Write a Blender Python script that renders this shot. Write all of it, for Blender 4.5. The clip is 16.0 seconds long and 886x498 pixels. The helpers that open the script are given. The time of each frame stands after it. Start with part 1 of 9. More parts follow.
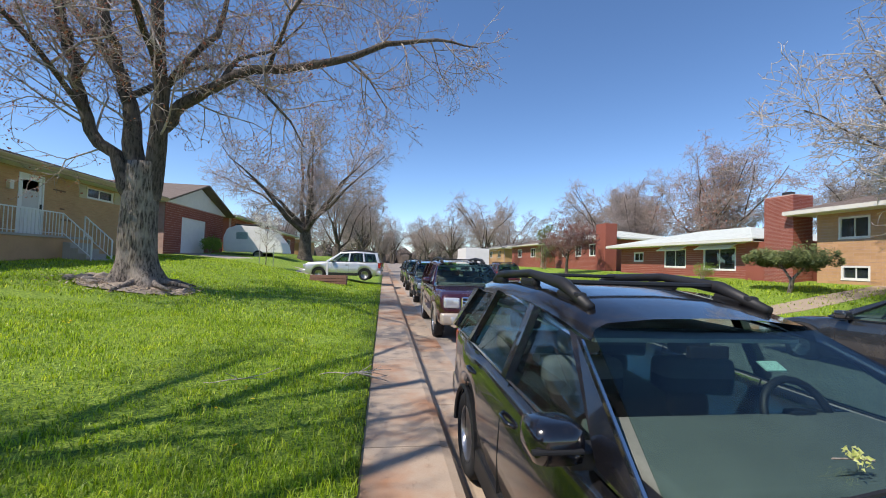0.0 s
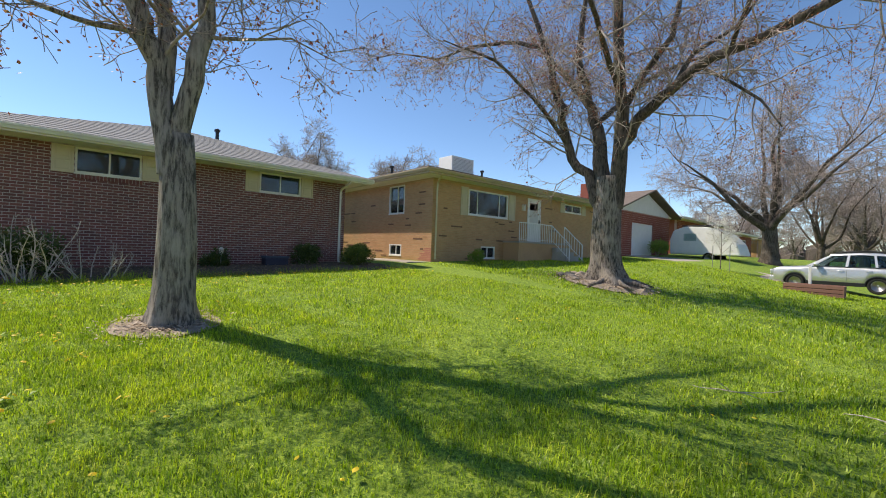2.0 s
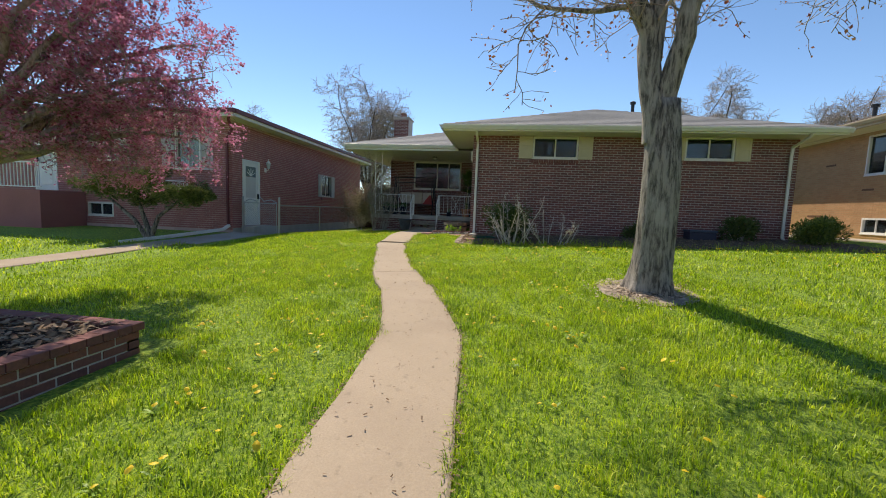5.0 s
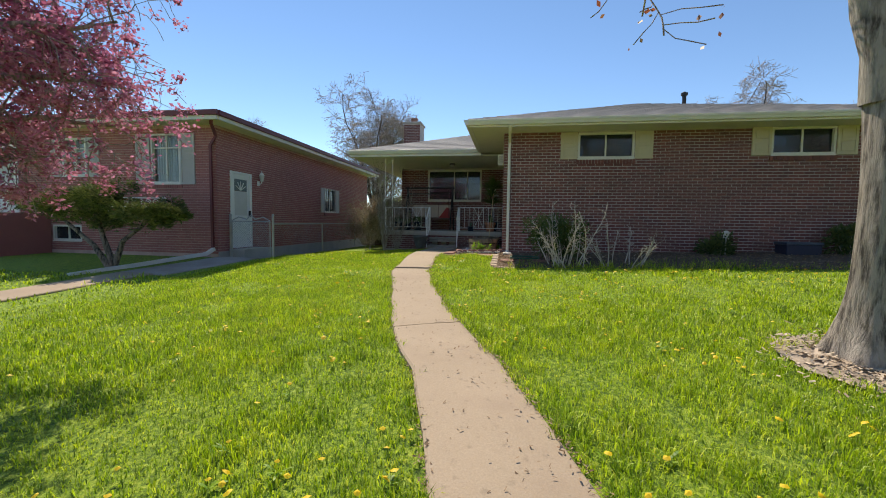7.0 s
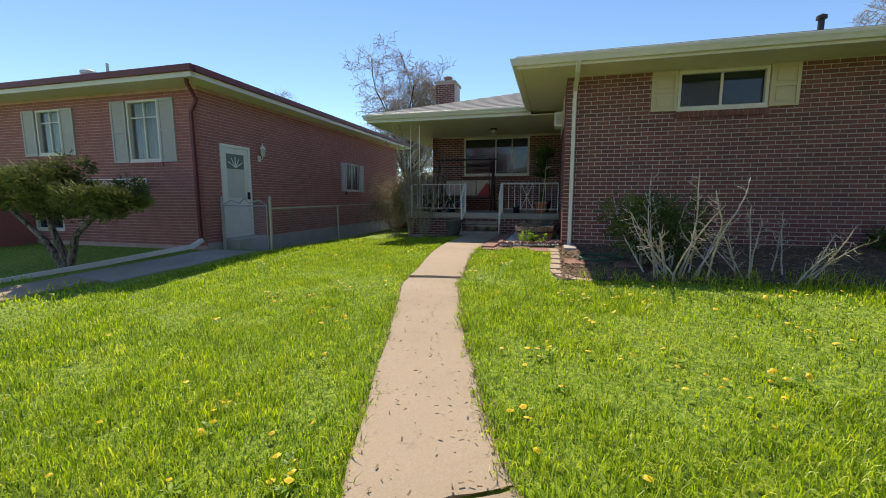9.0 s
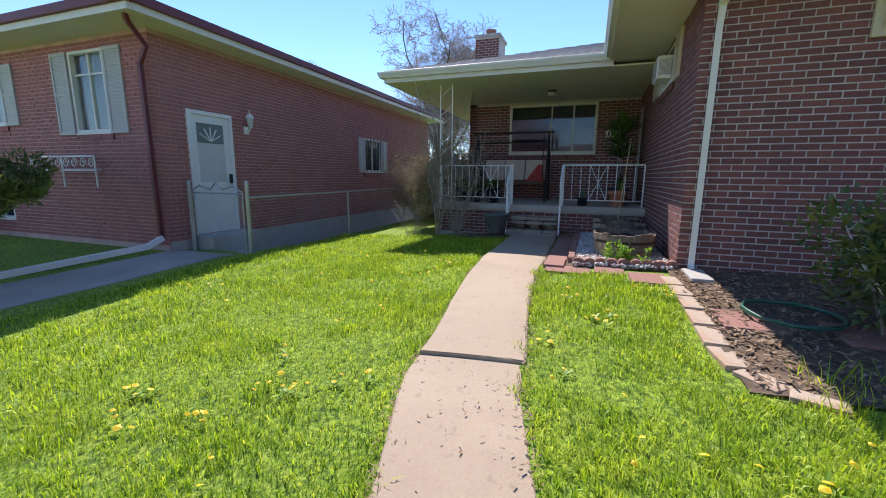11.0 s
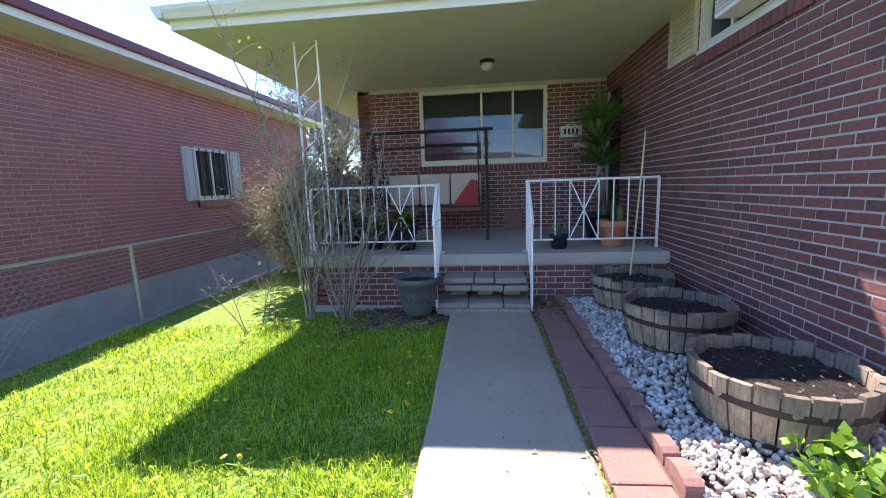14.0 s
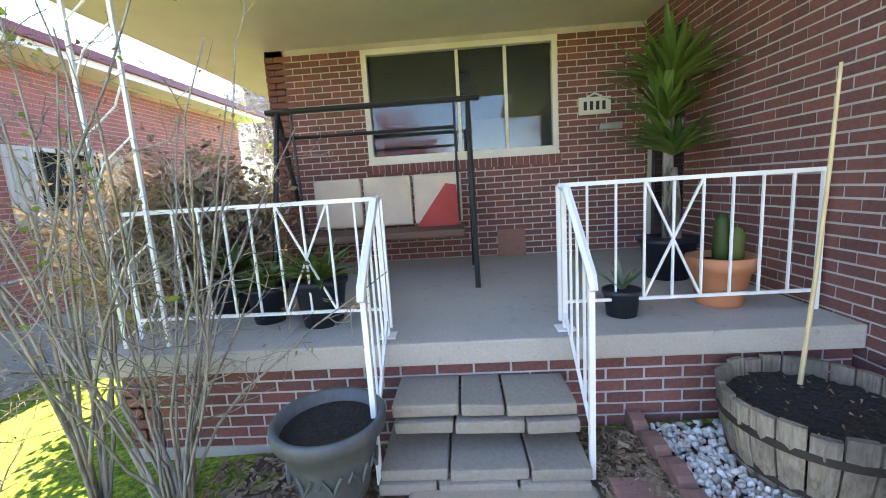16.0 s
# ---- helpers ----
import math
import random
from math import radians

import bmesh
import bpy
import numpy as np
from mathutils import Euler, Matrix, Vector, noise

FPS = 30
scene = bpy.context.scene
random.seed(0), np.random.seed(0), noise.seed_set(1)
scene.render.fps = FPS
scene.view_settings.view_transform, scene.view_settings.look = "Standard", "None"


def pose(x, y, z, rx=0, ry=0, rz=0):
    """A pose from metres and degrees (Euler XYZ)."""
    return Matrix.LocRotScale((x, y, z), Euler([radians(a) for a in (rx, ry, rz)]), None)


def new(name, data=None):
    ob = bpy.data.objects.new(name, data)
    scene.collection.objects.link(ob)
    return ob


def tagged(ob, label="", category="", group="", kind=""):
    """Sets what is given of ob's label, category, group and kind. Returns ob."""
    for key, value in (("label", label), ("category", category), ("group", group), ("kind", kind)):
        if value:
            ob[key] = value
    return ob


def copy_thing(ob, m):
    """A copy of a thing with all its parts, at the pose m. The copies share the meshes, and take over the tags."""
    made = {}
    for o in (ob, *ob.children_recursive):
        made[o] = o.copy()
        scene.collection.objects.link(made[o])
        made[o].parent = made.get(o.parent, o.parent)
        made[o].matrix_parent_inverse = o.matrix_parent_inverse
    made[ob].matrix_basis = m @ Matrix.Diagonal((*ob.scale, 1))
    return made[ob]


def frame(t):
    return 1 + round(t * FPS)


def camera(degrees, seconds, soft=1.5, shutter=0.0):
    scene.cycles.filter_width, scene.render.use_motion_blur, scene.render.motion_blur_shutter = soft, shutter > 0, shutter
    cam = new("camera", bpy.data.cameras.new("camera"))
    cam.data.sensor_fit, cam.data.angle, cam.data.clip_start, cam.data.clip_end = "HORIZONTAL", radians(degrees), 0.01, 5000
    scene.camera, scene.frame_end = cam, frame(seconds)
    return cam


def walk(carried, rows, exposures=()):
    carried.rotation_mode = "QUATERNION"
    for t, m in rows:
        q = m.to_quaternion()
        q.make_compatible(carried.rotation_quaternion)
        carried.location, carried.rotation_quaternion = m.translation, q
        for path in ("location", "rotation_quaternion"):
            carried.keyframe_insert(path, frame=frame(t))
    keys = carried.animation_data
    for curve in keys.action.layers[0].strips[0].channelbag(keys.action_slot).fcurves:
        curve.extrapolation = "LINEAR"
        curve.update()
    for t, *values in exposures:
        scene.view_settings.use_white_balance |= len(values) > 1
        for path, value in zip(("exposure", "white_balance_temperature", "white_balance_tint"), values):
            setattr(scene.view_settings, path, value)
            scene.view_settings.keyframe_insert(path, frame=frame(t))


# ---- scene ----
cam = camera(95.2, 16.0, soft=1.0)
METRES, EYE, TILT, LEAN, TURN = 15.53, 1.32, 0.0, 0.0, -8.2
ROWS = [
    (0.0, 0.0, 0.0, 0.0, -0.06, 1.82, -1.96),
    (0.5, -0.0063, 0.0018, -0.0001, 15.2, 1.37, -2.31),
    (1.0, -0.0105, -0.0007, -0.0007, 30.43, 0.8, -2.47),
    (1.5, -0.0154, -0.006, -0.0016, 44.48, 0.32, -2.28),
    (2.0, -0.0218, -0.0151, -0.0014, 57.11, 0.03, -2.03),
    (2.5, -0.0262, -0.0249, -0.0014, 69.02, -0.3, -2.08),
    (3.0, -0.0277, -0.03, -0.0017, 80.31, -1.01, -2.58),
    (3.5, -0.0281, -0.0316, -0.0031, 90.35, -2.43, -3.11),
    (4.0, -0.0281, -0.0398, -0.0054, 98.65, -4.32, -3.32),
    (4.5, -0.0349, -0.0647, -0.0094, 105.44, -6.38, -3.0),
    (7.0, -0.1772, -0.1614, -0.0069, 107.47, -3.67, -0.83),
    (7.5, -0.2157, -0.1694, -0.0056, 107.79, -3.37, -0.79),
    (8.0, -0.2572, -0.1778, -0.0022, 109.05, -3.71, -0.64),
    (8.5, -0.2956, -0.1927, 0.0021, 110.98, -5.06, -0.37),
    (9.0, -0.3345, -0.2072, 0.0036, 113.19, -7.31, 0.0),
    (11.5, -0.5257, -0.3004, 0.0141, 118.31, -10.2, -0.66),
    (12.0, -0.5593, -0.3198, 0.0163, 118.22, -9.64, -0.27),
    (12.5, -0.5978, -0.3352, 0.0172, 117.27, -9.16, 0.13),
    (13.0, -0.6365, -0.3523, 0.0196, 113.42, -8.71, 0.75),
    (13.5, -0.677, -0.3647, 0.0215, 108.11, -8.57, 1.35),
    (14.0, -0.7179, -0.3758, 0.0254, 104.26, -8.88, 1.93),
    (14.5, -0.7548, -0.3866, 0.0286, 101.17, -9.4, 2.83),
    (15.0, -0.7932, -0.3915, 0.0284, 101.2, -10.84, 2.91),
    (15.5, -0.8313, -0.4006, 0.0296, 102.25, -10.6, 2.99),
    (16.0, -0.8709, -0.4032, 0.0291, 100.79, -8.83, 3.62),
]
EXPOSURES = [(0.0, 0.42, 6800, 14), (1.0, 0.46, 7200, 13), (2.5, 0.48, 7500, 12), (4.5, 0.47, 7700, 11), (7.0, 0.48, 7800, 11), (9.0, 0.56, 7700, 12), (11.5, 1.0, 6400, 19), (12.5, 1.18, 6350, 21), (13.0, 1.34, 6300, 22), (14.0, 2.1, 6500, 21), (14.5, 2.7, 7500, 21), (15.0, 3.1, 7900, 20), (16.0, 3.4, 8300, 20)]
walk(cam, [(t, pose(0, 0, EYE, TILT, LEAN, TURN) @ pose(METRES * x, METRES * y, METRES * z, 90 + pitch, roll, yaw)) for t, x, y, z, yaw, pitch, roll in ROWS], EXPOSURES)

# ---- light ----
SUN_WAY = Vector((1.8, 1.0, -2.6)).normalized()
world = bpy.data.worlds.new("sky")
scene.world = world
world.use_nodes = True
wn = world.node_tree.nodes
sky = wn.new("ShaderNodeTexSky")
sky.sky_type, sky.sun_disc = "NISHITA", False
sky.sun_elevation = math.asin(-SUN_WAY.z)
sky.sun_rotation = math.atan2(-SUN_WAY.x, -SUN_WAY.y)
sky.altitude, sky.air_density, sky.dust_density, sky.ozone_density = 1600, 0.9, 0.0, 3.0
wn["Background"].inputs["Strength"].default_value = 0.155
deep = wn.new("ShaderNodeHueSaturation")
deep.inputs["Saturation"].default_value = 1.12
world.node_tree.links.new(sky.outputs["Color"], deep.inputs["Color"])
world.node_tree.links.new(deep.outputs["Color"], wn["Background"].inputs["Color"])
sun = new("sun", bpy.data.lights.new("sun", "SUN"))
sun.data.energy, sun.data.angle, sun.data.color = 4.0, radians(0.55), (1.0, 0.955, 0.88)
sun.rotation_mode = "QUATERNION"
sun.rotation_quaternion = SUN_WAY.to_track_quat("-Z", "Y")


# ---- materials ----
class Nodes:
    """A small builder for one node material."""

    def __init__(self, name):
        self.mat = bpy.data.materials.new(name)
        self.mat.use_nodes = True
        self.tree = self.mat.node_tree
        self.bsdf = self.tree.nodes["Principled BSDF"]
        self.co = self.add("ShaderNodeTexCoord").outputs["Object"]

    def add(self, kind):
        return self.tree.nodes.new(kind)

    def link(self, a, b):
        self.tree.links.new(a, b)

    def noise(self, scale, detail=4.0, rough=0.55, co=None, stretch=None):
        co = co or self.co
        if stretch:
            m = self.add("ShaderNodeMapping")
            m.inputs["Scale"].default_value = stretch
            self.link(co, m.inputs["Vector"])
            co = m.outputs["Vector"]
        n = self.add("ShaderNodeTexNoise")
        n.inputs["Scale"].default_value, n.inputs["Detail"].default_value, n.inputs["Roughness"].default_value = scale, detail, rough
        self.link(co, n.inputs["Vector"])
        return n.outputs["Fac"]

    def ramp(self, fac, stops):
        r = self.add("ShaderNodeValToRGB")
        e = r.color_ramp.elements
        while len(e) < len(stops):
            e.new(0.5)
        for el, (p, c) in zip(e, stops):
            el.position, el.color = p, (*c, 1) if len(c) == 3 else c
        self.link(fac, r.inputs["Fac"])
        return r.outputs["Color"]

    def mix(self, fac, a, b, blend="MIX"):
        m = self.add("ShaderNodeMix")
        m.data_type, m.blend_type = "RGBA", blend
        for sock, v in ((m.inputs[0], fac), (m.inputs[6], a), (m.inputs[7], b)):
            if isinstance(v, (int, float)):
                sock.default_value = v
            elif isinstance(v, tuple):
                sock.default_value = (*v, 1)
            else:
                self.link(v, sock)
        return m.outputs[2]

    def math(self, op, a, b=0.0):
        m = self.add("ShaderNodeMath")
        m.operation = op
        for sock, v in ((m.inputs[0], a), (m.inputs[1], b)):
            if isinstance(v, (int, float)):
                sock.default_value = v
            else:
                self.link(v, sock)
        return m.outputs[0]

    def pick(self):
        """A random number for each piece, single or joined."""
        a = self.add("ShaderNodeObjectInfo").outputs["Random"]
        b = self.add("ShaderNodeNewGeometry").outputs["Random Per Island"]
        return self.math("FRACT", self.math("ADD", a, b))

    def bump(self, fac, strength=0.3, dist=0.01):
        b = self.add("ShaderNodeBump")
        b.inputs["Strength"].default_value, b.inputs["Distance"].default_value = strength, dist
        self.link(fac, b.inputs["Height"])
        self.link(b.outputs["Normal"], self.bsdf.inputs["Normal"])

    def done(self, color, rough=0.8, metal=0.0, **more):
        for key, v in (("Base Color", color), ("Roughness", rough), ("Metallic", metal), *more.items()):
            sock = self.bsdf.inputs[key]
            if isinstance(v, (int, float)):
                sock.default_value = v
            elif isinstance(v, tuple):
                sock.default_value = (*v, 1)
            else:
                self.link(v, sock)
        return self.mat


def plain(name, color, rough=0.6, metal=0.0, var=0.12, scale=3.0, grain=60.0, bump=0.1, **more):
    """Paint, metal or plastic: a colour with mottling at two scales and a fine relief."""
    n = Nodes(name)
    dark = tuple(c * (1 - var) for c in color)
    light = tuple(min(1, c * (1 + var)) for c in color)
    c = n.ramp(n.noise(scale), [(0.3, dark), (0.7, light)])
    g = n.noise(grain, 3)
    c = n.mix(0.25, c, n.ramp(g, [(0.3, dark), (0.7, light)]))
    if bump:
        n.bump(g, bump, 0.004)
    return n.done(c, rough, metal, **more)


def brick_mat(name, tones, rough=0.85):
    n = Nodes(name)
    k = 1.0 / (len(tones) - 1)
    c = n.ramp(n.pick(), [(i * k, t) for i, t in enumerate(tones)])
    g = n.noise(45, 5, 0.65)
    c = n.mix(0.35, c, n.ramp(g, [(0.3, tuple(v * 0.55 for v in tones[0])), (0.7, tuple(min(1, v * 1.25) for v in tones[-1]))]))
    stain = n.noise(0.9, 4)
    c = n.mix(n.math("MULTIPLY", n.ramp(stain, [(0.5, (0, 0, 0)), (0.72, (1, 1, 1))]), 0.3), c, tuple(v * 0.6 for v in tones[0]))
    n.bump(g, 0.5, 0.006)
    return n.done(c, rough)


BRICK_MAIN = brick_mat("brick_dark_red", [(0.125, 0.055, 0.052), (0.195, 0.074, 0.064), (0.275, 0.100, 0.080), (0.15, 0.061, 0.056), (0.235, 0.086, 0.070)])
BRICK_RED = brick_mat("brick_red", [(0.33, 0.125, 0.115), (0.39, 0.142, 0.128), (0.45, 0.165, 0.145), (0.36, 0.132, 0.12)])
BRICK_TAN = brick_mat("brick_tan", [(0.50, 0.285, 0.14), (0.57, 0.335, 0.175), (0.62, 0.375, 0.205), (0.54, 0.31, 0.155)])
BRICK_TAN_DARK = brick_mat("brick_accent", [(0.17, 0.09, 0.05), (0.22, 0.12, 0.07)])
BRICK_PINK = brick_mat("brick_salmon", [(0.42, 0.17, 0.11), (0.5, 0.22, 0.15)])
BRICK_FAR = brick_mat("brick_orange_red", [(0.27, 0.075, 0.05), (0.33, 0.095, 0.065), (0.30, 0.085, 0.055)])
MORTAR = plain("mortar_grey", (0.48, 0.44, 0.41), 0.95, var=0.2, grain=90, bump=0.4)
MORTAR_RED = plain("mortar_painted", (0.52, 0.35, 0.31), 0.95, var=0.2, grain=90, bump=0.4)
MORTAR_TAN = plain("mortar_tan", (0.50, 0.36, 0.20), 0.95, var=0.12, grain=90, bump=0.4)
TRIM = plain("cream_paint", (0.68, 0.66, 0.59), 0.5, var=0.06)
WHITE = plain("white_paint", (0.78, 0.77, 0.74), 0.45, var=0.05)
SOFFIT = plain("soffit_paint", (0.70, 0.68, 0.58), 0.6, var=0.06)
SHUTTER = plain("cream_shutter", (0.56, 0.49, 0.33), 0.55, var=0.06)
TAN_PAINT = plain("tan_paint", (0.46, 0.36, 0.23), 0.5, var=0.06)
SHUTTER_GREY = plain("grey_shutter", (0.46, 0.45, 0.43), 0.55, var=0.06)
FASCIA_RED = plain("maroon_paint", (0.15, 0.025, 0.03), 0.5, var=0.1)
FOUND = plain("foundation_concrete", (0.40, 0.38, 0.345), 0.92, var=0.15, grain=40, bump=0.3)
DARK = plain("dark_paint", (0.02, 0.02, 0.022), 0.5)
BLACK_IRON = plain("black_iron", (0.015, 0.015, 0.016), 0.45)
STEEL = plain("galvanised_steel", (0.42, 0.43, 0.43), 0.45, 0.7, var=0.15)
CHROME = plain("chrome", (0.75, 0.75, 0.76), 0.15, 1.0, var=0.03, bump=0)
CURTAIN = plain("pale_curtain", (0.60, 0.58, 0.55), 0.9, var=0.08)


def glass_mat(name, tint=(0.03, 0.04, 0.045), rough=0.02, clear=0.35, ior=1.5):
    """A window pane: glossy over a partly clear body."""
    n = Nodes(name)
    n.done(tint, rough, **{"IOR": ior, "Specular IOR Level": 0.8})
    t = n.add("ShaderNodeBsdfTransparent")
    t.inputs["Color"].default_value = (0.75, 0.85, 0.82, 1)
    m = n.add("ShaderNodeMixShader")
    m.inputs[0].default_value = 1 - clear
    out = n.tree.nodes["Material Output"]
    n.link(t.outputs[0], m.inputs[1])
    n.link(n.bsdf.outputs[0], m.inputs[2])
    n.link(m.outputs[0], out.inputs["Surface"])
    return n.mat


GLASS = glass_mat("window_glass")
FAN_GLASS = plain("door_light_glass", (0.20, 0.235, 0.24), 0.12, var=0.1, bump=0)


def clear_glass(name, tint):
    """Tinted clear pane whose gloss grows at a grazing view."""
    n = Nodes(name)
    t = n.add("ShaderNodeBsdfTransparent")
    t.inputs["Color"].default_value = (*tint, 1)
    g = n.add("ShaderNodeBsdfGlossy")
    g.inputs["Roughness"].default_value = 0.015
    fr = n.add("ShaderNodeLayerWeight")
    fr.inputs["Blend"].default_value = 0.5
    gloss = n.math("ADD", n.math("MULTIPLY", n.math("POWER", fr.outputs["Facing"], 4.0), 0.8), 0.035)
    m = n.add("ShaderNodeMixShader")
    n.link(gloss, m.inputs[0])
    n.link(t.outputs[0], m.inputs[1])
    n.link(g.outputs[0], m.inputs[2])
    n.link(m.outputs[0], n.tree.nodes["Material Output"].inputs["Surface"])
    return n.mat


CAR_GLASS = clear_glass("car_glass", (0.58, 0.70, 0.69))
CLEAR_PANE = clear_glass("clear_pane", (0.82, 0.87, 0.86))


def shingle_mat(name, tones):
    n = Nodes(name)
    g = n.noise(70, 4, 0.7)
    c = n.ramp(n.noise(2.3, 4), [(0.3, tones[0]), (0.7, tones[1])])
    c = n.mix(0.45, c, n.ramp(g, [(0.3, tuple(v * 0.6 for v in tones[0])), (0.7, tuple(v * 1.35 for v in tones[1]))]))
    n.bump(g, 0.5, 0.01)
    return n.done(c, 0.95)


ROOF_GREY = shingle_mat("shingle_grey", [(0.20, 0.20, 0.20), (0.28, 0.28, 0.275)])
ROOF_BROWN = shingle_mat("shingle_brown", [(0.13, 0.10, 0.085), (0.19, 0.15, 0.125)])
ROOF_WHITE = shingle_mat("shingle_pale_green", [(0.50, 0.54, 0.50), (0.60, 0.63, 0.58)])


def lawn_mat():
    n = Nodes("lawn_soil")
    big = n.noise(0.5, 4)
    c = n.ramp(big, [(0.3, (0.08, 0.17, 0.014)), (0.55, (0.14, 0.25, 0.018)), (0.75, (0.21, 0.29, 0.035))])
    g = n.noise(26, 6, 0.8)
    c = n.mix(0.6, c, n.ramp(g, [(0.40, (0.02, 0.045, 0.006)), (0.50, (0.21, 0.33, 0.022)), (0.62, (0.55, 0.62, 0.08))]))
    n.bump(g, 0.8, 0.03)
    return n.done(c, 0.95)


def blade_mat():
    n = Nodes("grass_blade")
    big = n.noise(0.55, 4, 0.6)
    r = n.add("ShaderNodeNewGeometry").outputs["Random Per Island"]
    c1 = n.ramp(big, [(0.28, (0.14, 0.27, 0.016)), (0.5, (0.36, 0.50, 0.024)), (0.72, (0.58, 0.64, 0.05))])
    fine = n.noise(3.4, 5, 0.72)
    c1 = n.mix(0.62, c1, n.ramp(fine, [(0.36, (0.10, 0.21, 0.012)), (0.50, (0.34, 0.50, 0.025)), (0.63, (0.72, 0.75, 0.09))]))
    straw = n.ramp(n.noise(1.3, 5, 0.7), [(0.60, (0, 0, 0)), (0.72, (1, 1, 1))])
    c1 = n.mix(n.math("MULTIPLY", straw, 0.45), c1, (0.55, 0.46, 0.20))
    c2 = n.ramp(r, [(0.0, (0.12, 0.24, 0.02)), (0.55, (0.27, 0.43, 0.035)), (0.93, (0.38, 0.50, 0.06)), (1.0, (0.62, 0.52, 0.24))])
    c = n.mix(0.45, c1, c2)
    c = n.mix(1.0, c, n.ramp(r, [(0.0, (0.46, 0.52, 0.38)), (0.45, (1.08, 1.06, 0.88)), (1.0, (1.62, 1.52, 1.22))]), "MULTIPLY")
    n.done(c, 0.42, **{"Specular IOR Level": 0.5})
    t = n.add("ShaderNodeBsdfTranslucent")
    n.link(n.mix(1.0, c, (1.0, 1.0, 0.6), "MULTIPLY"), t.inputs["Color"])
    m = n.add("ShaderNodeMixShader")
    m.inputs[0].default_value = 0.5
    n.link(n.bsdf.outputs[0], m.inputs[1])
    n.link(t.outputs[0], m.inputs[2])
    n.link(m.outputs[0], n.tree.nodes["Material Output"].inputs["Surface"])
    return n.mat


LAWN, BLADE = lawn_mat(), blade_mat()


def concrete_mat(name, a, b, stain=(0.3, 0.16, 0.09), stains=0.35):
    n = Nodes(name)
    c = n.ramp(n.noise(1.1, 5, 0.6), [(0.3, a), (0.7, b)])
    g = n.noise(90, 4, 0.7)
    c = n.mix(0.3, c, n.ramp(g, [(0.3, tuple(v * 0.65 for v in a)), (0.7, tuple(min(1, v * 1.2) for v in b))]))
    s = n.ramp(n.noise(0.65, 5, 0.65), [(0.48, (0, 0, 0)), (0.66, (1, 1, 1))])
    c = n.mix(n.math("MULTIPLY", s, stains), c, stain)
    c = n.mix(n.math("MULTIPLY", n.ramp(n.noise(14, 4), [(0.62, (0, 0, 0)), (0.7, (1, 1, 1))]), 0.35), c, tuple(v * 0.5 for v in a))
    n.bump(g, 0.35, 0.006)
    return n.done(c, 0.9)


PATH_CONC = concrete_mat("path_concrete", (0.345, 0.27, 0.19), (0.42, 0.33, 0.237), (0.28, 0.205, 0.15), 0.45)
WALK_CONC = concrete_mat("pavement_concrete", (0.36, 0.275, 0.205), (0.47, 0.375, 0.285), (0.36, 0.17, 0.085), 0.95)
ROAD_CONC = concrete_mat("road_concrete", (0.33, 0.28, 0.235), (0.41, 0.35, 0.295), (0.25, 0.19, 0.15), 0.4)
DRIVE = concrete_mat("drive_concrete", (0.36, 0.315, 0.27), (0.44, 0.39, 0.335), (0.22, 0.18, 0.15), 0.5)
STEP_CONC = concrete_mat("porch_concrete", (0.40, 0.36, 0.31), (0.48, 0.44, 0.38), (0.28, 0.25, 0.22), 0.35)
PAVER_GREY = brick_mat("step_paver", [(0.26, 0.215, 0.17), (0.34, 0.285, 0.225), (0.30, 0.25, 0.2)])
FLAG_RED = brick_mat("flagstone_red", [(0.25, 0.12, 0.095), (0.32, 0.16, 0.125), (0.28, 0.14, 0.11)])


def bark_mat(name, a, b, patch):
    n = Nodes(name)
    g = n.noise(7, 6, 0.7, stretch=(3.4, 3.4, 0.5))
    c = n.ramp(g, [(0.40, a), (0.56, b)])
    c = n.mix(n.math("MULTIPLY", n.ramp(n.noise(2.5, 4), [(0.5, (0, 0, 0)), (0.65, (1, 1, 1))]), 0.5), c, patch)
    n.bump(g, 0.9, 0.04)
    return n.done(c, 0.95)


BARK = bark_mat("maple_bark", (0.04, 0.031, 0.025), (0.27, 0.225, 0.185), (0.40, 0.35, 0.30))
BARK_PALE = bark_mat("pale_grey_bark", (0.07, 0.058, 0.048), (0.34, 0.295, 0.25), (0.47, 0.425, 0.375))
TWIG = bark_mat("twig_bark", (0.24, 0.18, 0.15), (0.44, 0.36, 0.31), (0.52, 0.45, 0.40))
TWIG_PALE = bark_mat("dry_stem", (0.22, 0.17, 0.12), (0.42, 0.35, 0.28), (0.48, 0.42, 0.36))
LILAC = bark_mat("lilac_stem", (0.22, 0.18, 0.14), (0.40, 0.35, 0.29), (0.5, 0.45, 0.39))
PALE_TWIG = bark_mat("pale_twig", (0.34, 0.29, 0.25), (0.56, 0.50, 0.44), (0.66, 0.61, 0.55))
FAR_TWIG = bark_mat("far_twig", (0.24, 0.19, 0.17), (0.40, 0.33, 0.30), (0.45, 0.38, 0.35))


def leaf_mat(name, tones, trans=0.3, rough=0.55):
    n = Nodes(name)
    k = 1.0 / (len(tones) - 1)
    c = n.ramp(n.pick(), [(i * k, t) for i, t in enumerate(tones)])
    n.done(c, rough)
    t = n.add("ShaderNodeBsdfTranslucent")
    n.link(c, t.inputs["Color"])
    m = n.add("ShaderNodeMixShader")
    m.inputs[0].default_value = trans
    n.link(n.bsdf.outputs[0], m.inputs[1])
    n.link(t.outputs[0], m.inputs[2])
    n.link(m.outputs[0], n.tree.nodes["Material Output"].inputs["Surface"])
    return n.mat


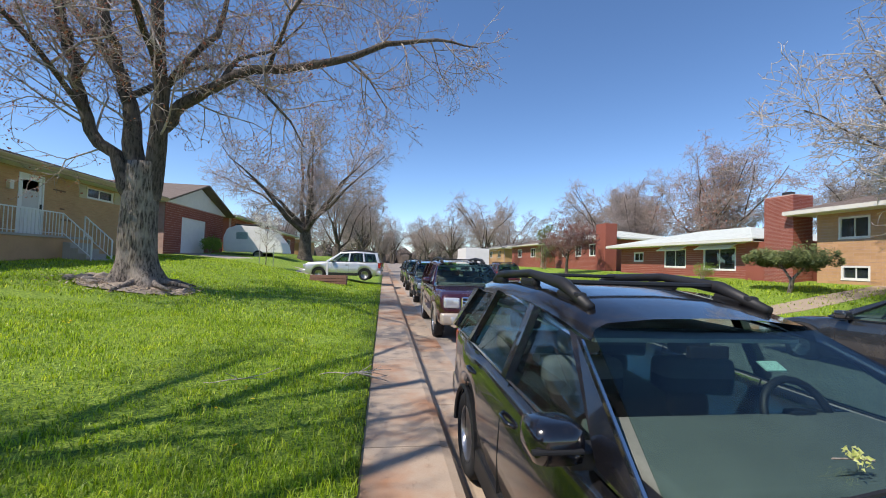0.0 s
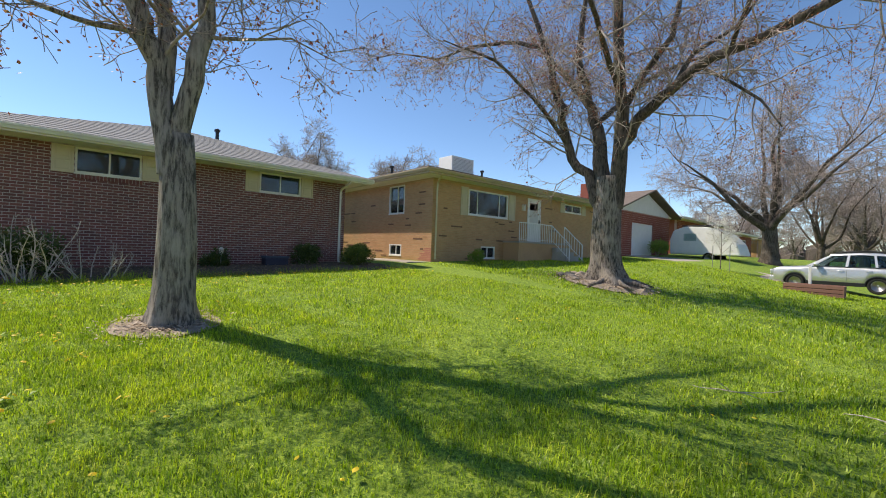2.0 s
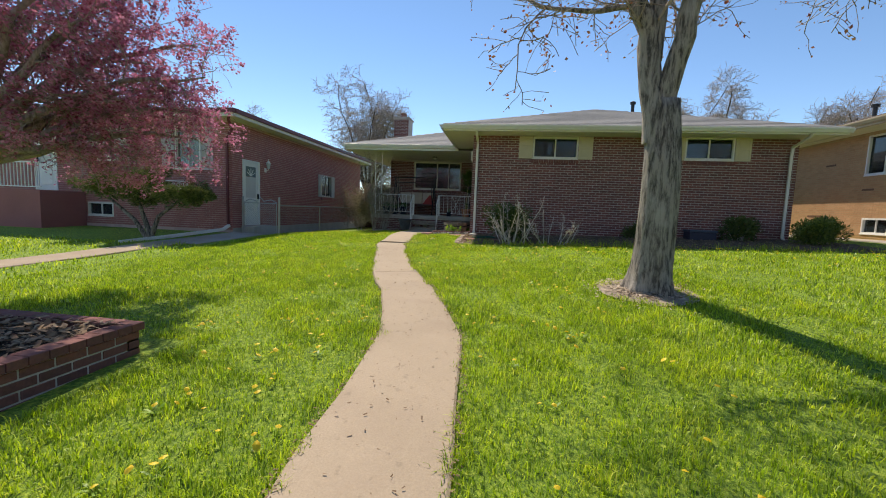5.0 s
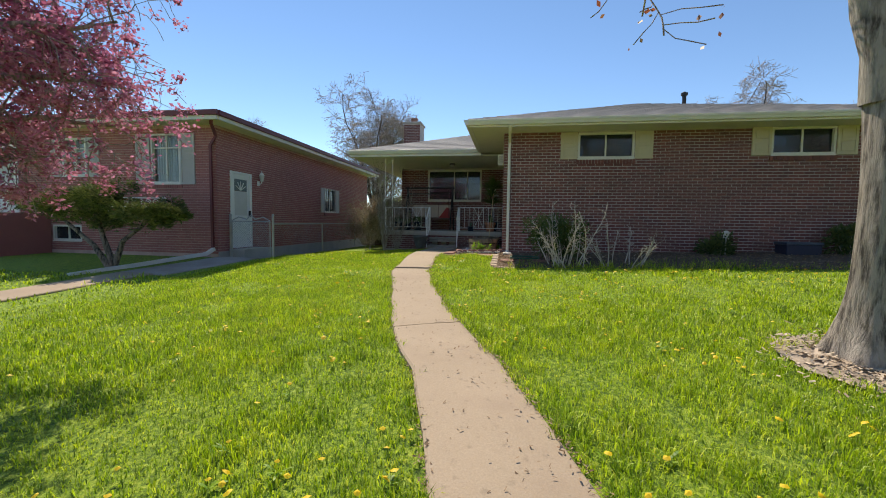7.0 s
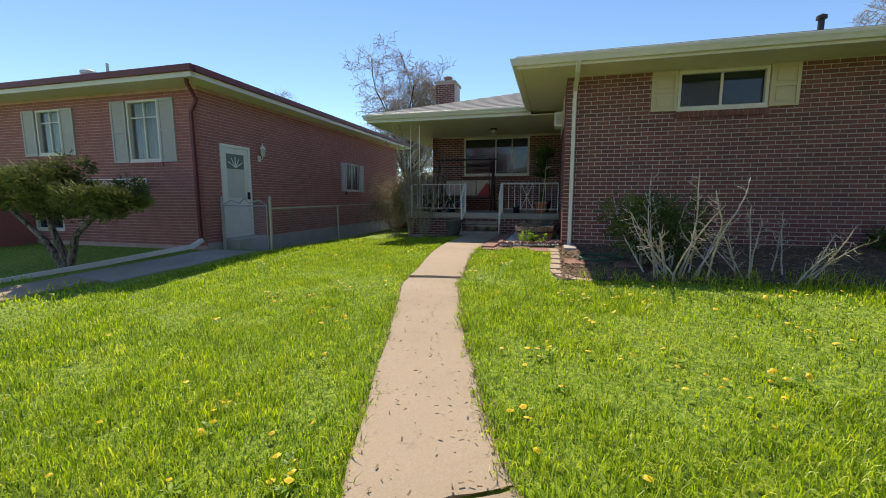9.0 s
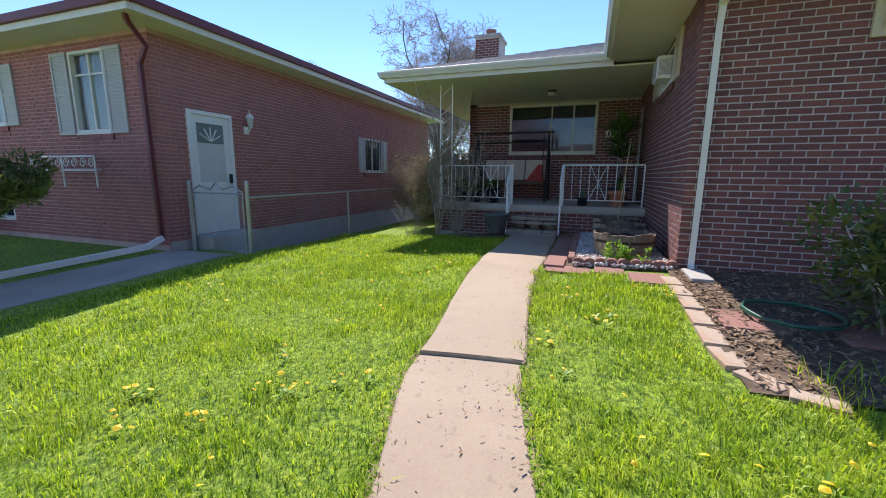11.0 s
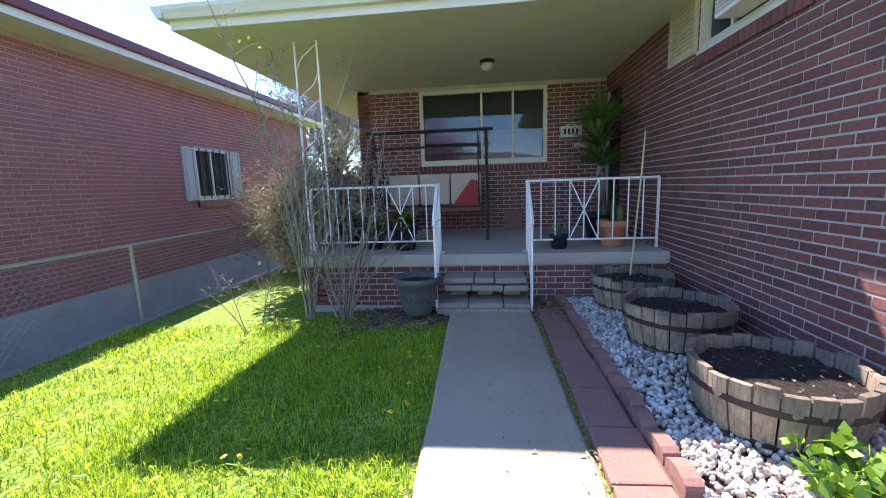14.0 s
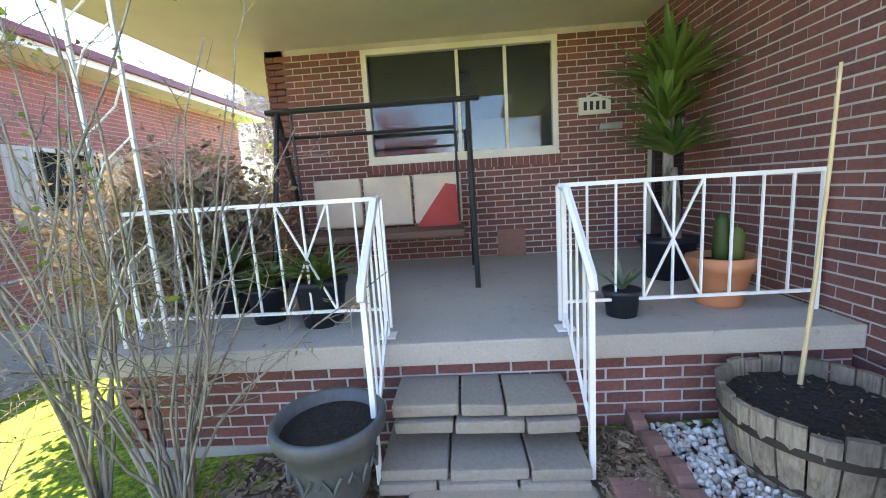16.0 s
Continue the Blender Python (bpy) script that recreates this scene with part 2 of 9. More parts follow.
# Dark limb bark, deepened further: the limbs' shade is put into its colour.
LIMB_BARK_SHADED = bark_mat("limb_bark_shaded", (0.028, 0.021, 0.017), (0.125, 0.10, 0.08), (0.21, 0.175, 0.15))
# Pale maple twigs, lightened further: sunlight on them is put into the colour.
MAPLE_TWIG_SUNLIT = bark_mat("maple_twig_sunlit", (0.22, 0.16, 0.135), (0.48, 0.40, 0.36), (0.70, 0.63, 0.59))
DRY_VINE = leaf_mat("dry_vine_leaf", [(0.20, 0.15, 0.10), (0.34, 0.27, 0.19), (0.42, 0.35, 0.26)], 0.1, 0.9)
BUD = leaf_mat("red_buds", [(0.25, 0.06, 0.04), (0.40, 0.14, 0.08), (0.33, 0.22, 0.08)])
BLOSSOM = leaf_mat("pink_blossom", [(0.48, 0.14, 0.27), (0.72, 0.34, 0.50), (0.58, 0.21, 0.36), (0.30, 0.08, 0.12)], 0.4)
WHITE_BLOSSOM = leaf_mat("white_blossom", [(0.7, 0.68, 0.6), (0.8, 0.78, 0.72)], 0.4)
CONIFER = leaf_mat("juniper_green", [(0.06, 0.095, 0.028), (0.14, 0.18, 0.055), (0.24, 0.26, 0.09)], 0.15)
SHRUB = leaf_mat("shrub_green", [(0.03, 0.06, 0.012), (0.07, 0.12, 0.025), (0.13, 0.15, 0.03)], 0.25)
GOLD_SHRUB = leaf_mat("golden_shrub_green", [(0.06, 0.10, 0.018), (0.14, 0.19, 0.03), (0.24, 0.27, 0.05)], 0.25)
PLUM = leaf_mat("plum_leaf", [(0.12, 0.035, 0.035), (0.2, 0.07, 0.06), (0.27, 0.12, 0.09)], 0.3)
YOUNG = leaf_mat("young_leaf", [(0.14, 0.24, 0.03), (0.24, 0.34, 0.05), (0.18, 0.28, 0.04)], 0.4)
WEED = leaf_mat("weed_leaf", [(0.12, 0.26, 0.02), (0.20, 0.36, 0.028), (0.30, 0.45, 0.04)], 0.4, 0.5)
DANDELION = leaf_mat("dandelion_yellow", [(0.75, 0.50, 0.01), (0.85, 0.60, 0.02)], 0.2)
LITTER = leaf_mat("dry_litter", [(0.16, 0.10, 0.06), (0.26, 0.17, 0.10), (0.36, 0.27, 0.18)], 0.1, 0.9)


# ---- building helpers ----
def thing(name, label, category, at=(0, 0, 0), group="", kind=""):
    ob = new(name)
    ob.location = at
    return tagged(ob, label, category, group, kind)


def base_of(ob):
    v = Vector((0, 0, 0))
    while ob:
        v += ob.location
        ob = ob.parent
    return v


def set_mats(me, mat):
    for m in mat if isinstance(mat, (list, tuple)) else [mat]:
        me.materials.append(m)


def part(name, bm, mat, parent=None, label="", smooth=False, wide=False):
    """One mesh object from a bmesh. wide: the bmesh is in world metres, and is laid under the parent's place."""
    me = bpy.data.meshes.new(name)
    bm.to_mesh(me)
    bm.free()
    if smooth:
        me.shade_smooth()
    set_mats(me, mat)
    ob = new(name, me)
    if parent:
        ob.parent = parent
        if wide:
            me.transform(Matrix.Translation(-base_of(parent)))
    if label:
        ob["label"] = label
    return ob


def raw(name, verts, faces, mat, parent=None, label="", smooth=False, wide=False):
    me = bpy.data.meshes.new(name)
    me.from_pydata(verts, [], faces)
    if smooth:
        me.shade_smooth()
    set_mats(me, mat)
    ob = new(name, me)
    if parent:
        ob.parent = parent
        if wide:
            me.transform(Matrix.Translation(-base_of(parent)))
    if label:
        ob["label"] = label
    return ob


def structure(ob, label, category):
    return tagged(ob, label, category, kind="structure")


def box(bm, x0, x1, y0, y1, z0, z1, bevel=0.0):
    m = Matrix.LocRotScale(((x0 + x1) / 2, (y0 + y1) / 2, (z0 + z1) / 2), None, (abs(x1 - x0), abs(y1 - y0), abs(z1 - z0)))
    made = bmesh.ops.create_cube(bm, size=1, matrix=m)["verts"]
    if bevel:
        edges = {e for v in made for e in v.link_edges}
        bmesh.ops.bevel(bm, geom=list(edges), offset=bevel, segments=2, affect="EDGES", profile=0.6)
    return bm


def boxm(x0, x1, y0, y1, z0, z1, bevel=0.0):
    return box(bmesh.new(), x0, x1, y0, y1, z0, z1, bevel)


def tube(bm, points, radii, sides=6, cap=True):
    """A tube along points, with a radius at each."""
    rings, last = [], None
    pts = [Vector(p) for p in points]
    if not hasattr(radii, "__len__"):
        radii = [radii] * len(pts)
    for i, p in enumerate(pts):
        d = (pts[min(i + 1, len(pts) - 1)] - pts[max(i - 1, 0)]).normalized()
        if last is None:
            a = d.orthogonal().normalized()
        else:
            a = (last - d * last.dot(d)).normalized() if (last - d * last.dot(d)).length > 1e-5 else d.orthogonal().normalized()
        last = a
        b = d.cross(a)
        rings.append([bm.verts.new(p + (a * math.cos(2 * math.pi * k / sides) + b * math.sin(2 * math.pi * k / sides)) * radii[i]) for k in range(sides)])
    for r0, r1 in zip(rings, rings[1:]):
        for k in range(sides):
            bm.faces.new((r0[k], r0[(k + 1) % sides], r1[(k + 1) % sides], r1[k]))
    if cap:
        bm.faces.new(rings[0][::-1])
        bm.faces.new(rings[-1])
    return bm


def lathe(bm, profile, at=(0, 0, 0), seg=24, jitter=0.0):
    """A turned form from (radius, height) pairs."""
    rings = []
    for r, z in profile:
        rings.append([bm.verts.new((at[0] + (r + random.uniform(-jitter, jitter)) * math.cos(2 * math.pi * k / seg), at[1] + r * math.sin(2 * math.pi * k / seg), at[2] + z)) for k in range(seg)])
    for r0, r1 in zip(rings, rings[1:]):
        for k in range(seg):
            bm.faces.new((r0[k], r0[(k + 1) % seg], r1[(k + 1) % seg], r1[k]))
    if profile[0][0] > 0.003:
        bm.faces.new(rings[0][::-1])
    if profile[-1][0] > 0.003:
        bm.faces.new(rings[-1])
    return bm


def prism(bm, outline, axis, a, b):
    """A flat outline (two coordinates each) pulled from a to b along axis 0, 1 or 2."""
    def at(p, d):
        c = list(p)
        c.insert(axis, d)
        return c
    lo, hi = [bm.verts.new(at(p, a)) for p in outline], [bm.verts.new(at(p, b)) for p in outline]
    n = len(outline)
    for i in range(n):
        bm.faces.new((lo[i], lo[(i + 1) % n], hi[(i + 1) % n], hi[i]))
    bm.faces.new(lo[::-1])
    bm.faces.new(hi)
    bmesh.ops.recalc_face_normals(bm, faces=bm.faces)
    return bm


# ---- ground form ----
GX = [-60, -30, -16, -13.3, -12, -9, -7.5, -6, -4.5, -2.5, -0.13]
GZ = [0.5, 0.44, 0.42, 0.46, 0.43, 0.30, 0.22, 0.12, 0.0, -0.08, -0.16]
WALK_Z, ROAD_Z, KERB_E = -0.20, -0.41, 10.2


def ground_h(x, y):
    """Height of the lawns over the plan."""
    if x > -0.13:
        if x < KERB_E + 0.4:
            return -0.5
        if x < KERB_E + 1.6:
            return -0.24
        return -0.24 + 0.145 * min(x - KERB_E - 1.6, 8.5) * (1.0 if y > -20 else 1.0)
    b = float(np.interp(x, GX, GZ))
    s = min(1.0, max(0.0, (-x - 1) / 7))
    if y > -3:
        return b + 0.028 * (min(y, 40) + 3) * s
    drop = 0.5 * min(1.0, max(0.0, (-13.3 - x) / 2.5)) * min(1.0, max(0.0, (-8.45 - y) / 0.25)) if x > -40 else 0.0
    return b + 0.05 * (max(y, -8.4) + 3) * s - drop


PATH_LINE = [(0.0, -1.85), (-1.2, -1.85), (-2.3, -1.86), (-3.25, -1.89), (-4.54, -1.95), (-5.3, -2.12), (-6.04, -2.35), (-7.1, -2.92), (-7.8, -3.18), (-8.6, -3.42), (-10.2, -3.87), (-11.5, -4.05), (-12.5, -4.1), (-14.4, -4.13), (-15.95, -4.15)]
PATH_W = 0.42
EDGE_X = [-16.0, -15.0, -13.5, -12.6, -11.4, -10.7, -10.2, -8.5, -7.7, -7.0, -6.5, -5.8, -5.3, -4.5, -3.8, -2.8, -2.0, 0.0]
EDGE_S = [0.44, 0.42, 0.40, 0.36, 0.27, 0.27, 0.31, 0.27, 0.29, 0.36, 0.43, 0.44, 0.43, 0.40, 0.37, 0.36, 0.31, 0.40]
EDGE_N = [0.41, 0.41, 0.40, 0.38, 0.41, 0.40, 0.37, 0.34, 0.35, 0.34, 0.27, 0.24, 0.28, 0.36, 0.38, 0.41, 0.44, 0.42]


def path_y(x):
    xs = [p[0] for p in PATH_LINE][::-1]
    ys = [p[1] for p in PATH_LINE][::-1]
    return float(np.interp(x, xs, ys))


def lines(start, stop, step):
    return [start + i * step for i in range(int(round((stop - start) / step)) + 1)]


xs = [-420, -250, -150, -100, -70, -50, -40, -32] + lines(-28, -17, 1.0) + lines(-16.5, -0.5, 0.5) + [-0.13, -0.12, 0.8, 1, 10.3, KERB_E + 0.39, KERB_E + 0.41, 11.7, 11.81, 14, 17, 20.3, 24, 30, 50, 90, 160, 260, 420]
ys = [-420, -250, -150, -90, -60, -45, -35, -28, -22, -18, -15, -12, -10.5, -9.5, -9.0, -8.7, -8.45] + lines(-8.0, 16, 0.5) + lines(17, 44, 1.5) + [50, 60, 75, 100, 150, 250, 420]
gv = [(x, y, ground_h(x, y) + (noise.noise((x * 0.9, y * 0.9, 0)) * 0.015 if x < -0.6 and x > -14 else 0)) for y in ys for x in xs]
nx = len(xs)
gf = [(j * nx + i, j * nx + i + 1, (j + 1) * nx + i + 1, (j + 1) * nx + i) for j in range(len(ys) - 1) for i in range(nx - 1)]
structure(raw("ground", gv, gf, LAWN, smooth=True), "gently rising lawn ground under short green grass", "ground")


def strip(name, line, half, lift, thick, mat, label, category, seams=()):
    """A slab that follows the ground along a line of (x, y)."""
    bm = bmesh.new()
    pts = [Vector((x, y, 0)) for x, y in line]
    rows = []
    for i, p in enumerate(pts):
        d = (pts[min(i + 1, len(pts) - 1)] - pts[max(i - 1, 0)]).normalized()
        s = Vector((-d.y, d.x, 0)) * half
        z = ground_h(p.x, p.y) + lift
        rows.append([bm.verts.new((p + s * a) + Vector((0, 0, z + dz))) for a, dz in ((-1, -thick), (-1, -0.012), (-0.97, 0), (0.97, 0), (1, -0.012), (1, -thick))])
    for a, b in zip(rows, rows[1:]):
        for k in range(5):
            bm.faces.new((a[k], a[k + 1], b[k + 1], b[k]))
    for r in (rows[0], rows[-1]):
        bm.faces.new(r)
    bmesh.ops.recalc_face_normals(bm, faces=bm.faces)
    return structure(part(name, bm, mat), label, category)


# ---- road, pavement, paths ----
def long_slab(name, xa, xb, ya, yb, profile, mat, label, category):
    """A slab along y with a cross profile of (x, z) from xa to xb."""
    bm = bmesh.new()
    n = 24
    rows = []
    for i in range(n + 1):
        y = ya + (yb - ya) * i / n
        rows.append([bm.verts.new((x, y, z)) for x, z in profile])
    for a, b in zip(rows, rows[1:]):
        for k in range(len(profile) - 1):
            bm.faces.new((a[k], a[k + 1], b[k + 1], b[k]))
    bmesh.ops.recalc_face_normals(bm, faces=bm.faces)
    return structure(part(name, bm, mat), label, category)


long_slab("road", 0, 0, -160, 400, [(0.93, -0.7), (0.93, ROAD_Z), (3, -0.33), (5.5, -0.30), (8, -0.33), (KERB_E - 0.1, ROAD_Z), (KERB_E - 0.1, -0.7)], ROAD_CONC, "pale worn concrete street in sun with tree shadows", "road")
KERB_PROFILE = [(-0.12, -0.6), (-0.12, WALK_Z - 0.01), (-0.10, WALK_Z), (0.52, WALK_Z), (0.59, WALK_Z - 0.02), (0.68, ROAD_Z + 0.03), (0.74, ROAD_Z + 0.006), (1.2, ROAD_Z + 0.012), (1.2, -0.6)]
pavement = thing("pavement", "pinkish concrete pavement slabs with a rolled kerb", "pavement", kind="structure")


def slab_piece(profile, ya, yb, mirror=None):
    bm = bmesh.new()
    pr = [(mirror - x, z) for x, z in profile] if mirror else profile
    prism(bm, pr, 1, ya + 0.006, yb - 0.006)
    return bm


y = -24.0
while y < 60:
    step = 1.52 if -6 < y < 32 else 6.08
    part("slab", slab_piece(KERB_PROFILE, y, y + step), WALK_CONC, pavement)
    y += step
part("slab", slab_piece(KERB_PROFILE, y, y + 240), WALK_CONC, pavement)
part("slab", slab_piece(KERB_PROFILE, -160, -24), WALK_CONC, pavement)
far_pave = thing("pavement", "sunlit concrete pavement across the street", "pavement", kind="structure")
for ya, yb in ((-60, 0), (0, 20), (20, 60), (60, 300)):
    part("slab", slab_piece(KERB_PROFILE, ya, yb, KERB_E + 0.95), WALK_CONC, far_pave)

garden_path = thing("garden_path", "narrow curving pinkish concrete path with cracked joints and debris", "path", kind="structure")
CUTS = [-0.13, -1.4, -4.2, -6.95, -10.5, -13.08, -15.93]


def path_slab(xa, xb, mat=PATH_CONC, dz=0.0):
    bm = bmesh.new()
    rows = []
    n = 16
    ga, gb = [0.014 if c in (-6.95, -13.08) else 0.007 for c in (xa, xb)]
    for i in range(n + 1):
        x = xa - ga + (xb - xa + ga + gb) * i / n
        y = path_y(x)
        d = Vector((x - 0.05, path_y(x - 0.05))) - Vector((x + 0.05, path_y(x + 0.05)))
        d.normalize()
        s = Vector((-d.y, d.x))
        zc = ground_h(x, y) + 0.035 + dz
        ragged = 0.02 * noise.noise((x * 1.3, 3, 1))
        ws, wn_ = float(np.interp(x, EDGE_X, EDGE_S)) + ragged, float(np.interp(x, EDGE_X, EDGE_N)) + ragged
        cut = xa if i == 0 else xb if i == n else None
        jag = 0.09 if cut in (-6.95, -13.08) else 0.02 if cut else 0.0
        rows.append([bm.verts.new((x + s.x * a * (ws if s.y * a < 0 else wn_) + jag * noise.noise((a * 4.3, cut or 0, 5)), y + s.y * a * (ws if s.y * a < 0 else wn_), zc + b)) for a, b in ((-1, -0.12), (-1, -0.012), (-0.96, 0), (-0.7, 0.002), (-0.45, 0.003), (-0.2, 0.004), (0, 0.004), (0.2, 0.004), (0.45, 0.003), (0.7, 0.002), (0.96, 0), (1, -0.012), (1, -0.12))])
    for a, b in zip(rows, rows[1:]):
        for k in range(12):
            bm.faces.new((a[k], a[k + 1], b[k + 1], b[k]))
    for r in (rows[0], rows[-1]):
        bm.faces.new(r)
    bmesh.ops.recalc_face_normals(bm, faces=bm.faces)
    return bm


for k, (a, b) in enumerate(zip(CUTS, CUTS[1:])):
    part("slab", path_slab(a, b, dz=(0.0, 0.004, -0.004, -0.008, 0.018, 0.012)[k]), PATH_CONC, garden_path)

# concrete strip beside the red house and its garden walk
strip("side_drive", [(-40, -9.35), (-24, -9.35), (-18, -9.35), (-16, -9.35), (-15, -9.35), (-14, -9.35), (-13, -9.35), (-11.5, -9.35), (-10.2, -9.5)], 0.6, 0.02, 0.1, DRIVE, "shaded grey concrete strip beside the red brick house", "path")
strip("garden_path", [(-10.2, -9.6), (-8, -9.75), (-5, -9.9), (-2, -10.0), (-0.13, -10.0)], 0.42, 0.03, 0.1, PATH_CONC, "straight concrete garden path of the red brick house", "path")
strip("driveway", [(-0.13, 25.6), (-4, 25.6), (-9, 26.6), (-13.2, 28.5)], 1.5, 0.03, 0.12, DRIVE, "pale concrete driveway rising to a garage", "driveway")
strip("garden_path", [(-12.2, 9.0), (-14, 8.9), (-18, 8.9)], 0.6, 0.03, 0.1, DRIVE, "pale concrete strip beside the tan brick house", "path")


# ---- houses ----
class Face:
    """An upright wall plane: u runs along it, d out of it."""

    def __init__(self, x, y, ux, uy, nx, ny):
        self.o, self.u, self.n = (x, y), (ux, uy), (nx, ny)

    def at(self, u, d):
        return self.o[0] + self.u[0] * u + self.n[0] * d, self.o[1] + self.u[1] * u + self.n[1] * d

    def box(self, bm, u0, u1, z0, z1, d0, d1, bevel=0.0):
        a, b = self.at(u0, d0), self.at(u1, d1)
        return box(bm, min(a[0], b[0]), max(a[0], b[0]), min(a[1], b[1]), max(a[1], b[1]), z0, z1, bevel)


def wall(house, face, length, z0, z1, holes, mortar, thick=0.2, u0=0.0, name="wall"):
    """The backing wall with its openings cut through."""
    us = sorted({u0, length, *[h[0] for h in holes], *[h[1] for h in holes]})
    zs = sorted({z0, z1, *[h[2] for h in holes], *[h[3] for h in holes]})
    bm = bmesh.new()
    for a, b in zip(us, us[1:]):
        start = None
        for c, d in zip(zs, zs[1:]):
            hit = any(h[0] <= (a + b) / 2 <= h[1] and h[2] <= (c + d) / 2 <= h[3] for h in holes)
            if not hit:
                face.box(bm, a, b, c, d, -thick, 0)
    bmesh.ops.remove_doubles(bm, verts=bm.verts, dist=0.0005)
    return part(name, bm, mortar, house, wide=True)


def bricks(parent, face, length, z0, z1, holes, mat, single=None, u0=0.0, bl=0.205, bh=0.0685, joint=0.013, proud=0.006, accents=None):
    """Brick courses on a wall: those in the stretch 'single' stand alone, the rest are joined."""
    base = base_of(parent)
    rnd = random.Random(int(length * 1000) + int(z1 * 100))
    verts, faces, unit = [], [], {}
    row, z, singles = 0, z0, 0
    while z + bh <= z1 + 0.02:
        u = u0 - (bl / 2 if row % 2 else 0)
        while u < length:
            spans = [(max(u, u0), min(u + bl - joint, length))]
            for h in holes:
                if h[2] < z + bh * 0.7 and h[3] > z + bh * 0.3:
                    spans = [s for a, b in spans for s in ((a, min(b, h[0])), (max(a, h[1]), b)) if s[1] - s[0] > 0.015]
            for a, b in spans:
                if b - a < 0.015:
                    continue
                d = proud + rnd.uniform(-0.002, 0.002)
                za, zb = z + 0.0, z + bh - joint
                if single and single[0] <= (a + b) / 2 <= single[1] and single[2] <= z <= single[3] and singles < 300:
                    key = round(b - a, 3)
                    if key not in unit:
                        bm = bmesh.new()
                        face.box(bm, 0, b - a, 0, zb - za, -0.012, proud)
                        ox, oy = face.at(0, 0)
                        bmesh.ops.translate(bm, verts=bm.verts, vec=(-ox, -oy, 0))
                        bmesh.ops.bevel(bm, geom=bm.edges[:], offset=0.0025, segments=1, affect="EDGES")
                        me = bpy.data.meshes.new("brick")
                        bm.to_mesh(me)
                        bm.free()
                        me.materials.append(mat)
                        unit[key] = me
                    ob = new("brick", unit[key])
                    ob.parent = parent
                    px, py = face.at(a, d - proud)
                    ob.location = (px - base.x, py - base.y, za - base.z)
                    singles += 1
                    continue
                k = len(verts)
                for uu, dd in ((a, -0.012), (b, -0.012), (b, d), (a, d)):
                    px, py = face.at(uu, dd)
                    verts.append((px - base.x, py - base.y, za))
                    verts.append((px - base.x, py - base.y, zb))
                verts[k:k + 8] = [(p[0], p[1], p[2] - base.z) for p in verts[k:k + 8]]
                for i, j in ((0, 2), (2, 4), (4, 6), (6, 0)):
                    faces.append((k + i, k + j, k + j + 1, k + i + 1))
                faces.append((k + 1, k + 3, k + 5, k + 7))
                faces.append((k, k + 6, k + 4, k + 2))
            u += bl
        z += bh
        row += 1
    ob = raw("brick", verts, faces, mat, parent)
    tagged(ob, kind="stuff")
    return ob


def soldier(parent, face, u0, u1, z, mat, proud=0.03, h=0.1):
    """A sill of upright brick ends under a window."""
    sill = part("sill", face.box(bmesh.new(), u0, u1, z - h, z - 0.006, -0.02, proud - 0.012), MORTAR, parent, wide=True)
    u = u0
    while u < u1 - 0.03:
        part("brick", face.box(bmesh.new(), u, min(u + 0.062, u1), z - h - 0.003, z - 0.004, -0.01, proud), mat, sill, wide=True)
        u += 0.07
    return sill


def window(house, face, u0, u1, z0, z1, frame_mat, bars=(), rails=(), w=0.05, curtain=None, label="", recess=0.06, pane_mat=None):
    win = part("window", face.box(bmesh.new(), u0 - 0.005, u1 + 0.005, z0 - 0.035, z0 + 0.004, -recess - 0.05, 0.03, 0.006), frame_mat, house, label, wide=True)
    bm = bmesh.new()
    for a, b, c, d in ((u0, u0 + w, z0, z1), (u1 - w, u1, z0, z1), (u0 + w, u1 - w, z1 - w, z1), (u0 + w, u1 - w, z0, z0 + w)):
        face.box(bm, a, b, c, d, -recess - 0.03, 0.012, 0.004)
    part("window_frame", bm, frame_mat, win, wide=True)
    edges = [u0 + w] + list(bars) + [u1 - w]
    for b in bars:
        part("mullion", face.box(bmesh.new(), b - 0.018, b + 0.018, z0 + w, z1 - w, -recess - 0.015, -recess + 0.03, 0.003), frame_mat, win, wide=True)
    for r in rails:
        part("glazing_bar", face.box(bmesh.new(), u0 + w, u1 - w, r - 0.015, r + 0.015, -recess - 0.012, -recess + 0.024, 0.003), frame_mat, win, wide=True)
    for a, b in zip(edges, edges[1:]):
        p = part("pane", face.box(bmesh.new(), a, b, z0 + w, z1 - w, -recess - 0.006, -recess), pane_mat or GLASS, win, wide=True)
        p.visible_shadow = False
    if curtain:
        bm = bmesh.new()
        for a, b in curtain:
            n = max(6, int((b - a) / 0.025))
            rows = []
            for i in range(n + 1):
                x, y = face.at(a + (b - a) * i / n, -recess - 0.10 + 0.018 * math.sin(i * 1.9))
                rows.append((bm.verts.new((x, y, z0 + 0.02)), bm.verts.new((x, y, z1 - 0.02))))
            for p, q in zip(rows, rows[1:]):
                bm.faces.new((p[0], q[0], q[1], p[1]))
        part("curtain", bm, CURTAIN, win, "pale pleated curtain", wide=True)
    return win


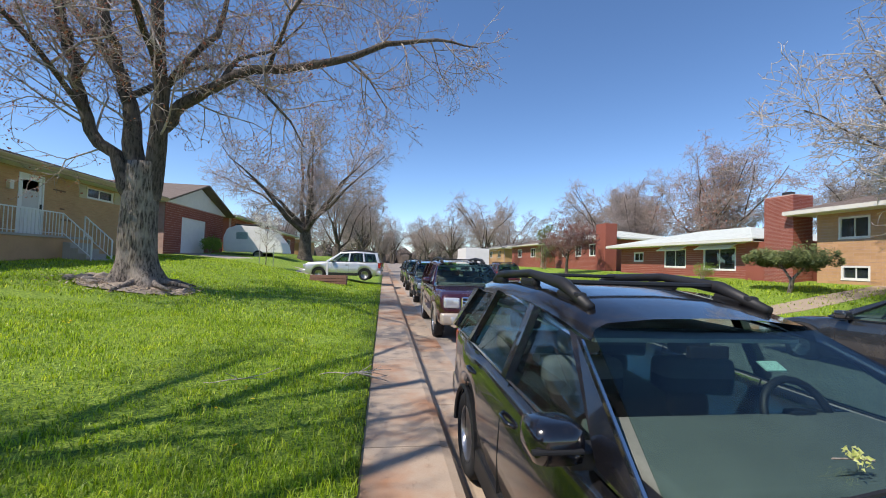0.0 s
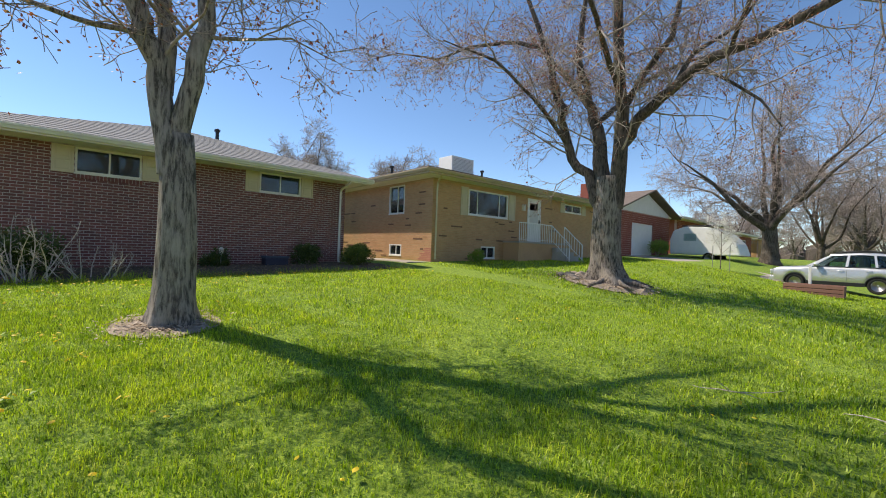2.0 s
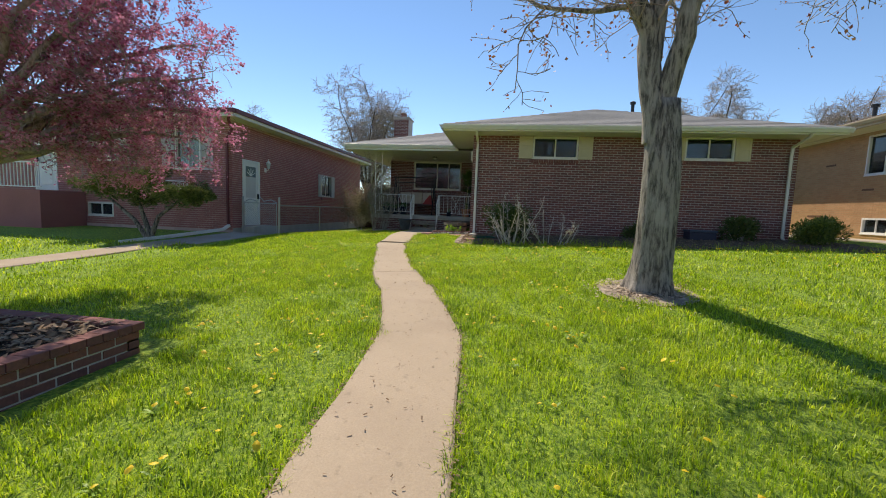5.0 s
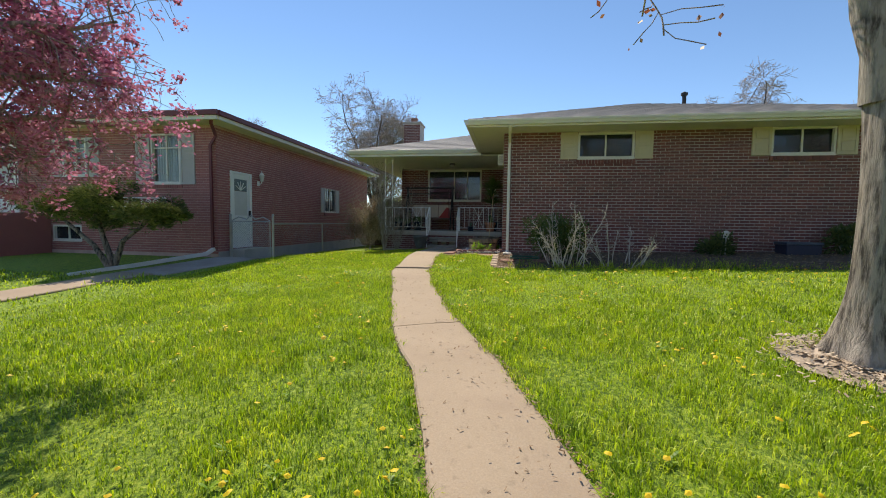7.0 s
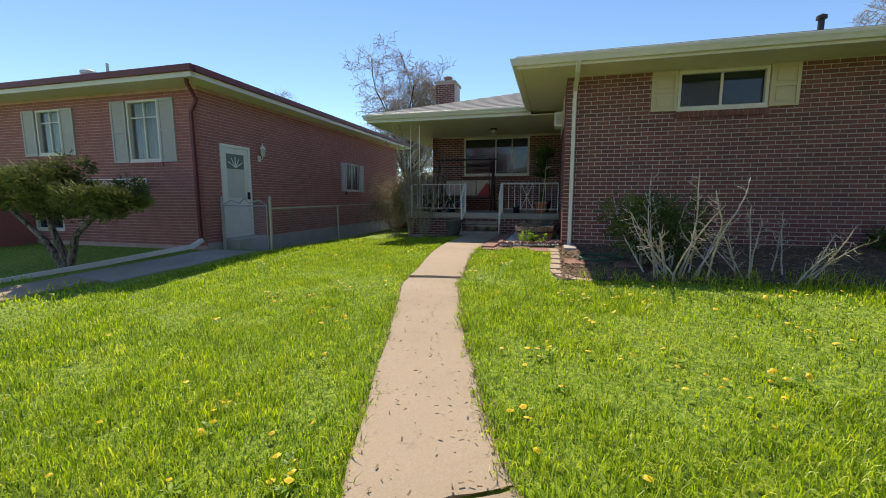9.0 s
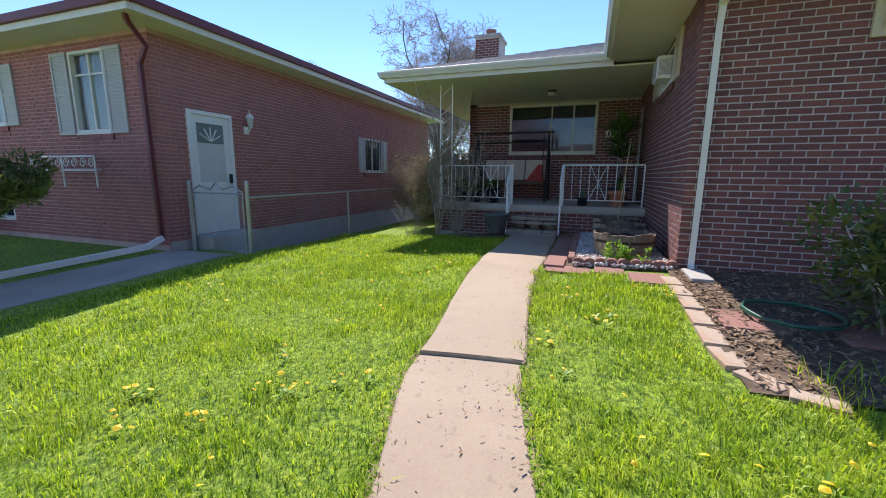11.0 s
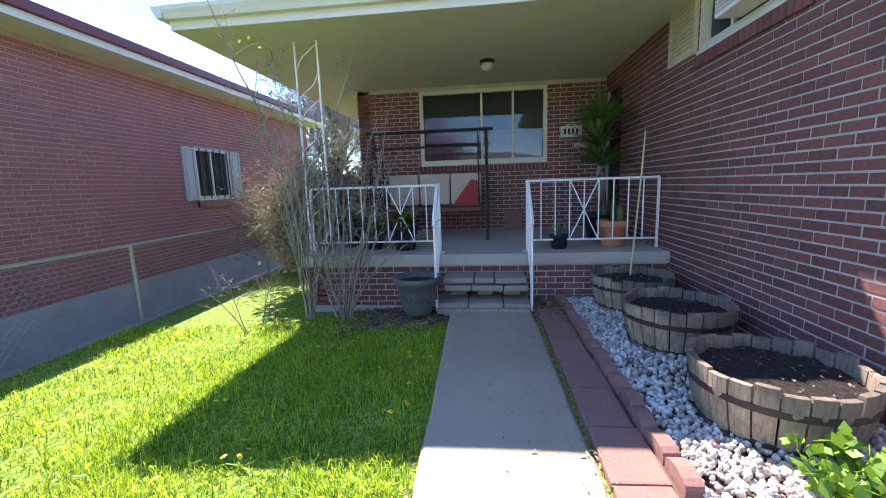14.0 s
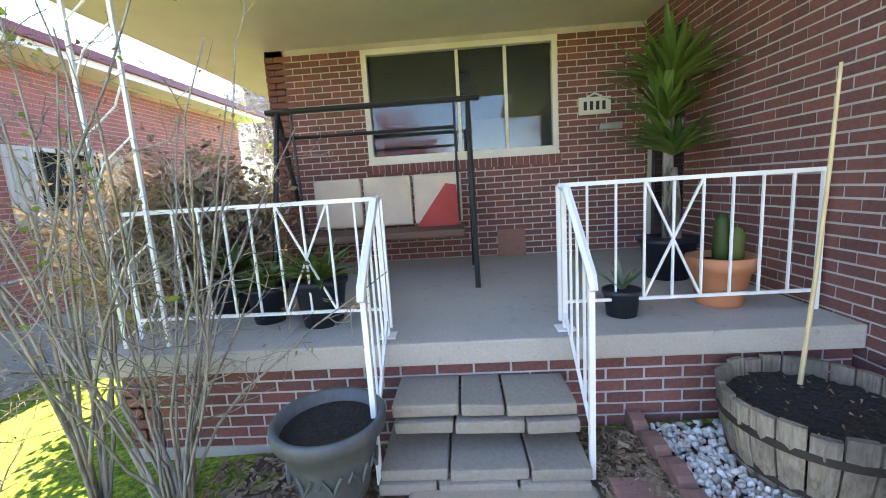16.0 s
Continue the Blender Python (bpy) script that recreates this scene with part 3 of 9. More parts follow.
def shutter(house, face, u0, u1, z0, z1, mat, panels=2, louvre=False, label=""):
    sh = part("shutter", face.box(bmesh.new(), u0, u1, z0, z1, 0.004, 0.022), mat, house, label, wide=True)
    w = 0.05
    for a, b, c, d in ((u0, u0 + w, z0, z1), (u1 - w, u1, z0, z1)):
        part("stile", face.box(bmesh.new(), a, b, c, d, 0.02, 0.04, 0.004), mat, sh, wide=True)
    for k in range(panels + 1):
        zc = z0 + (z1 - z0 - w) * k / panels
        part("rail", face.box(bmesh.new(), u0 + w, u1 - w, zc, zc + w, 0.02, 0.04, 0.004), mat, sh, wide=True)
    if louvre:
        z = z0 + w
        while z < z1 - w:
            part("slat", face.box(bmesh.new(), u0 + w, u1 - w, z, z + 0.014, 0.02, 0.035), mat, sh, wide=True)
            z += 0.04
    else:
        for k in range(panels):
            za = z0 + (z1 - z0 - w) * k / panels + w + 0.03
            zb = z0 + (z1 - z0 - w) * (k + 1) / panels - 0.03
            if zb - za > 0.03:
                part("panel", face.box(bmesh.new(), u0 + w + 0.03, u1 - w - 0.03, za, zb, 0.02, 0.034, 0.006), mat, sh, wide=True)
    return sh


def hip_roof(house, x0, x1, y0, y1, z, pitch, mat, thick=0.05, label="", name="roof"):
    """A hip roof over an eave rectangle whose upper edge is at z, in courses of shingle."""
    bm = bmesh.new()
    w = min(x1 - x0, y1 - y0) / 2
    rows = max(6, int(w / 0.3))
    last = None
    for k in range(rows + 1):
        f = w * k / rows
        zz = z + pitch * f
        for lift in (0.0, 0.012):
            g = f if lift == 0 else f
            ring = [bm.verts.new((x, y, zz + lift)) for x, y in ((x0 + g, y0 + g), (x1 - g, y0 + g), (x1 - g, y1 - g), (x0 + g, y1 - g))]
            if last:
                for i in range(4):
                    bm.faces.new((last[i], last[(i + 1) % 4], ring[(i + 1) % 4], ring[i]))
            last = ring
    bm.faces.new(last)
    low = [bm.verts.new((x, y, z - thick)) for x, y in ((x0, y0), (x1, y0), (x1, y1), (x0, y1))]
    bm.faces.new(low[::-1])
    bm.verts.ensure_lookup_table()
    first = bm.verts[:4]
    for i in range(4):
        bm.faces.new((low[i], low[(i + 1) % 4], first[(i + 1) % 4], first[i]))
    bmesh.ops.remove_doubles(bm, verts=bm.verts, dist=0.0001)
    bmesh.ops.recalc_face_normals(bm, faces=bm.faces)
    return part(name, bm, mat, house, label, wide=True)


def gutters(house, runs, z, mat, w=0.11, h=0.12, out=(1, 0)):
    """Gutters along eaves: runs of ((x0, y0), (x1, y1), outward)."""
    for (xa, ya), (xb, yb), (ox, oy) in runs:
        bm = bmesh.new()
        prof = [(0.0, 0.0), (0.065, 0.0), (0.085, 0.045), (w - 0.005, 0.075), (w, h - 0.006), (w - 0.012, h), (w - 0.015, h - 0.01), (0.0, h - 0.01)]
        d = Vector((xb - xa, yb - ya, 0))
        lo = [bm.verts.new((xa + ox * p, ya + oy * p, z + q)) for p, q in prof]
        hi = [bm.verts.new((xb + ox * p, yb + oy * p, z + q)) for p, q in prof]
        n = len(prof)
        for i in range(n):
            bm.faces.new((lo[i], lo[(i + 1) % n], hi[(i + 1) % n], hi[i]))
        bm.faces.new(lo[::-1])
        bm.faces.new(hi)
        bmesh.ops.recalc_face_normals(bm, faces=bm.faces)
        part("gutter", bm, mat, house, wide=True)


def downpipe(house, points, mat, w=0.07, d=0.055):
    bm = bmesh.new()
    tube(bm, points, w * 0.62, 4)
    return part("downpipe", bm, mat, house, wide=True)


# the dark brick house with the porch
HX, HY, HN = -13.26, -2.25, 6.45
house = thing("house", "single-storey dark red brick house with shaded corner porch", "house", (HX, HY, 0.4))
front = Face(HX, HY, 0, 1, 1, 0)
side = Face(HX, HY, -1, 0, 0, -1)
back = Face(-18.9, -6.35, 0, 1, 1, 0)
south = Face(-18.9, -6.35, -1, 0, 0, -1)
north = Face(HX, HN, -1, 0, 0, 1)
w1 = (1.74, 3.01, 2.80, 3.40)
w2 = (5.87, 7.13, 2.84, 3.44)
fw = wall(house, front, 8.7, 0.2, 3.46, [w1, w2], MORTAR)
bricks(fw, front, 8.7, 0.35, 3.44, [w1, w2], BRICK_MAIN, (0.0, 1.5, 0.35, 2.9))
ac = (1.42, 2.72, 2.83, 3.36)
pdoor = (4.85, 5.6, 0.95, 3.1)
sw = wall(house, side, 5.85, 0.2, 3.46, [ac, pdoor], MORTAR, u0=0.2)
bricks(sw, side, 5.64, 0.35, 3.44, [ac, pdoor], BRICK_MAIN, (0.0, 2.2, 0.35, 2.6), u0=0.0)
pw = (1.06, 3.17, 2.08, 3.28)
bw = wall(house, back, 4.1, 0.5, 3.36, [pw], MORTAR)
bricks(bw, back, 4.1, 0.96, 3.33, [pw], BRICK_MAIN, (1.5, 4.1, 0.96, 2.0))
so = wall(house, south, 6.0, 0.2, 3.36, [], MORTAR)
bricks(so, south, 6.0, 0.35, 3.33, [], BRICK_MAIN)
no = wall(house, north, 11.0, 0.2, 3.46, [], MORTAR, u0=0.2)
bricks(no, north, 11.0, 0.35, 3.44, [], BRICK_MAIN)
part("wall", boxm(-24.9, -24.7, -6.35, 6.45, 0.2, 3.4), MORTAR, house, wide=True)
for hole in (w1, w2):
    window(house, front, hole[0], hole[1], hole[2], hole[3], TRIM, bars=((hole[0] + hole[1]) / 2,), w=0.045)
    soldier(house, front, hole[0] - 0.03, hole[1] + 0.03, hole[2] - 0.03, BRICK_MAIN)
    for a, b in ((hole[0] - 0.40, hole[0] - 0.01), (hole[1] + 0.01, hole[1] + 0.40)):
        shutter(house, front, a, b, hole[2] - 0.02, hole[3] + 0.01, SHUTTER, 2, label="cream panelled wooden shutter")
window(house, back, *pw, TRIM, bars=(2.1, 2.62), w=0.06, label="wide porch window in a cream frame")
soldier(house, back, pw[0] - 0.03, pw[1] + 0.03, pw[2] - 0.03, BRICK_MAIN)
window(house, side, *ac, TRIM, bars=(2.3,), w=0.05)
soldier(house, side, ac[0] - 0.03, ac[1] + 0.03, ac[2] - 0.03, BRICK_MAIN)
shutter(house, side, 1.05, 1.41, 2.78, 3.38, SHUTTER, 1, True, "cream louvred shutter")
shutter(house, side, 2.76, 3.30, 2.83, 3.38, SHUTTER, 1, True, "cream louvred shutter")
hip_roof(house, -24.9, -12.51, -3.08, 7.1, 3.60, 0.325, ROOF_GREY, label="pale grey shingle hip roof")
hip_roof(house, -24.9, -15.9, -7.33, 2.0, 3.56, 0.325, ROOF_GREY, label="pale grey shingle hip roof")
part("soffit", boxm(-24.8, -12.6, -3.0, 7.0, 3.44, 3.47), SOFFIT, house, wide=True)
part("soffit", boxm(-24.8, -15.95, -7.25, -2.1, 3.34, 3.37), SOFFIT, house, "flat painted porch ceiling", wide=True)
bm = boxm(-12.6, -12.53, -3.06, 7.08, 3.42, 3.56)
box(bm, -15.9, -12.6, -3.06, -3.0, 3.42, 3.56)
box(bm, -24.8, -12.6, 7.0, 7.08, 3.42, 3.56)
part("fascia", bm, TRIM, house, wide=True)
bm = boxm(-15.95, -15.9, -7.3, -3.0, 3.34, 3.52)
box(bm, -24.8, -15.95, -7.3, -7.25, 3.34, 3.52)
part("fascia", bm, TRIM, house, wide=True)
gutters(house, [((-12.53, -3.06), (-12.53, 7.08), (1, 0)), ((-12.45, -3.06), (-15.85, -3.06), (0, -1)), ((-12.53, 7.08), (-24.8, 7.08), (0, 1))], 3.46, TRIM)
gutters(house, [((-15.9, -7.3), (-15.9, -3.1), (1, 0)), ((-15.8, -7.3), (-24.8, -7.3), (0, -1))], 3.42, TRIM)
downpipe(house, [(-12.48, -2.12, 3.46), (-12.6, -2.12, 3.36), (-13.17, -2.12, 3.2), (-13.2, -2.12, 3.0), (-13.2, -2.12, 0.58), (-13.17, -2.12, 0.53), (-13.1, -2.12, 0.51)], TRIM)
downpipe(house, [(-12.48, 6.25, 3.46), (-12.6, 6.25, 3.36), (-13.17, 6.25, 3.2), (-13.2, 6.25, 3.0), (-13.2, 6.25, 0.8), (-13.1, 6.25, 0.7)], TRIM)
ch = part("chimney", boxm(-21.6, -20.7, -6.75, -6.05, 3.4, 5.55), MORTAR, house, "dark brick chimney with a clay pot", wide=True)
for f, ln in ((Face(-20.7, -6.75, 0, 1, 1, 0), 0.7), (Face(-20.7, -6.75, -1, 0, 0, -1), 0.9)):
    bricks(ch, f, ln, 3.8, 5.5, [], BRICK_MAIN)
part("chimney_cap", boxm(-21.65, -20.65, -6.8, -6.0, 5.55, 5.63, 0.01), FOUND, ch, wide=True)
part("chimney_pot", lathe(bmesh.new(), [(0.14, 0), (0.14, 0.18), (0.16, 0.2), (0.16, 0.24)], (-21.15, -6.4, 5.63)), FLAG_RED, ch, wide=True)
part("vent_pipe", lathe(bmesh.new(), [(0.06, 0), (0.06, 0.28), (0.10, 0.29), (0.10, 0.36), (0.03, 0.4)], (-17.0, 3.2, 5.0), 12), DARK, house, wide=True)
# porch deck
part("porch_slab", boxm(-18.9, -16.33, -6.4, -2.26, 0.82, 0.95, 0.012), STEP_CONC, house, "worn concrete porch floor", wide=True)
pf = Face(-16.4, -6.3, 0, 1, 1, 0)
pb = wall(house, pf, 4.04, 0.2, 0.82, [], MORTAR)
bricks(pb, pf, 4.04, 0.33, 0.81, [], BRICK_MAIN, (0.0, 4.04, 0.33, 0.81))
ps = Face(-16.4, -6.3, -1, 0, 0, -1)
pb2 = wall(house, ps, 2.5, 0.2, 0.82, [], MORTAR)
bricks(pb2, ps, 2.5, 0.33, 0.81, [], BRICK_MAIN)
part("footing", boxm(-18.9, -16.385, -6.315, -2.27, -0.1, 0.345, 0.006), FOUND, house, wide=True)
# storm door in the side wall of the porch
dm = side.box(bmesh.new(), pdoor[0], pdoor[1], pdoor[2], pdoor[3], -0.1, -0.05, 0.005)
pd = part("door", dm, DARK, house, "dark storm door in shade", wide=True)
part("door_glass", side.box(bmesh.new(), pdoor[0] + 0.1, pdoor[1] - 0.1, 1.2, 2.95, -0.05, -0.045), GLASS, pd, wide=True)

# the red brick house
RX, RY = -13.02, -9.95
red = thing("house", "low red brick house with maroon roof edge in shade", "house", (RX, RY, 0.1))
rfront = Face(RX, RY, 0, -1, 1, 0)
rside = Face(RX, RY, -1, 0, 0, 1)
rw = (6.50, 7.60, 1.62, 2.63)
rdoor = (0.52, 1.48, 0.40, 2.62)
rs = wall(red, rside, 11.8, -0.3, 3.76, [rw, rdoor], MORTAR_RED, u0=0.2)
bricks(rs, rside, 11.8, 0.34, 3.74, [rw, rdoor], BRICK_RED, (1.5, 4.2, 0.9, 2.8), u0=0.0)
part("foundation", rside.box(bmesh.new(), 0.02, 11.82, -0.9, 0.33, -0.1, 0.02, 0.004), FOUND, red, "bare grey concrete foundation", wide=True)
r1 = (1.10, 2.02, 2.20, 3.56)
r2 = (4.15, 4.97, 2.42, 3.50)
rd2 = (6.55, 7.45, 1.35, 3.45)
rb2 = (4.4, 5.4, 0.55, 1.0)
rf = wall(red, rfront, 12.0, -0.3, 3.76, [r1, r2, rd2, rb2], MORTAR_RED)
bricks(rf, rfront, 12.0, 0.28, 3.74, [r1, r2, rd2, rb2], BRICK_RED)
for hole, cur in ((r1, [(1.15, 1.97)]), (r2, [(4.2, 4.92)])):
    window(red, rfront, *hole, TRIM, bars=((hole[0] + hole[1]) / 2,), rails=(hole[2] + (hole[3] - hole[2]) * 0.72,), curtain=cur, label="white window with pale curtains", pane_mat=CLEAR_PANE)
    soldier(red, rfront, hole[0] - 0.05, hole[1] + 0.05, hole[2] - 0.03, BRICK_RED)
    for a, b in ((hole[0] - 0.46, hole[0] - 0.02), (hole[1] + 0.02, hole[1] + 0.46)):
        shutter(red, rfront, a, b, hole[2] - 0.03, hole[3], SHUTTER_GREY, 2, True, "pale grey louvred shutter")
window(red, rfront, *rb2, TRIM, bars=(4.9,))
window(red, rside, *rw, TRIM, bars=(7.05,), label="narrow window behind iron bars")
for k in range(5):
    u = rw[0] + 0.12 + k * (rw[1] - rw[0] - 0.24) / 4
    part("window_bar", rside.box(bmesh.new(), u - 0.008, u + 0.008, rw[2], rw[3], 0.03, 0.046), BLACK_IRON, red, wide=True)
soldier(red, rside, rw[0] - 0.05, rw[1] + 0.05, rw[2] - 0.03, BRICK_RED, 0.05, 0.14)
for a, b in ((rw[0] - 0.36, rw[0] - 0.02), (rw[1] + 0.02, rw[1] + 0.36)):
    shutter(red, rside, a, b, rw[2] - 0.03, rw[3], SHUTTER_GREY, 1, False, "pale shutter with a scrolled panel")


def panel_door(parent, face, u0, u1, z0, z1, name="door", label="", fan=True):
    w = 0.07
    bm = bmesh.new()
    for a, b, c, d in ((u0, u0 + w, z0, z1), (u1 - w, u1, z0, z1), (u0 + w, u1 - w, z1 - w, z1)):
        face.box(bm, a, b, c, d, -0.06, 0.03, 0.005)
    dr = part(name, bm, WHITE, parent, label, wide=True)
    bm = face.box(bmesh.new(), u0 + w, u1 - w, z0, z0 + 0.95, -0.03, 0.0, 0.004)
    face.box(bm, u0 + w, u0 + w + 0.12, z0 + 0.95, z1 - w, -0.03, 0.0, 0.004)
    face.box(bm, u1 - w - 0.12, u1 - w, z0 + 0.95, z1 - w, -0.03, 0.0, 0.004)
    face.box(bm, u0 + w + 0.12, u1 - w - 0.12, z1 - w - 0.14, z1 - w, -0.03, 0.0, 0.004)
    part("door_leaf", bm, WHITE, dr, wide=True)
    a, b, c, d = u0 + w + 0.12, u1 - w - 0.12, z0 + 0.95, z1 - w - 0.14
    part("pane", face.box(bmesh.new(), a, b, c, d - 0.35, -0.02, -0.012), CURTAIN, dr, "frosted pane", wide=True)
    if fan:
        part("fanlight", face.box(bmesh.new(), a, b, d - 0.34, d, -0.02, -0.012), FAN_GLASS, dr, wide=True)
        mid = (a + b) / 2
        for ang in (30, 60, 90, 120, 150):
            x0, y0 = face.at(mid, -0.004)
            r = 0.26
            x1, y1 = face.at(mid + math.cos(radians(ang)) * r, -0.004)
            part("glazing_bar", tube(bmesh.new(), [(x0, y0, d - 0.32), (x1, y1, d - 0.32 + math.sin(radians(ang)) * r)], 0.012, 4), WHITE, dr, wide=True)
    part("door_panel", face.box(bmesh.new(), u0 + w + 0.14, u1 - w - 0.14, z0 + 0.18, z0 + 0.72, 0.0, 0.012, 0.008), WHITE, dr, wide=True)
    px, py = face.at(u1 - w - 0.06, 0.04)
    part("handle", boxm(px - 0.02, px + 0.02, py - 0.03, py + 0.03, z0 + 0.92, z0 + 1.1, 0.008), BLACK_IRON, dr, "black lever handle", wide=True)
    return dr


panel_door(red, rside, *rdoor, label="white storm door with a fan-shaped light")
part("door_step", rside.box(bmesh.new(), 0.42, 1.6, -0.1, 0.39, 0.02, 0.5, 0.01), FOUND, red, wide=True)
panel_door(red, rfront, *rd2, label="white front door with glass", fan=False)
hip_roof(red, -25.4, -12.42, -22.6, -9.42, 3.98, 0.14, ROOF_GREY, label="low pale grey shingle roof")
part("soffit", boxm(-25.3, -12.5, -22.5, -9.5, 3.76, 3.79), SOFFIT, red, wide=True)
bm = boxm(-12.5, -12.42, -22.55, -9.46, 3.76, 3.86)
box(bm, -25.3, -12.5, -9.5, -9.44, 3.76, 3.86)
part("fascia", bm, TRIM, red, wide=True)
bm = boxm(-12.46, -12.36, -22.6, -9.4, 3.86, 3.99, 0.01)
box(bm, -25.4, -12.46, -9.48, -9.38, 3.86, 3.99, 0.01)
part("gutter", bm, FASCIA_RED, red, "maroon painted gutter", wide=True)
downpipe(red, [(-12.45, -9.6, 3.86), (-12.6, -9.75, 3.7), (-12.93, -9.88, 3.45), (-12.93, -10.05, 3.2), (-12.95, -10.05, 0.4)], FASCIA_RED)
part("vent_pipe", lathe(bmesh.new(), [(0.10, 0), (0.10, 0.56), (0.20, 0.58), (0.20, 0.66), (0.05, 0.72)], (-14.5, -15.1, 4.2), 14), STEEL, red, wide=True)
part("vent_pipe", lathe(bmesh.new(), [(0.035, 0), (0.035, 0.82)], (-14.5, -14.4, 4.2), 8), STEEL, red, wide=True)
# raised stoop with a white railing at its front door
part("stoop", boxm(-13.0, -11.6, -18.2, -15.4, -0.2, 1.32, 0.01), BRICK_RED, red, "brick front stoop", wide=True)
rail = part("railing", boxm(-11.67, -11.63, -18.2, -15.4, 2.15, 2.19), WHITE, red, wide=True)
part("bottom_rail", boxm(-11.67, -11.63, -18.2, -15.4, 1.4, 1.43), WHITE, rail, wide=True)
for k in range(22):
    yy = -18.2 + k * 0.13
    part("baluster", boxm(-11.66, -11.64, yy, yy + 0.02, 1.43, 2.15), WHITE, rail, wide=True)
part("wall", boxm(-25.0, -24.8, -22, -10.15, -0.3, 3.76), MORTAR_RED, red, wide=True)
part("wall", boxm(-24.8, -13.2, -22.0, -21.8, -0.3, 3.76), MORTAR_RED, red, wide=True)

# ---- the tan brick house ----
TX, TY = -12.4, 9.7
tan = thing("house", "tan brick bungalow with cream shutters and basement windows", "house", (TX, TY, 0.8))
tfront = Face(TX, TY, 0, 1, 1, 0)
tside = Face(TX, TY, -1, 0, 0, -1)
tw1 = (1.92, 4.45, 2.78, 3.85)
tdoor = (5.9, 6.95, 1.79, 3.9)
tw2 = (9.1, 10.75, 3.5, 3.93)
tb1 = (2.75, 3.65, 0.97, 1.48)
th = [tw1, tdoor, tw2, tb1]
tf = wall(tan, tfront, 13.3, 0.5, 4.05, th, MORTAR_TAN)
bricks(tf, tfront, 13.3, 0.7, 4.03, th, BRICK_TAN, proud=0.006)
ts1 = (1.85, 3.0, 2.75, 3.95)
ts2 = (1.98, 2.88, 0.97, 1.44)
ts = wall(tan, tside, 9.0, 0.5, 4.05, [ts1, ts2], MORTAR_TAN, u0=0.2)
bricks(ts, tside, 9.0, 0.7, 4.03, [ts1, ts2], BRICK_TAN, proud=0.006)
part("wall", boxm(-21.4, -21.2, 9.7, 23.0, 0.5, 4.05), MORTAR_TAN, tan, wide=True)
part("wall", boxm(-21.2, -12.6, 22.8, 23.0, 0.5, 4.05), MORTAR_TAN, tan, wide=True)
rnd = random.Random(5)
for f, ln, holes in ((tfront, 13.0, th), (tside, 8.5, [ts1, ts2])):
    for k in range(26):
        u, z = rnd.uniform(0.2, ln - 0.6), 0.7 + 0.0685 * rnd.randint(3, 46)
        w = rnd.choice((0.2, 0.4, 0.6))
        if not any(h[0] - 0.7 < u < h[1] + 0.1 and h[2] - 0.15 < z < h[3] + 0.1 for h in holes):
            part("accent_brick", f.box(bmesh.new(), u, u + w, z, z + 0.058, -0.01, 0.02), BRICK_TAN_DARK, tan, wide=True)
for k in range(9):
    n = 4 - (k // 3)
    part("accent_brick", tside.box(bmesh.new(), 0.0, 0.2 * n + 0.1 * (k % 2), 0.72 + k * 0.0685, 0.778 + k * 0.0685, -0.01, 0.012), BRICK_PINK, tan, wide=True)
window(tan, tfront, *tw1, WHITE, bars=(2.5, 3.9), label="large white picture window", w=0.06)
window(tan, tfront, *tw2, WHITE, bars=(9.9,))
window(tan, tfront, *tb1, WHITE, bars=(3.2,))
window(tan, tside, *ts1, WHITE, bars=(2.4,))
window(tan, tside, *ts2, WHITE, bars=(2.43,))
for a, b, h in ((1.47, 1.88, tw1), (4.5, 4.95, tw1), (8.65, 9.06, tw2), (10.8, 11.2, tw2)):
    shutter(tan, tfront, a, b, h[2] - 0.05, h[3] + 0.05, SHUTTER, 3, label="cream panelled shutter")
panel_door(tan, tfront, *tdoor, label="white storm door with a tall glass pane", fan=False)
part("lantern", tfront.box(bmesh.new(), 5.45, 5.6, 3.25, 3.55, 0.0, 0.14, 0.02), TRIM, tan, wide=True)
# shallow stoop with steps down towards the street between two sloping rails
stoop = part("stoop", boxm(-12.39, -11.5, 13.9, 17.55, 0.5, 1.70, 0.01), BRICK_TAN, tan, "tan brick stoop", wide=True)
part("slab", boxm(-12.39, -11.44, 13.85, 17.6, 1.70, 1.78, 0.01), STEP_CONC, stoop, wide=True)
for k in range(4):
    part("step", boxm(-11.5 + k * 0.26, -11.24 + k * 0.26, 16.4, 17.5, 0.5, 1.56 - k * 0.19, 0.012), STEP_CONC, stoop, wide=True)
rail = part("railing", boxm(-11.56, -11.52, 13.95, 16.4, 2.58, 2.62), WHITE, tan, "white iron railing", wide=True)
part("bottom_rail", boxm(-11.55, -11.53, 13.95, 16.4, 1.86, 1.88), WHITE, rail, wide=True)
for k in range(18):
    yy = 13.95 + k * 0.143
    part("baluster", boxm(-11.55, -11.53, yy, yy + 0.02, 1.78, 2.58), WHITE, rail, wide=True)
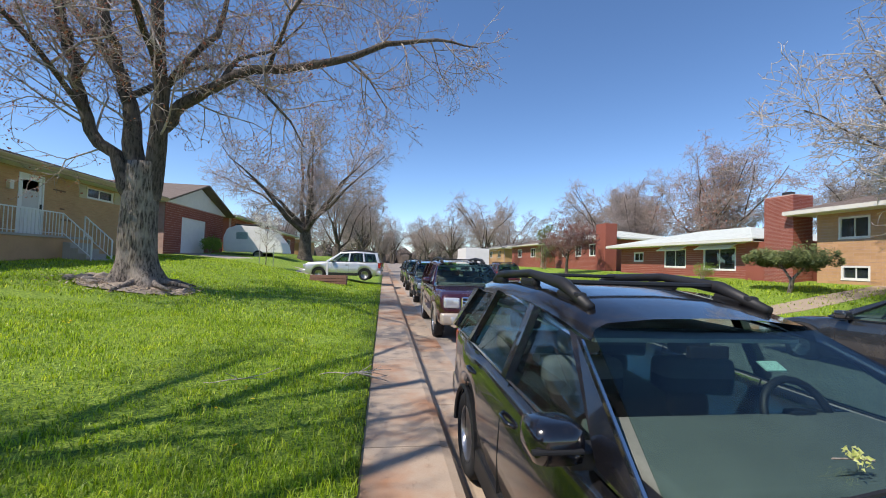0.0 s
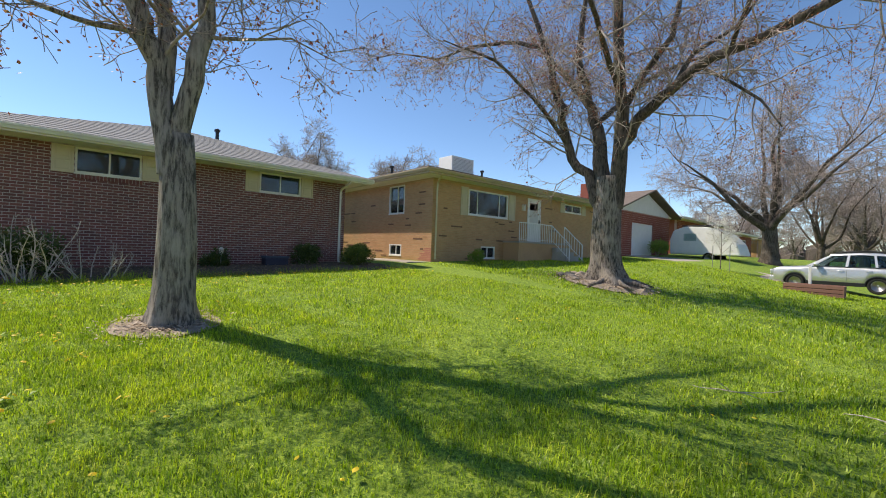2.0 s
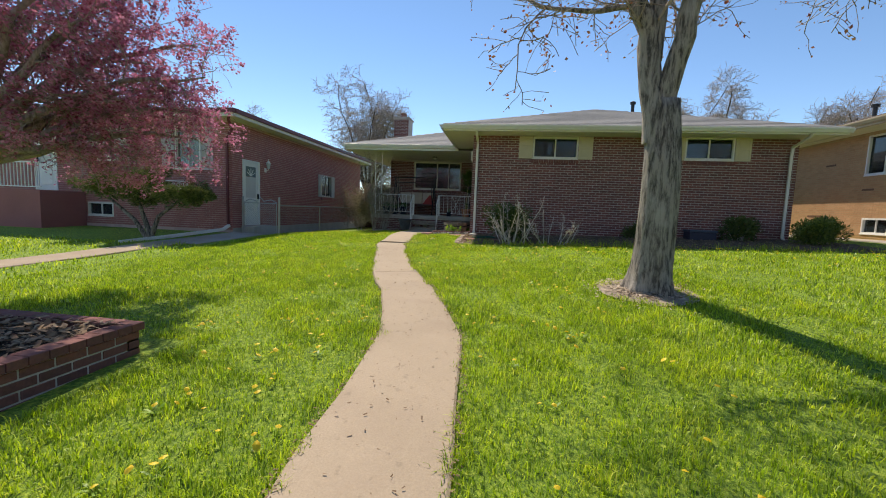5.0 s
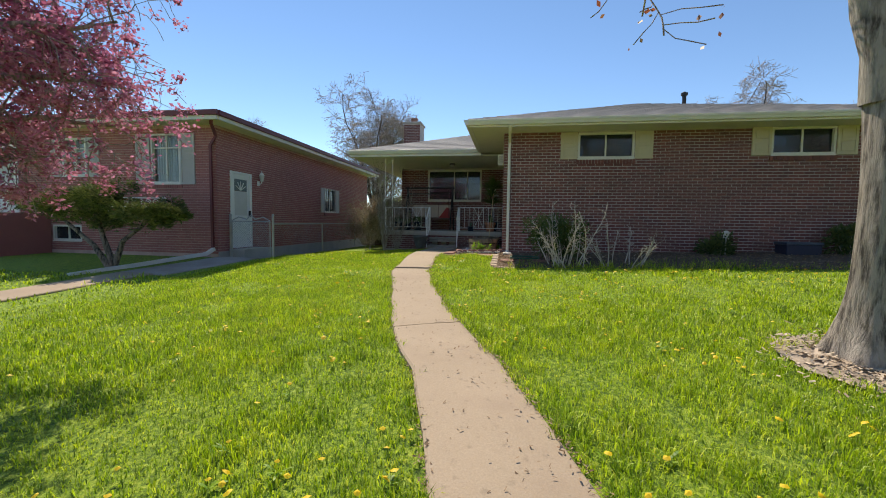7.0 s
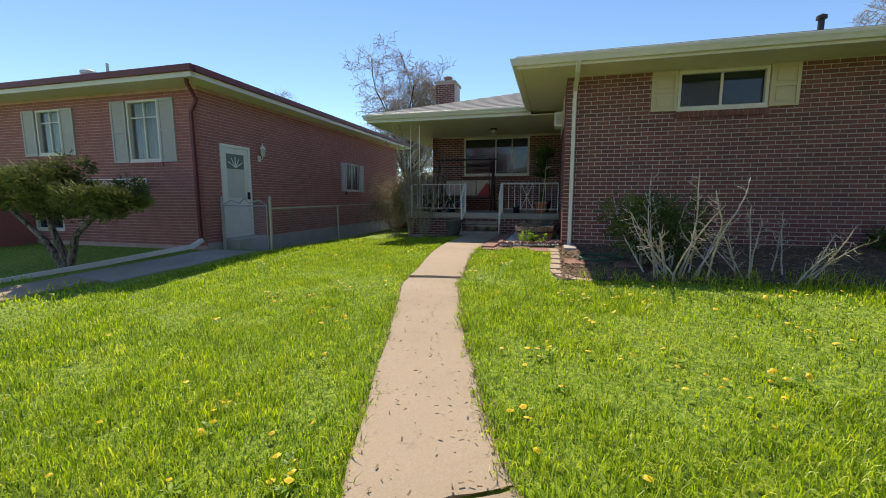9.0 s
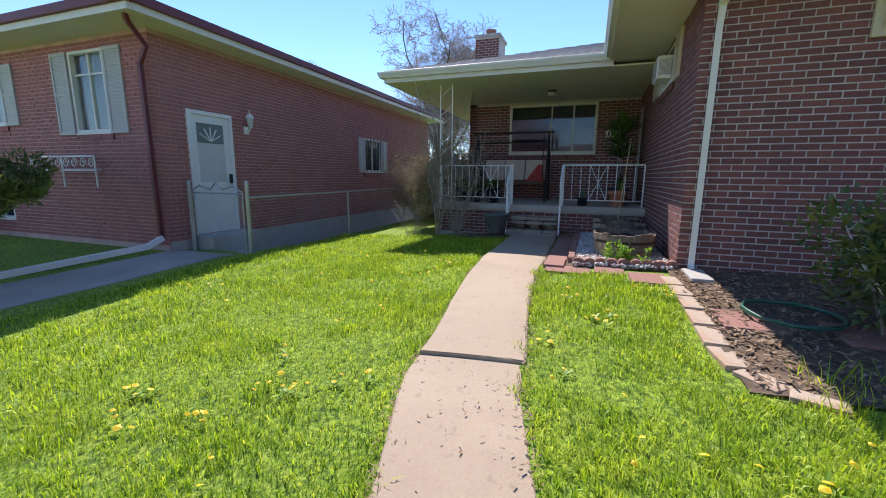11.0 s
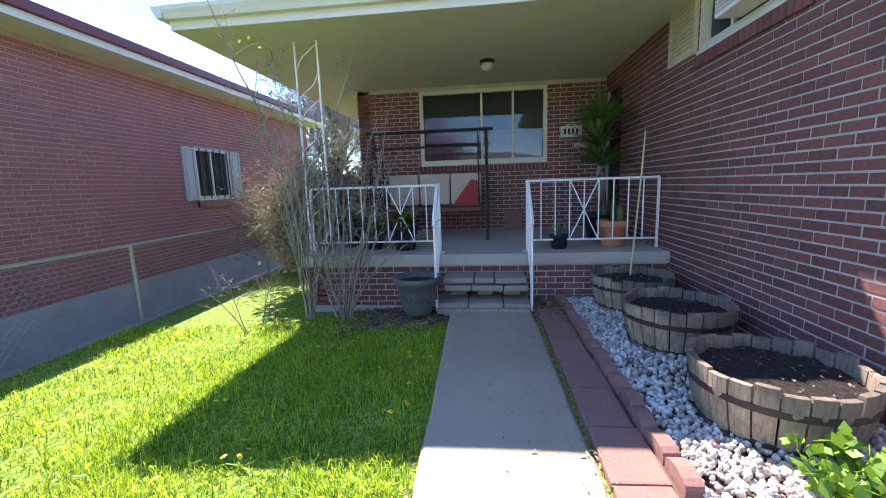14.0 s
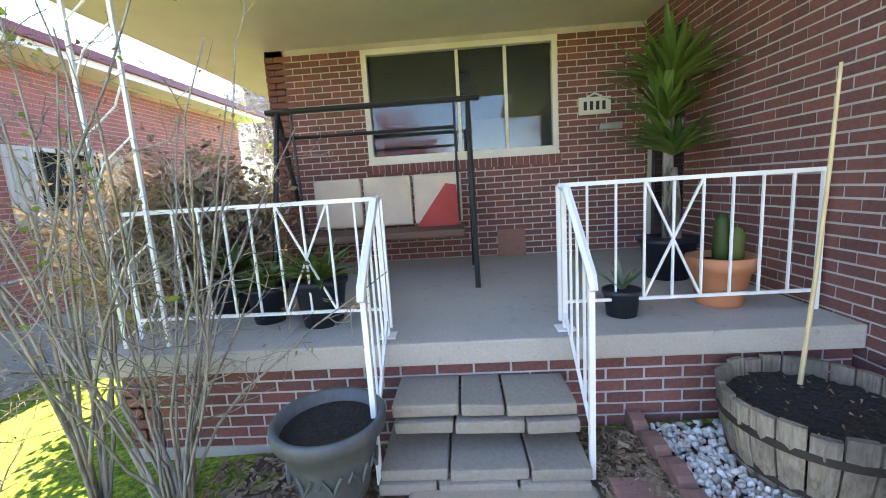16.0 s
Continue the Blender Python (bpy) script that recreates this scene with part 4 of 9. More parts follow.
for yy in (16.4, 17.5):
    rail = part("railing", tube(bmesh.new(), [(-11.54, yy, 2.6), (-10.55, yy, 1.72), (-10.53, yy, 1.62)], 0.025, 5), WHITE, tan, "white sloping iron stair railing", wide=True)
    part("bottom_rail", tube(bmesh.new(), [(-11.54, yy, 1.92), (-10.55, yy, 1.04)], 0.014, 5), WHITE, rail, wide=True)
    part("post", boxm(-10.57, -10.53, yy - 0.02, yy + 0.02, 0.6, 1.72), WHITE, rail, wide=True)
    part("post", boxm(-11.56, -11.52, yy - 0.02, yy + 0.02, 1.78, 2.6), WHITE, rail, wide=True)
    for k in range(1, 7):
        xx = -11.54 + k * 0.141
        part("baluster", boxm(xx - 0.01, xx + 0.01, yy - 0.01, yy + 0.01, 1.92 - k * 0.125, 2.6 - k * 0.125), WHITE, rail, wide=True)
hip_roof(tan, -22.0, -11.7, 8.9, 23.8, 4.28, 0.26, ROOF_BROWN, label="brown shingle hip roof")
part("soffit", boxm(-21.9, -11.8, 9.0, 23.7, 4.05, 4.08), SOFFIT, tan, wide=True)
bm = boxm(-11.8, -11.72, 8.92, 23.78, 4.05, 4.24)
box(bm, -21.9, -11.8, 8.92, 9.0, 4.05, 4.24)
part("fascia", bm, TAN_PAINT, tan, wide=True)
gutters(tan, [((-11.72, 8.92), (-11.72, 23.78), (1, 0)), ((-11.64, 8.92), (-21.9, 8.92), (0, -1))], 4.12, TAN_PAINT)
downpipe(tan, [(-11.7, 9.55, 4.12), (-12.3, 9.85, 3.85), (-12.33, 9.85, 3.6), (-12.33, 9.85, 0.9)], SHUTTER)
part("vent_pipe", lathe(bmesh.new(), [(0.06, 0), (0.06, 0.25), (0.11, 0.26), (0.11, 0.34)], (-15.5, 15.6, 5.25), 10), DARK, tan, wide=True)
part("vent_pipe", lathe(bmesh.new(), [(0.06, 0), (0.06, 0.35), (0.11, 0.36), (0.11, 0.44)], (-15.6, 9.9, 4.5), 10), DARK, tan, wide=True)
cooler = thing("roof_cooler", "white metal evaporative cooler box on a brown roof", "air cooler", (-15.6, 13.8, 5.2))
part("cabinet", boxm(-0.5, 0.5, -0.75, 0.75, 0, 0.72, 0.02), WHITE, cooler)
bm = bmesh.new()
for k in range(9):
    box(bm, 0.5, 0.51, -0.65, 0.65, 0.08 + k * 0.065, 0.1 + k * 0.065)
part("louvre", bm, SHUTTER_GREY, cooler)


# ---- trees ----
class Tubes:
    """Tapered twigs and limbs gathered into one mesh."""

    def __init__(self):
        self.v, self.f = [], []

    def add(self, pts, radii, sides):
        k0, last = len(self.v), None
        n = len(pts)
        for i in range(n):
            p = pts[i]
            d = pts[min(i + 1, n - 1)] - pts[max(i - 1, 0)]
            if d.length < 1e-6:
                d = Vector((0, 0, 1))
            d.normalize()
            a = d.orthogonal() if last is None else last - d * last.dot(d)
            a = a.normalized() if a.length > 1e-5 else d.orthogonal().normalized()
            last = a
            b = d.cross(a)
            r = radii[i]
            for s in range(sides):
                t = 2 * math.pi * s / sides
                q = p + a * (math.cos(t) * r) + b * (math.sin(t) * r)
                self.v.append((q.x, q.y, q.z))
        for i in range(n - 1):
            for s in range(sides):
                u = (s + 1) % sides
                self.f.append((k0 + i * sides + s, k0 + i * sides + u, k0 + (i + 1) * sides + u, k0 + (i + 1) * sides + s))
        self.f.append(tuple(k0 + (n - 1) * sides + s for s in range(sides)))

    def ob(self, name, mat, parent, label="", smooth=True):
        return raw(name, self.v, self.f, mat, parent, label, smooth)


def wander(rng, p, d, length, n, wob, lift):
    pts, d = [p.copy()], d.normalized()
    for i in range(n):
        d = (d + Vector((rng.gauss(0, wob), rng.gauss(0, wob), rng.gauss(0, wob) + lift))).normalized()
        p = p + d * (length / n)
        pts.append(p)
    return pts


def taper(r0, r1, n):
    return [r0 + (r1 - r0) * i / n for i in range(n + 1)]


def sprout(rng, tubes, pts, radii, counts, lengths, droop, buds, level=0, spread=0.9, wob=0.22, twig_r=0.006, first=0.25):
    """Branches along a limb, then twigs along those."""
    n = len(pts) - 1
    for k in range(counts[level]):
        f = first + (1 - first) * (k + rng.random()) / counts[level]
        i = min(n - 1, int(f * n))
        t = f * n - i
        p = pts[i].lerp(pts[i + 1], t)
        d = (pts[i + 1] - pts[i]).normalized()
        side = Vector((rng.gauss(0, 1), rng.gauss(0, 1), rng.gauss(0, 0.7)))
        side = (side - d * side.dot(d)).normalized()
        way = (d * (1.1 - spread * 0.6) + side * spread).normalized()
        ln = lengths[level] * rng.uniform(0.55, 1.25) * (1.15 - 0.5 * f)
        end = level == len(counts) - 1
        r = min(radii[i] * 0.6, max(twig_r, ln * 0.014))
        m = 3 if end else 5
        bp = wander(rng, p, way, ln, m, wob, droop[level])
        br = taper(r, twig_r * 0.55 if end else max(twig_r * 0.8, r * 0.35), m)
        tubes.add(bp, br, 3 if r < 0.02 else 5)
        if end:
            for q in (bp[-1], bp[-2]):
                if rng.random() < buds[1]:
                    buds[0].append(q)
        else:
            sprout(rng, tubes, bp, br, counts, lengths, droop, buds, level + 1, spread, wob, twig_r, 0.15)


def bud_mesh(rng, places, size, name, mat, parent, label="", per=1, scatter=0.0):
    v, f = [], []
    for p in places:
        for _ in range(per):
            q = p + Vector((rng.gauss(0, scatter), rng.gauss(0, scatter), rng.gauss(0, scatter)))
            a = Vector((rng.gauss(0, 1), rng.gauss(0, 1), rng.gauss(0, 1))).normalized()
            b = a.orthogonal().normalized()
            s = size * rng.uniform(0.5, 1.4)
            k = len(v)
            for c in (q + a * s, q + b * s * 0.6, q - a * s, q - b * s * 0.6):
                v.append((c.x, c.y, c.z))
            f.append((k, k + 1, k + 2, k + 3))
    return raw(name, v, f, mat, parent, label)


def trunk_mesh(rng, base, top, r0, r1, flare, sides=22, rings=16, lean=(0, 0)):
    """A trunk with a root flare and ridged bark."""
    bm = bmesh.new()
    b, t = Vector(base), Vector(top)
    last = None
    ph = [rng.uniform(0, 6.28) for _ in range(3)]
    for i in range(rings + 1):
        f = i / rings
        c = b.lerp(t, f) + Vector((0.04 * math.sin(f * 4 + ph[0]), 0.04 * math.sin(f * 3 + ph[1]), 0))
        r = r0 + (r1 - r0) * f
        ring = []
        for s in range(sides):
            a = 2 * math.pi * s / sides
            rr = r * (1 + 0.06 * math.sin(3 * a + ph[0]) + 0.05 * math.sin(7 * a + ph[1] + f * 3) + 0.035 * (s % 2))
            rr += flare * max(0, 1 - f * 3.2) ** 2.2 * (0.55 + 0.45 * math.sin(5 * a + ph[2]))
            ring.append(bm.verts.new((c.x + rr * math.cos(a), c.y + rr * math.sin(a), c.z)))
        if last:
            for s in range(sides):
                bm.faces.new((last[s], last[(s + 1) % sides], ring[(s + 1) % sides], ring[s]))
        last = ring
    bm.faces.new(last)
    return bm


def limb_tree(name, label, at, trunk, limbs, seed, counts, lengths, droop, bud_mat, bud_size, bud_share, twig_r=0.006, twig_mat=None, smooth_steps=3):
    """A tree whose main limbs are given as lines of (x, y, z, radius) from its base."""
    rng = random.Random(seed)
    tree = thing(name, label, "tree", at)
    part("trunk", trunk_mesh(rng, (0, 0, -0.15), trunk[0], trunk[1], trunk[2], trunk[3]), BARK if trunk[1] > 0.3 else BARK_PALE, tree, "furrowed grey-brown bark", smooth=True)
    crown, fine = Tubes(), Tubes()
    budlist = []
    for line in limbs:
        pts, rad = [], []
        for (a, b) in zip(line, line[1:]):
            for s in range(smooth_steps):
                t = s / smooth_steps
                j = 0.25 * a[3] if s else 0
                pts.append(Vector(a[:3]).lerp(Vector(b[:3]), t) + Vector((rng.gauss(0, j), rng.gauss(0, j), rng.gauss(0, j))))
                rad.append(a[3] + (b[3] - a[3]) * t)
        pts.append(Vector(line[-1][:3]))
        rad.append(line[-1][3])
        crown.add(pts, rad, 9)
        ln = sum((b - a).length for a, b in zip(pts, pts[1:]))
        c = [max(3, int(counts[0] * ln / 5)), *counts[1:]]
        sprout(rng, fine, pts, rad, c, lengths, droop, (budlist, bud_share), 0, 0.9, 0.2, twig_r, 0.22)
    cr = crown.ob("crown", LIMB_BARK_SHADED if trunk[1] > 0.3 else BARK_PALE, tree, "bare spreading limbs")
    tagged(fine.ob("twig", twig_mat or (MAPLE_TWIG_SUNLIT if trunk[1] > 0.3 else TWIG), cr, "pale fine twigs"), kind="stuff")
    if budlist:
        tagged(bud_mesh(rng, budlist, bud_size, "bud", bud_mat, cr, "reddish opening buds", 2, 0.04), kind="stuff")
    return tree


# the large maple on the tan house's lawn
M = (-6.2, 11.4, 0.42)


def rel(line, o):
    return [(x - o[0], y - o[1], z - o[2], r) for x, y, z, r in line]


limb_tree("maple_tree", "large bare maple with spreading limbs on a sunny lawn", M, ((-0.03, 0, 3.2), 0.46, 0.33, 0.62), [
    rel([(-6.45, 11.35, 2.75, 0.22), (-6.74, 11.3, 3.42, 0.165), (-7.4, 11.2, 4.31, 0.14), (-7.61, 11.1, 5.2, 0.135), (-7.89, 11.0, 6.29, 0.125), (-7.95, 10.8, 7.11, 0.11), (-8.3, 10.4, 8.6, 0.08), (-8.9, 10.0, 10.4, 0.03)], M),
    rel([(-6.38, 11.45, 2.7, 0.27), (-6.5, 11.5, 3.6, 0.25), (-6.75, 11.6, 5.16, 0.18), (-7.34, 11.8, 6.31, 0.14), (-8.02, 12.0, 7.15, 0.12), (-8.7, 12.2, 7.89, 0.10), (-10.0, 12.6, 9.3, 0.05), (-10.8, 12.8, 10.6, 0.02)], M),
    rel([(-7.12, 11.72, 6.0, 0.13), (-7.38, 11.6, 6.99, 0.125), (-7.44, 11.5, 7.83, 0.11), (-7.3, 11.6, 9.6, 0.07), (-7.5, 11.9, 11.4, 0.03)], M),
    rel([(-6.08, 11.4, 2.7, 0.27), (-5.97, 11.4, 3.61, 0.23), (-5.86, 11.3, 5.13, 0.18), (-5.86, 11.1, 6.13, 0.16), (-5.82, 10.8, 7.58, 0.14), (-5.6, 10.5, 9.4, 0.08), (-5.7, 10.3, 11.4, 0.03)], M),
    rel([(-5.98, 11.4, 4.2, 0.17), (-5.82, 11.4, 4.57, 0.165), (-5.44, 11.4, 5.2, 0.15), (-4.84, 11.4, 5.65, 0.14), (-4.13, 11.4, 6.12, 0.13), (-2.84, 11.4, 6.42, 0.115), (-1.5, 11.3, 6.75, 0.10), (-0.16, 11.3, 7.37, 0.075), (1.27, 11.3, 7.65, 0.045), (2.43, 11.2, 7.5, 0.015)], M),
    rel([(-5.84, 11.3, 5.5, 0.10), (-5.35, 11.5, 6.5, 0.09), (-4.73, 11.7, 7.36, 0.08), (-4.67, 12.0, 8.51, 0.06), (-4.2, 12.3, 10.2, 0.02)], M),
    rel([(-4.5, 11.4, 5.9, 0.07), (-4.2, 11.7, 6.7, 0.06), (-3.3, 12.1, 7.3, 0.04), (-2.6, 12.4, 8.4, 0.015)], M),
    rel([(-8.15, 10.6, 7.9, 0.08), (-9.3, 10.2, 8.3, 0.065), (-10.5, 9.5, 8.3, 0.055), (-11.4, 8.9, 8.0, 0.04), (-12.6, 8.0, 8.3, 0.02), (-13.6, 7.4, 8.2, 0.01)], M),
    rel([(-5.86, 11.1, 5.9, 0.09), (-5.6, 9.6, 6.7, 0.07), (-5.2, 8.2, 7.0, 0.055), (-4.8, 6.8, 7.6, 0.03), (-4.6, 5.8, 7.4, 0.01)], M),
    rel([(-7.5, 11.15, 4.7, 0.07), (-8.0, 10.0, 6.0, 0.06), (-8.6, 8.8, 7.0, 0.045), (-9.4, 7.4, 7.4, 0.015)], M),
    rel([(-6.8, 11.65, 5.4, 0.09), (-6.2, 13.4, 7.0, 0.075), (-5.4, 15.0, 8.0, 0.05), (-4.8, 16.4, 8.6, 0.015)], M),
    rel([(-3.3, 11.35, 6.3, 0.055), (-2.6, 10.4, 7.3, 0.045), (-1.8, 9.6, 7.9, 0.03), (-1.0, 9.0, 8.0, 0.01)], M),
    rel([(-3.9, 11.4, 6.15, 0.05), (-3.3, 11.2, 5.6, 0.04), (-2.6, 11.1, 4.9, 0.03), (-2.2, 11.0, 4.2, 0.012)], M),
    rel([(-1.2, 11.3, 6.85, 0.04), (-0.6, 11.0, 6.2, 0.03), (-0.1, 10.9, 5.4, 0.012)], M),
], 11, [16, 6, 5], [2.0, 1.05, 0.55], [0.02, -0.06, 0.0], BUD, 0.026, 0.7, 0.0095)

# the forked tree beside the path
M = (-6.2, 0.55, 0.22)
limb_tree("maple_tree", "forked pale-barked tree standing in the front lawn", (-6.5, 0.64, 0.24), ((-0.02, -0.04, 2.4), 0.235, 0.185, 0.22), [
    rel([(-6.2, 0.46, 2.1, 0.15), (-6.22, 0.32, 3.1, 0.135), (-6.2, 0.22, 3.6, 0.125), (-6.2, 0.05, 4.1, 0.11), (-6.3, -0.25, 4.7, 0.09), (-6.5, -0.9, 6.2, 0.06), (-6.6, -1.3, 7.8, 0.02)], M),
    rel([(-6.22, 0.36, 3.1, 0.11), (-6.3, 0.38, 4.0, 0.10), (-6.6, 0.3, 5.0, 0.10), (-6.9, 0.2, 6.6, 0.06), (-7.0, 0.0, 8.4, 0.02)], M),
    rel([(-6.22, 0.54, 2.1, 0.15), (-6.15, 0.62, 3.1, 0.12), (-6.08, 0.72, 3.8, 0.11), (-6.0, 0.85, 4.7, 0.10), (-5.7, 1.4, 6.2, 0.06), (-5.3, 1.9, 7.8, 0.02)], M),
    rel([(-6.2, 0.1, 3.75, 0.035), (-6.15, -0.5, 3.68, 0.03), (-6.1, -1.05, 3.72, 0.022), (-6.0, -1.5, 3.95, 0.015), (-5.95, -2.05, 4.1, 0.006)], M),
    rel([(-6.05, 0.75, 3.9, 0.03), (-6.0, 1.2, 4.0, 0.022), (-5.9, 1.8, 4.2, 0.015), (-5.7, 2.4, 4.0, 0.006)], M),
    rel([(-6.0, 0.8, 4.4, 0.06), (-4.9, 1.2, 5.4, 0.045), (-3.8, 1.5, 6.1, 0.03), (-2.8, 1.9, 6.4, 0.01)], M),
    rel([(-6.5, -0.9, 6.2, 0.09), (-5.6, -0.4, 7.4, 0.08), (-4.6, 0.4, 8.4, 0.06), (-3.4, 1.0, 9.2, 0.02)], M),
    rel([(-5.7, 1.4, 6.2, 0.09), (-5.9, 2.4, 7.6, 0.08), (-5.6, 3.4, 8.4, 0.05), (-5.2, 4.4, 8.8, 0.02)], M),
    rel([(-6.9, 0.2, 6.6, 0.09), (-7.6, 0.9, 8.0, 0.08), (-8.0, 1.8, 9.2, 0.06), (-8.2, 2.8, 10.0, 0.02)], M),
    rel([(-5.5, 1.6, 7.0, 0.08), (-4.4, 2.2, 8.0, 0.07), (-3.4, 2.6, 8.6, 0.05), (-2.4, 3.0, 9.0, 0.02)], M),
], 23, [13, 7, 5], [1.4, 0.75, 0.4], [0.03, 0.0, 0.02], BUD, 0.022, 0.6, 0.008)


def bare_tree(name, label, seed, height, trunk_r, spread, counts, lengths, twig_r, mat, at, rise=0.08, nlimb=7, fork=0.28, buds=None):
    """A leafless tree: arching limbs of several reaches, each with boughs and twigs."""
    rng = random.Random(seed)
    tree = thing(name, label, "tree", at)
    part("trunk", trunk_mesh(rng, (0, 0, -0.3), (0, 0, height * fork), trunk_r, trunk_r * 0.72, trunk_r * 0.8, 12, 8), LIMB_BARK_SHADED, tree, smooth=True)
    crown, fine = Tubes(), Tubes()
    got = []
    for k in range(nlimb):
        a = 2 * math.pi * (k + rng.uniform(-0.3, 0.3)) / nlimb
        tilt = (0.25, 1.0, 0.65, 1.35)[k % 4] * spread * rng.uniform(0.85, 1.15)
        d = Vector((math.cos(a) * tilt, math.sin(a) * tilt, 1))
        p = Vector((0, 0, height * fork * rng.uniform(0.72, 0.98)))
        ln = height * (1 - fork) * rng.uniform(0.8, 1.05) * (1 - 0.08 * (k % 4))
        pts = wander(rng, p, d, ln, 9, 0.16, rise)
        r0 = trunk_r * rng.uniform(0.36, 0.52)
        rad = [max(twig_r * 1.6, r0 * (1 - i / 9) ** 1.1) for i in range(10)]
        crown.add(pts, rad, 6)
        sprout(rng, fine, pts, rad, counts, lengths, (0.03, 0.0, -0.01), (got, 0.5), 0, 0.95, 0.22, twig_r, 0.18)
    cr = crown.ob("crown", LIMB_BARK_SHADED, tree, "bare branching limbs")
    tagged(fine.ob("twig", mat, cr, "fine pale twigs"), kind="stuff")
    if buds:
        tagged(bud_mesh(rng, got, buds[1], "bud", buds[0], cr, "", buds[2], 0.08), kind="stuff")
    return tree


# street tree by the driveway, and trees along the street and behind the houses
bare_tree("street_tree", "broad bare street tree beside a concrete driveway", 31, 15.0, 0.55, 1.25, [13, 8, 6], [3.2, 1.6, 0.8], 0.018, FAR_TWIG, (-6.8, 36.0, 1.1), 0.05, 11, 0.2)
far_a = bare_tree("street_tree", "tall bare tree with fine brown twigs far along the street", 41, 13.5, 0.36, 0.85, [11, 6, 5], [2.9, 1.4, 0.8], 0.026, FAR_TWIG, (-3.0, 58.0, 0.3), 0.10, 8, 0.22)
far_b = bare_tree("street_tree", "tall bare tree with fine brown twigs far along the street", 43, 13, 0.36, 1.1, [11, 6, 5], [2.8, 1.4, 0.8], 0.026, FAR_TWIG, (15.5, 62.0, 0.3), 0.07, 9, 0.2)
far_c = bare_tree("garden_tree", "bare tree with dense upright twigs behind the roofs", 47, 11, 0.3, 0.75, [17, 9, 6], [2.2, 1.1, 0.6], 0.019, FAR_TWIG, (-33.0, -12.2, 0.3), 0.10, 11, 0.2)
for t in (far_a, far_b):
    tagged(t, group="far street trees")
tagged(far_c, group="trees behind the houses")


def again(ob, x, y, z, s, turn):
    return copy_thing(ob, pose(x, y, z, 0, 0, turn) @ Matrix.Scale(s, 4))


for x, y, s, turn in ((-5, 45, 0.85, 40), (-4, 74, 1.0, 100), (-6, 92, 1.1, 200), (-3, 115, 1.0, 20), (-9, 140, 1.3, 70), (13, 150, 1.3, 10), (4, 175, 1.5, 130), (-20, 90, 1.0, 250)):
    again(far_a, x, y, 0.3, s, turn)
for x, y, s, turn in ((14, 84, 1.0, 120), (17, 105, 1.1, 220), (24, 76, 1.0, 300), (13.5, 128, 1.2, 60), (30, 52, 1.05, 15), (-16, 66, 0.9, 180), (-25, 48, 0.8, 100), (36, 38, 1.05, 70)):
    again(far_b, x, y, 0.3, s, turn)
for x, y, s, turn in ((-36, 14, 1.05, 50), (-31, 21.5, 0.95, 140), (-40, 3.5, 0.62, 10), (-38, 33, 1.0, 80), (-34, -24, 0.8, 110), (31, 46, 1.2, 40), (40, 60, 1.3, 120), (46, 34, 1.2, 300), (36, 70, 1.2, 200)):
    again(far_c, x, y, 0.3, s, turn)
for k in range(30):
    x, y = -75 + k * 5.2 + 2 * math.sin(k * 2.3), 165 + 50 * math.sin(k * 1.7) + 20 * (k % 3)
    again((far_a, far_b, far_c)[k % 3], x, y, 0.2, 1.35 + 0.3 * math.sin(k * 3.1), k * 47)
for k in range(12):
    again((far_c, far_b)[k % 2], -62 - 6 * (k % 3), -40 + k * 9, 0.2, 0.7 + 0.15 * math.sin(k * 2.7), k * 71)
# tall trees across the street
bare_tree("garden_tree", "huge bare tree with reddish buds behind a pale roof", 53, 14.5, 0.42, 0.85, [13, 8, 6], [3.2, 1.6, 0.8], 0.022, FAR_TWIG, (33, 37, 0.6), 0.09, 10, 0.2, (BUD, 0.07, 2))
bare_tree("street_tree", "bare tree with pale twigs and dark seed clusters", 59, 11.5, 0.24, 1.0, [14, 7, 6], [2.6, 1.35, 0.65], 0.017, PALE_TWIG, (15.2, 7.9, 0.4), 0.03, 12, 0.26, (LIMB_BARK_SHADED, 0.04, 1))

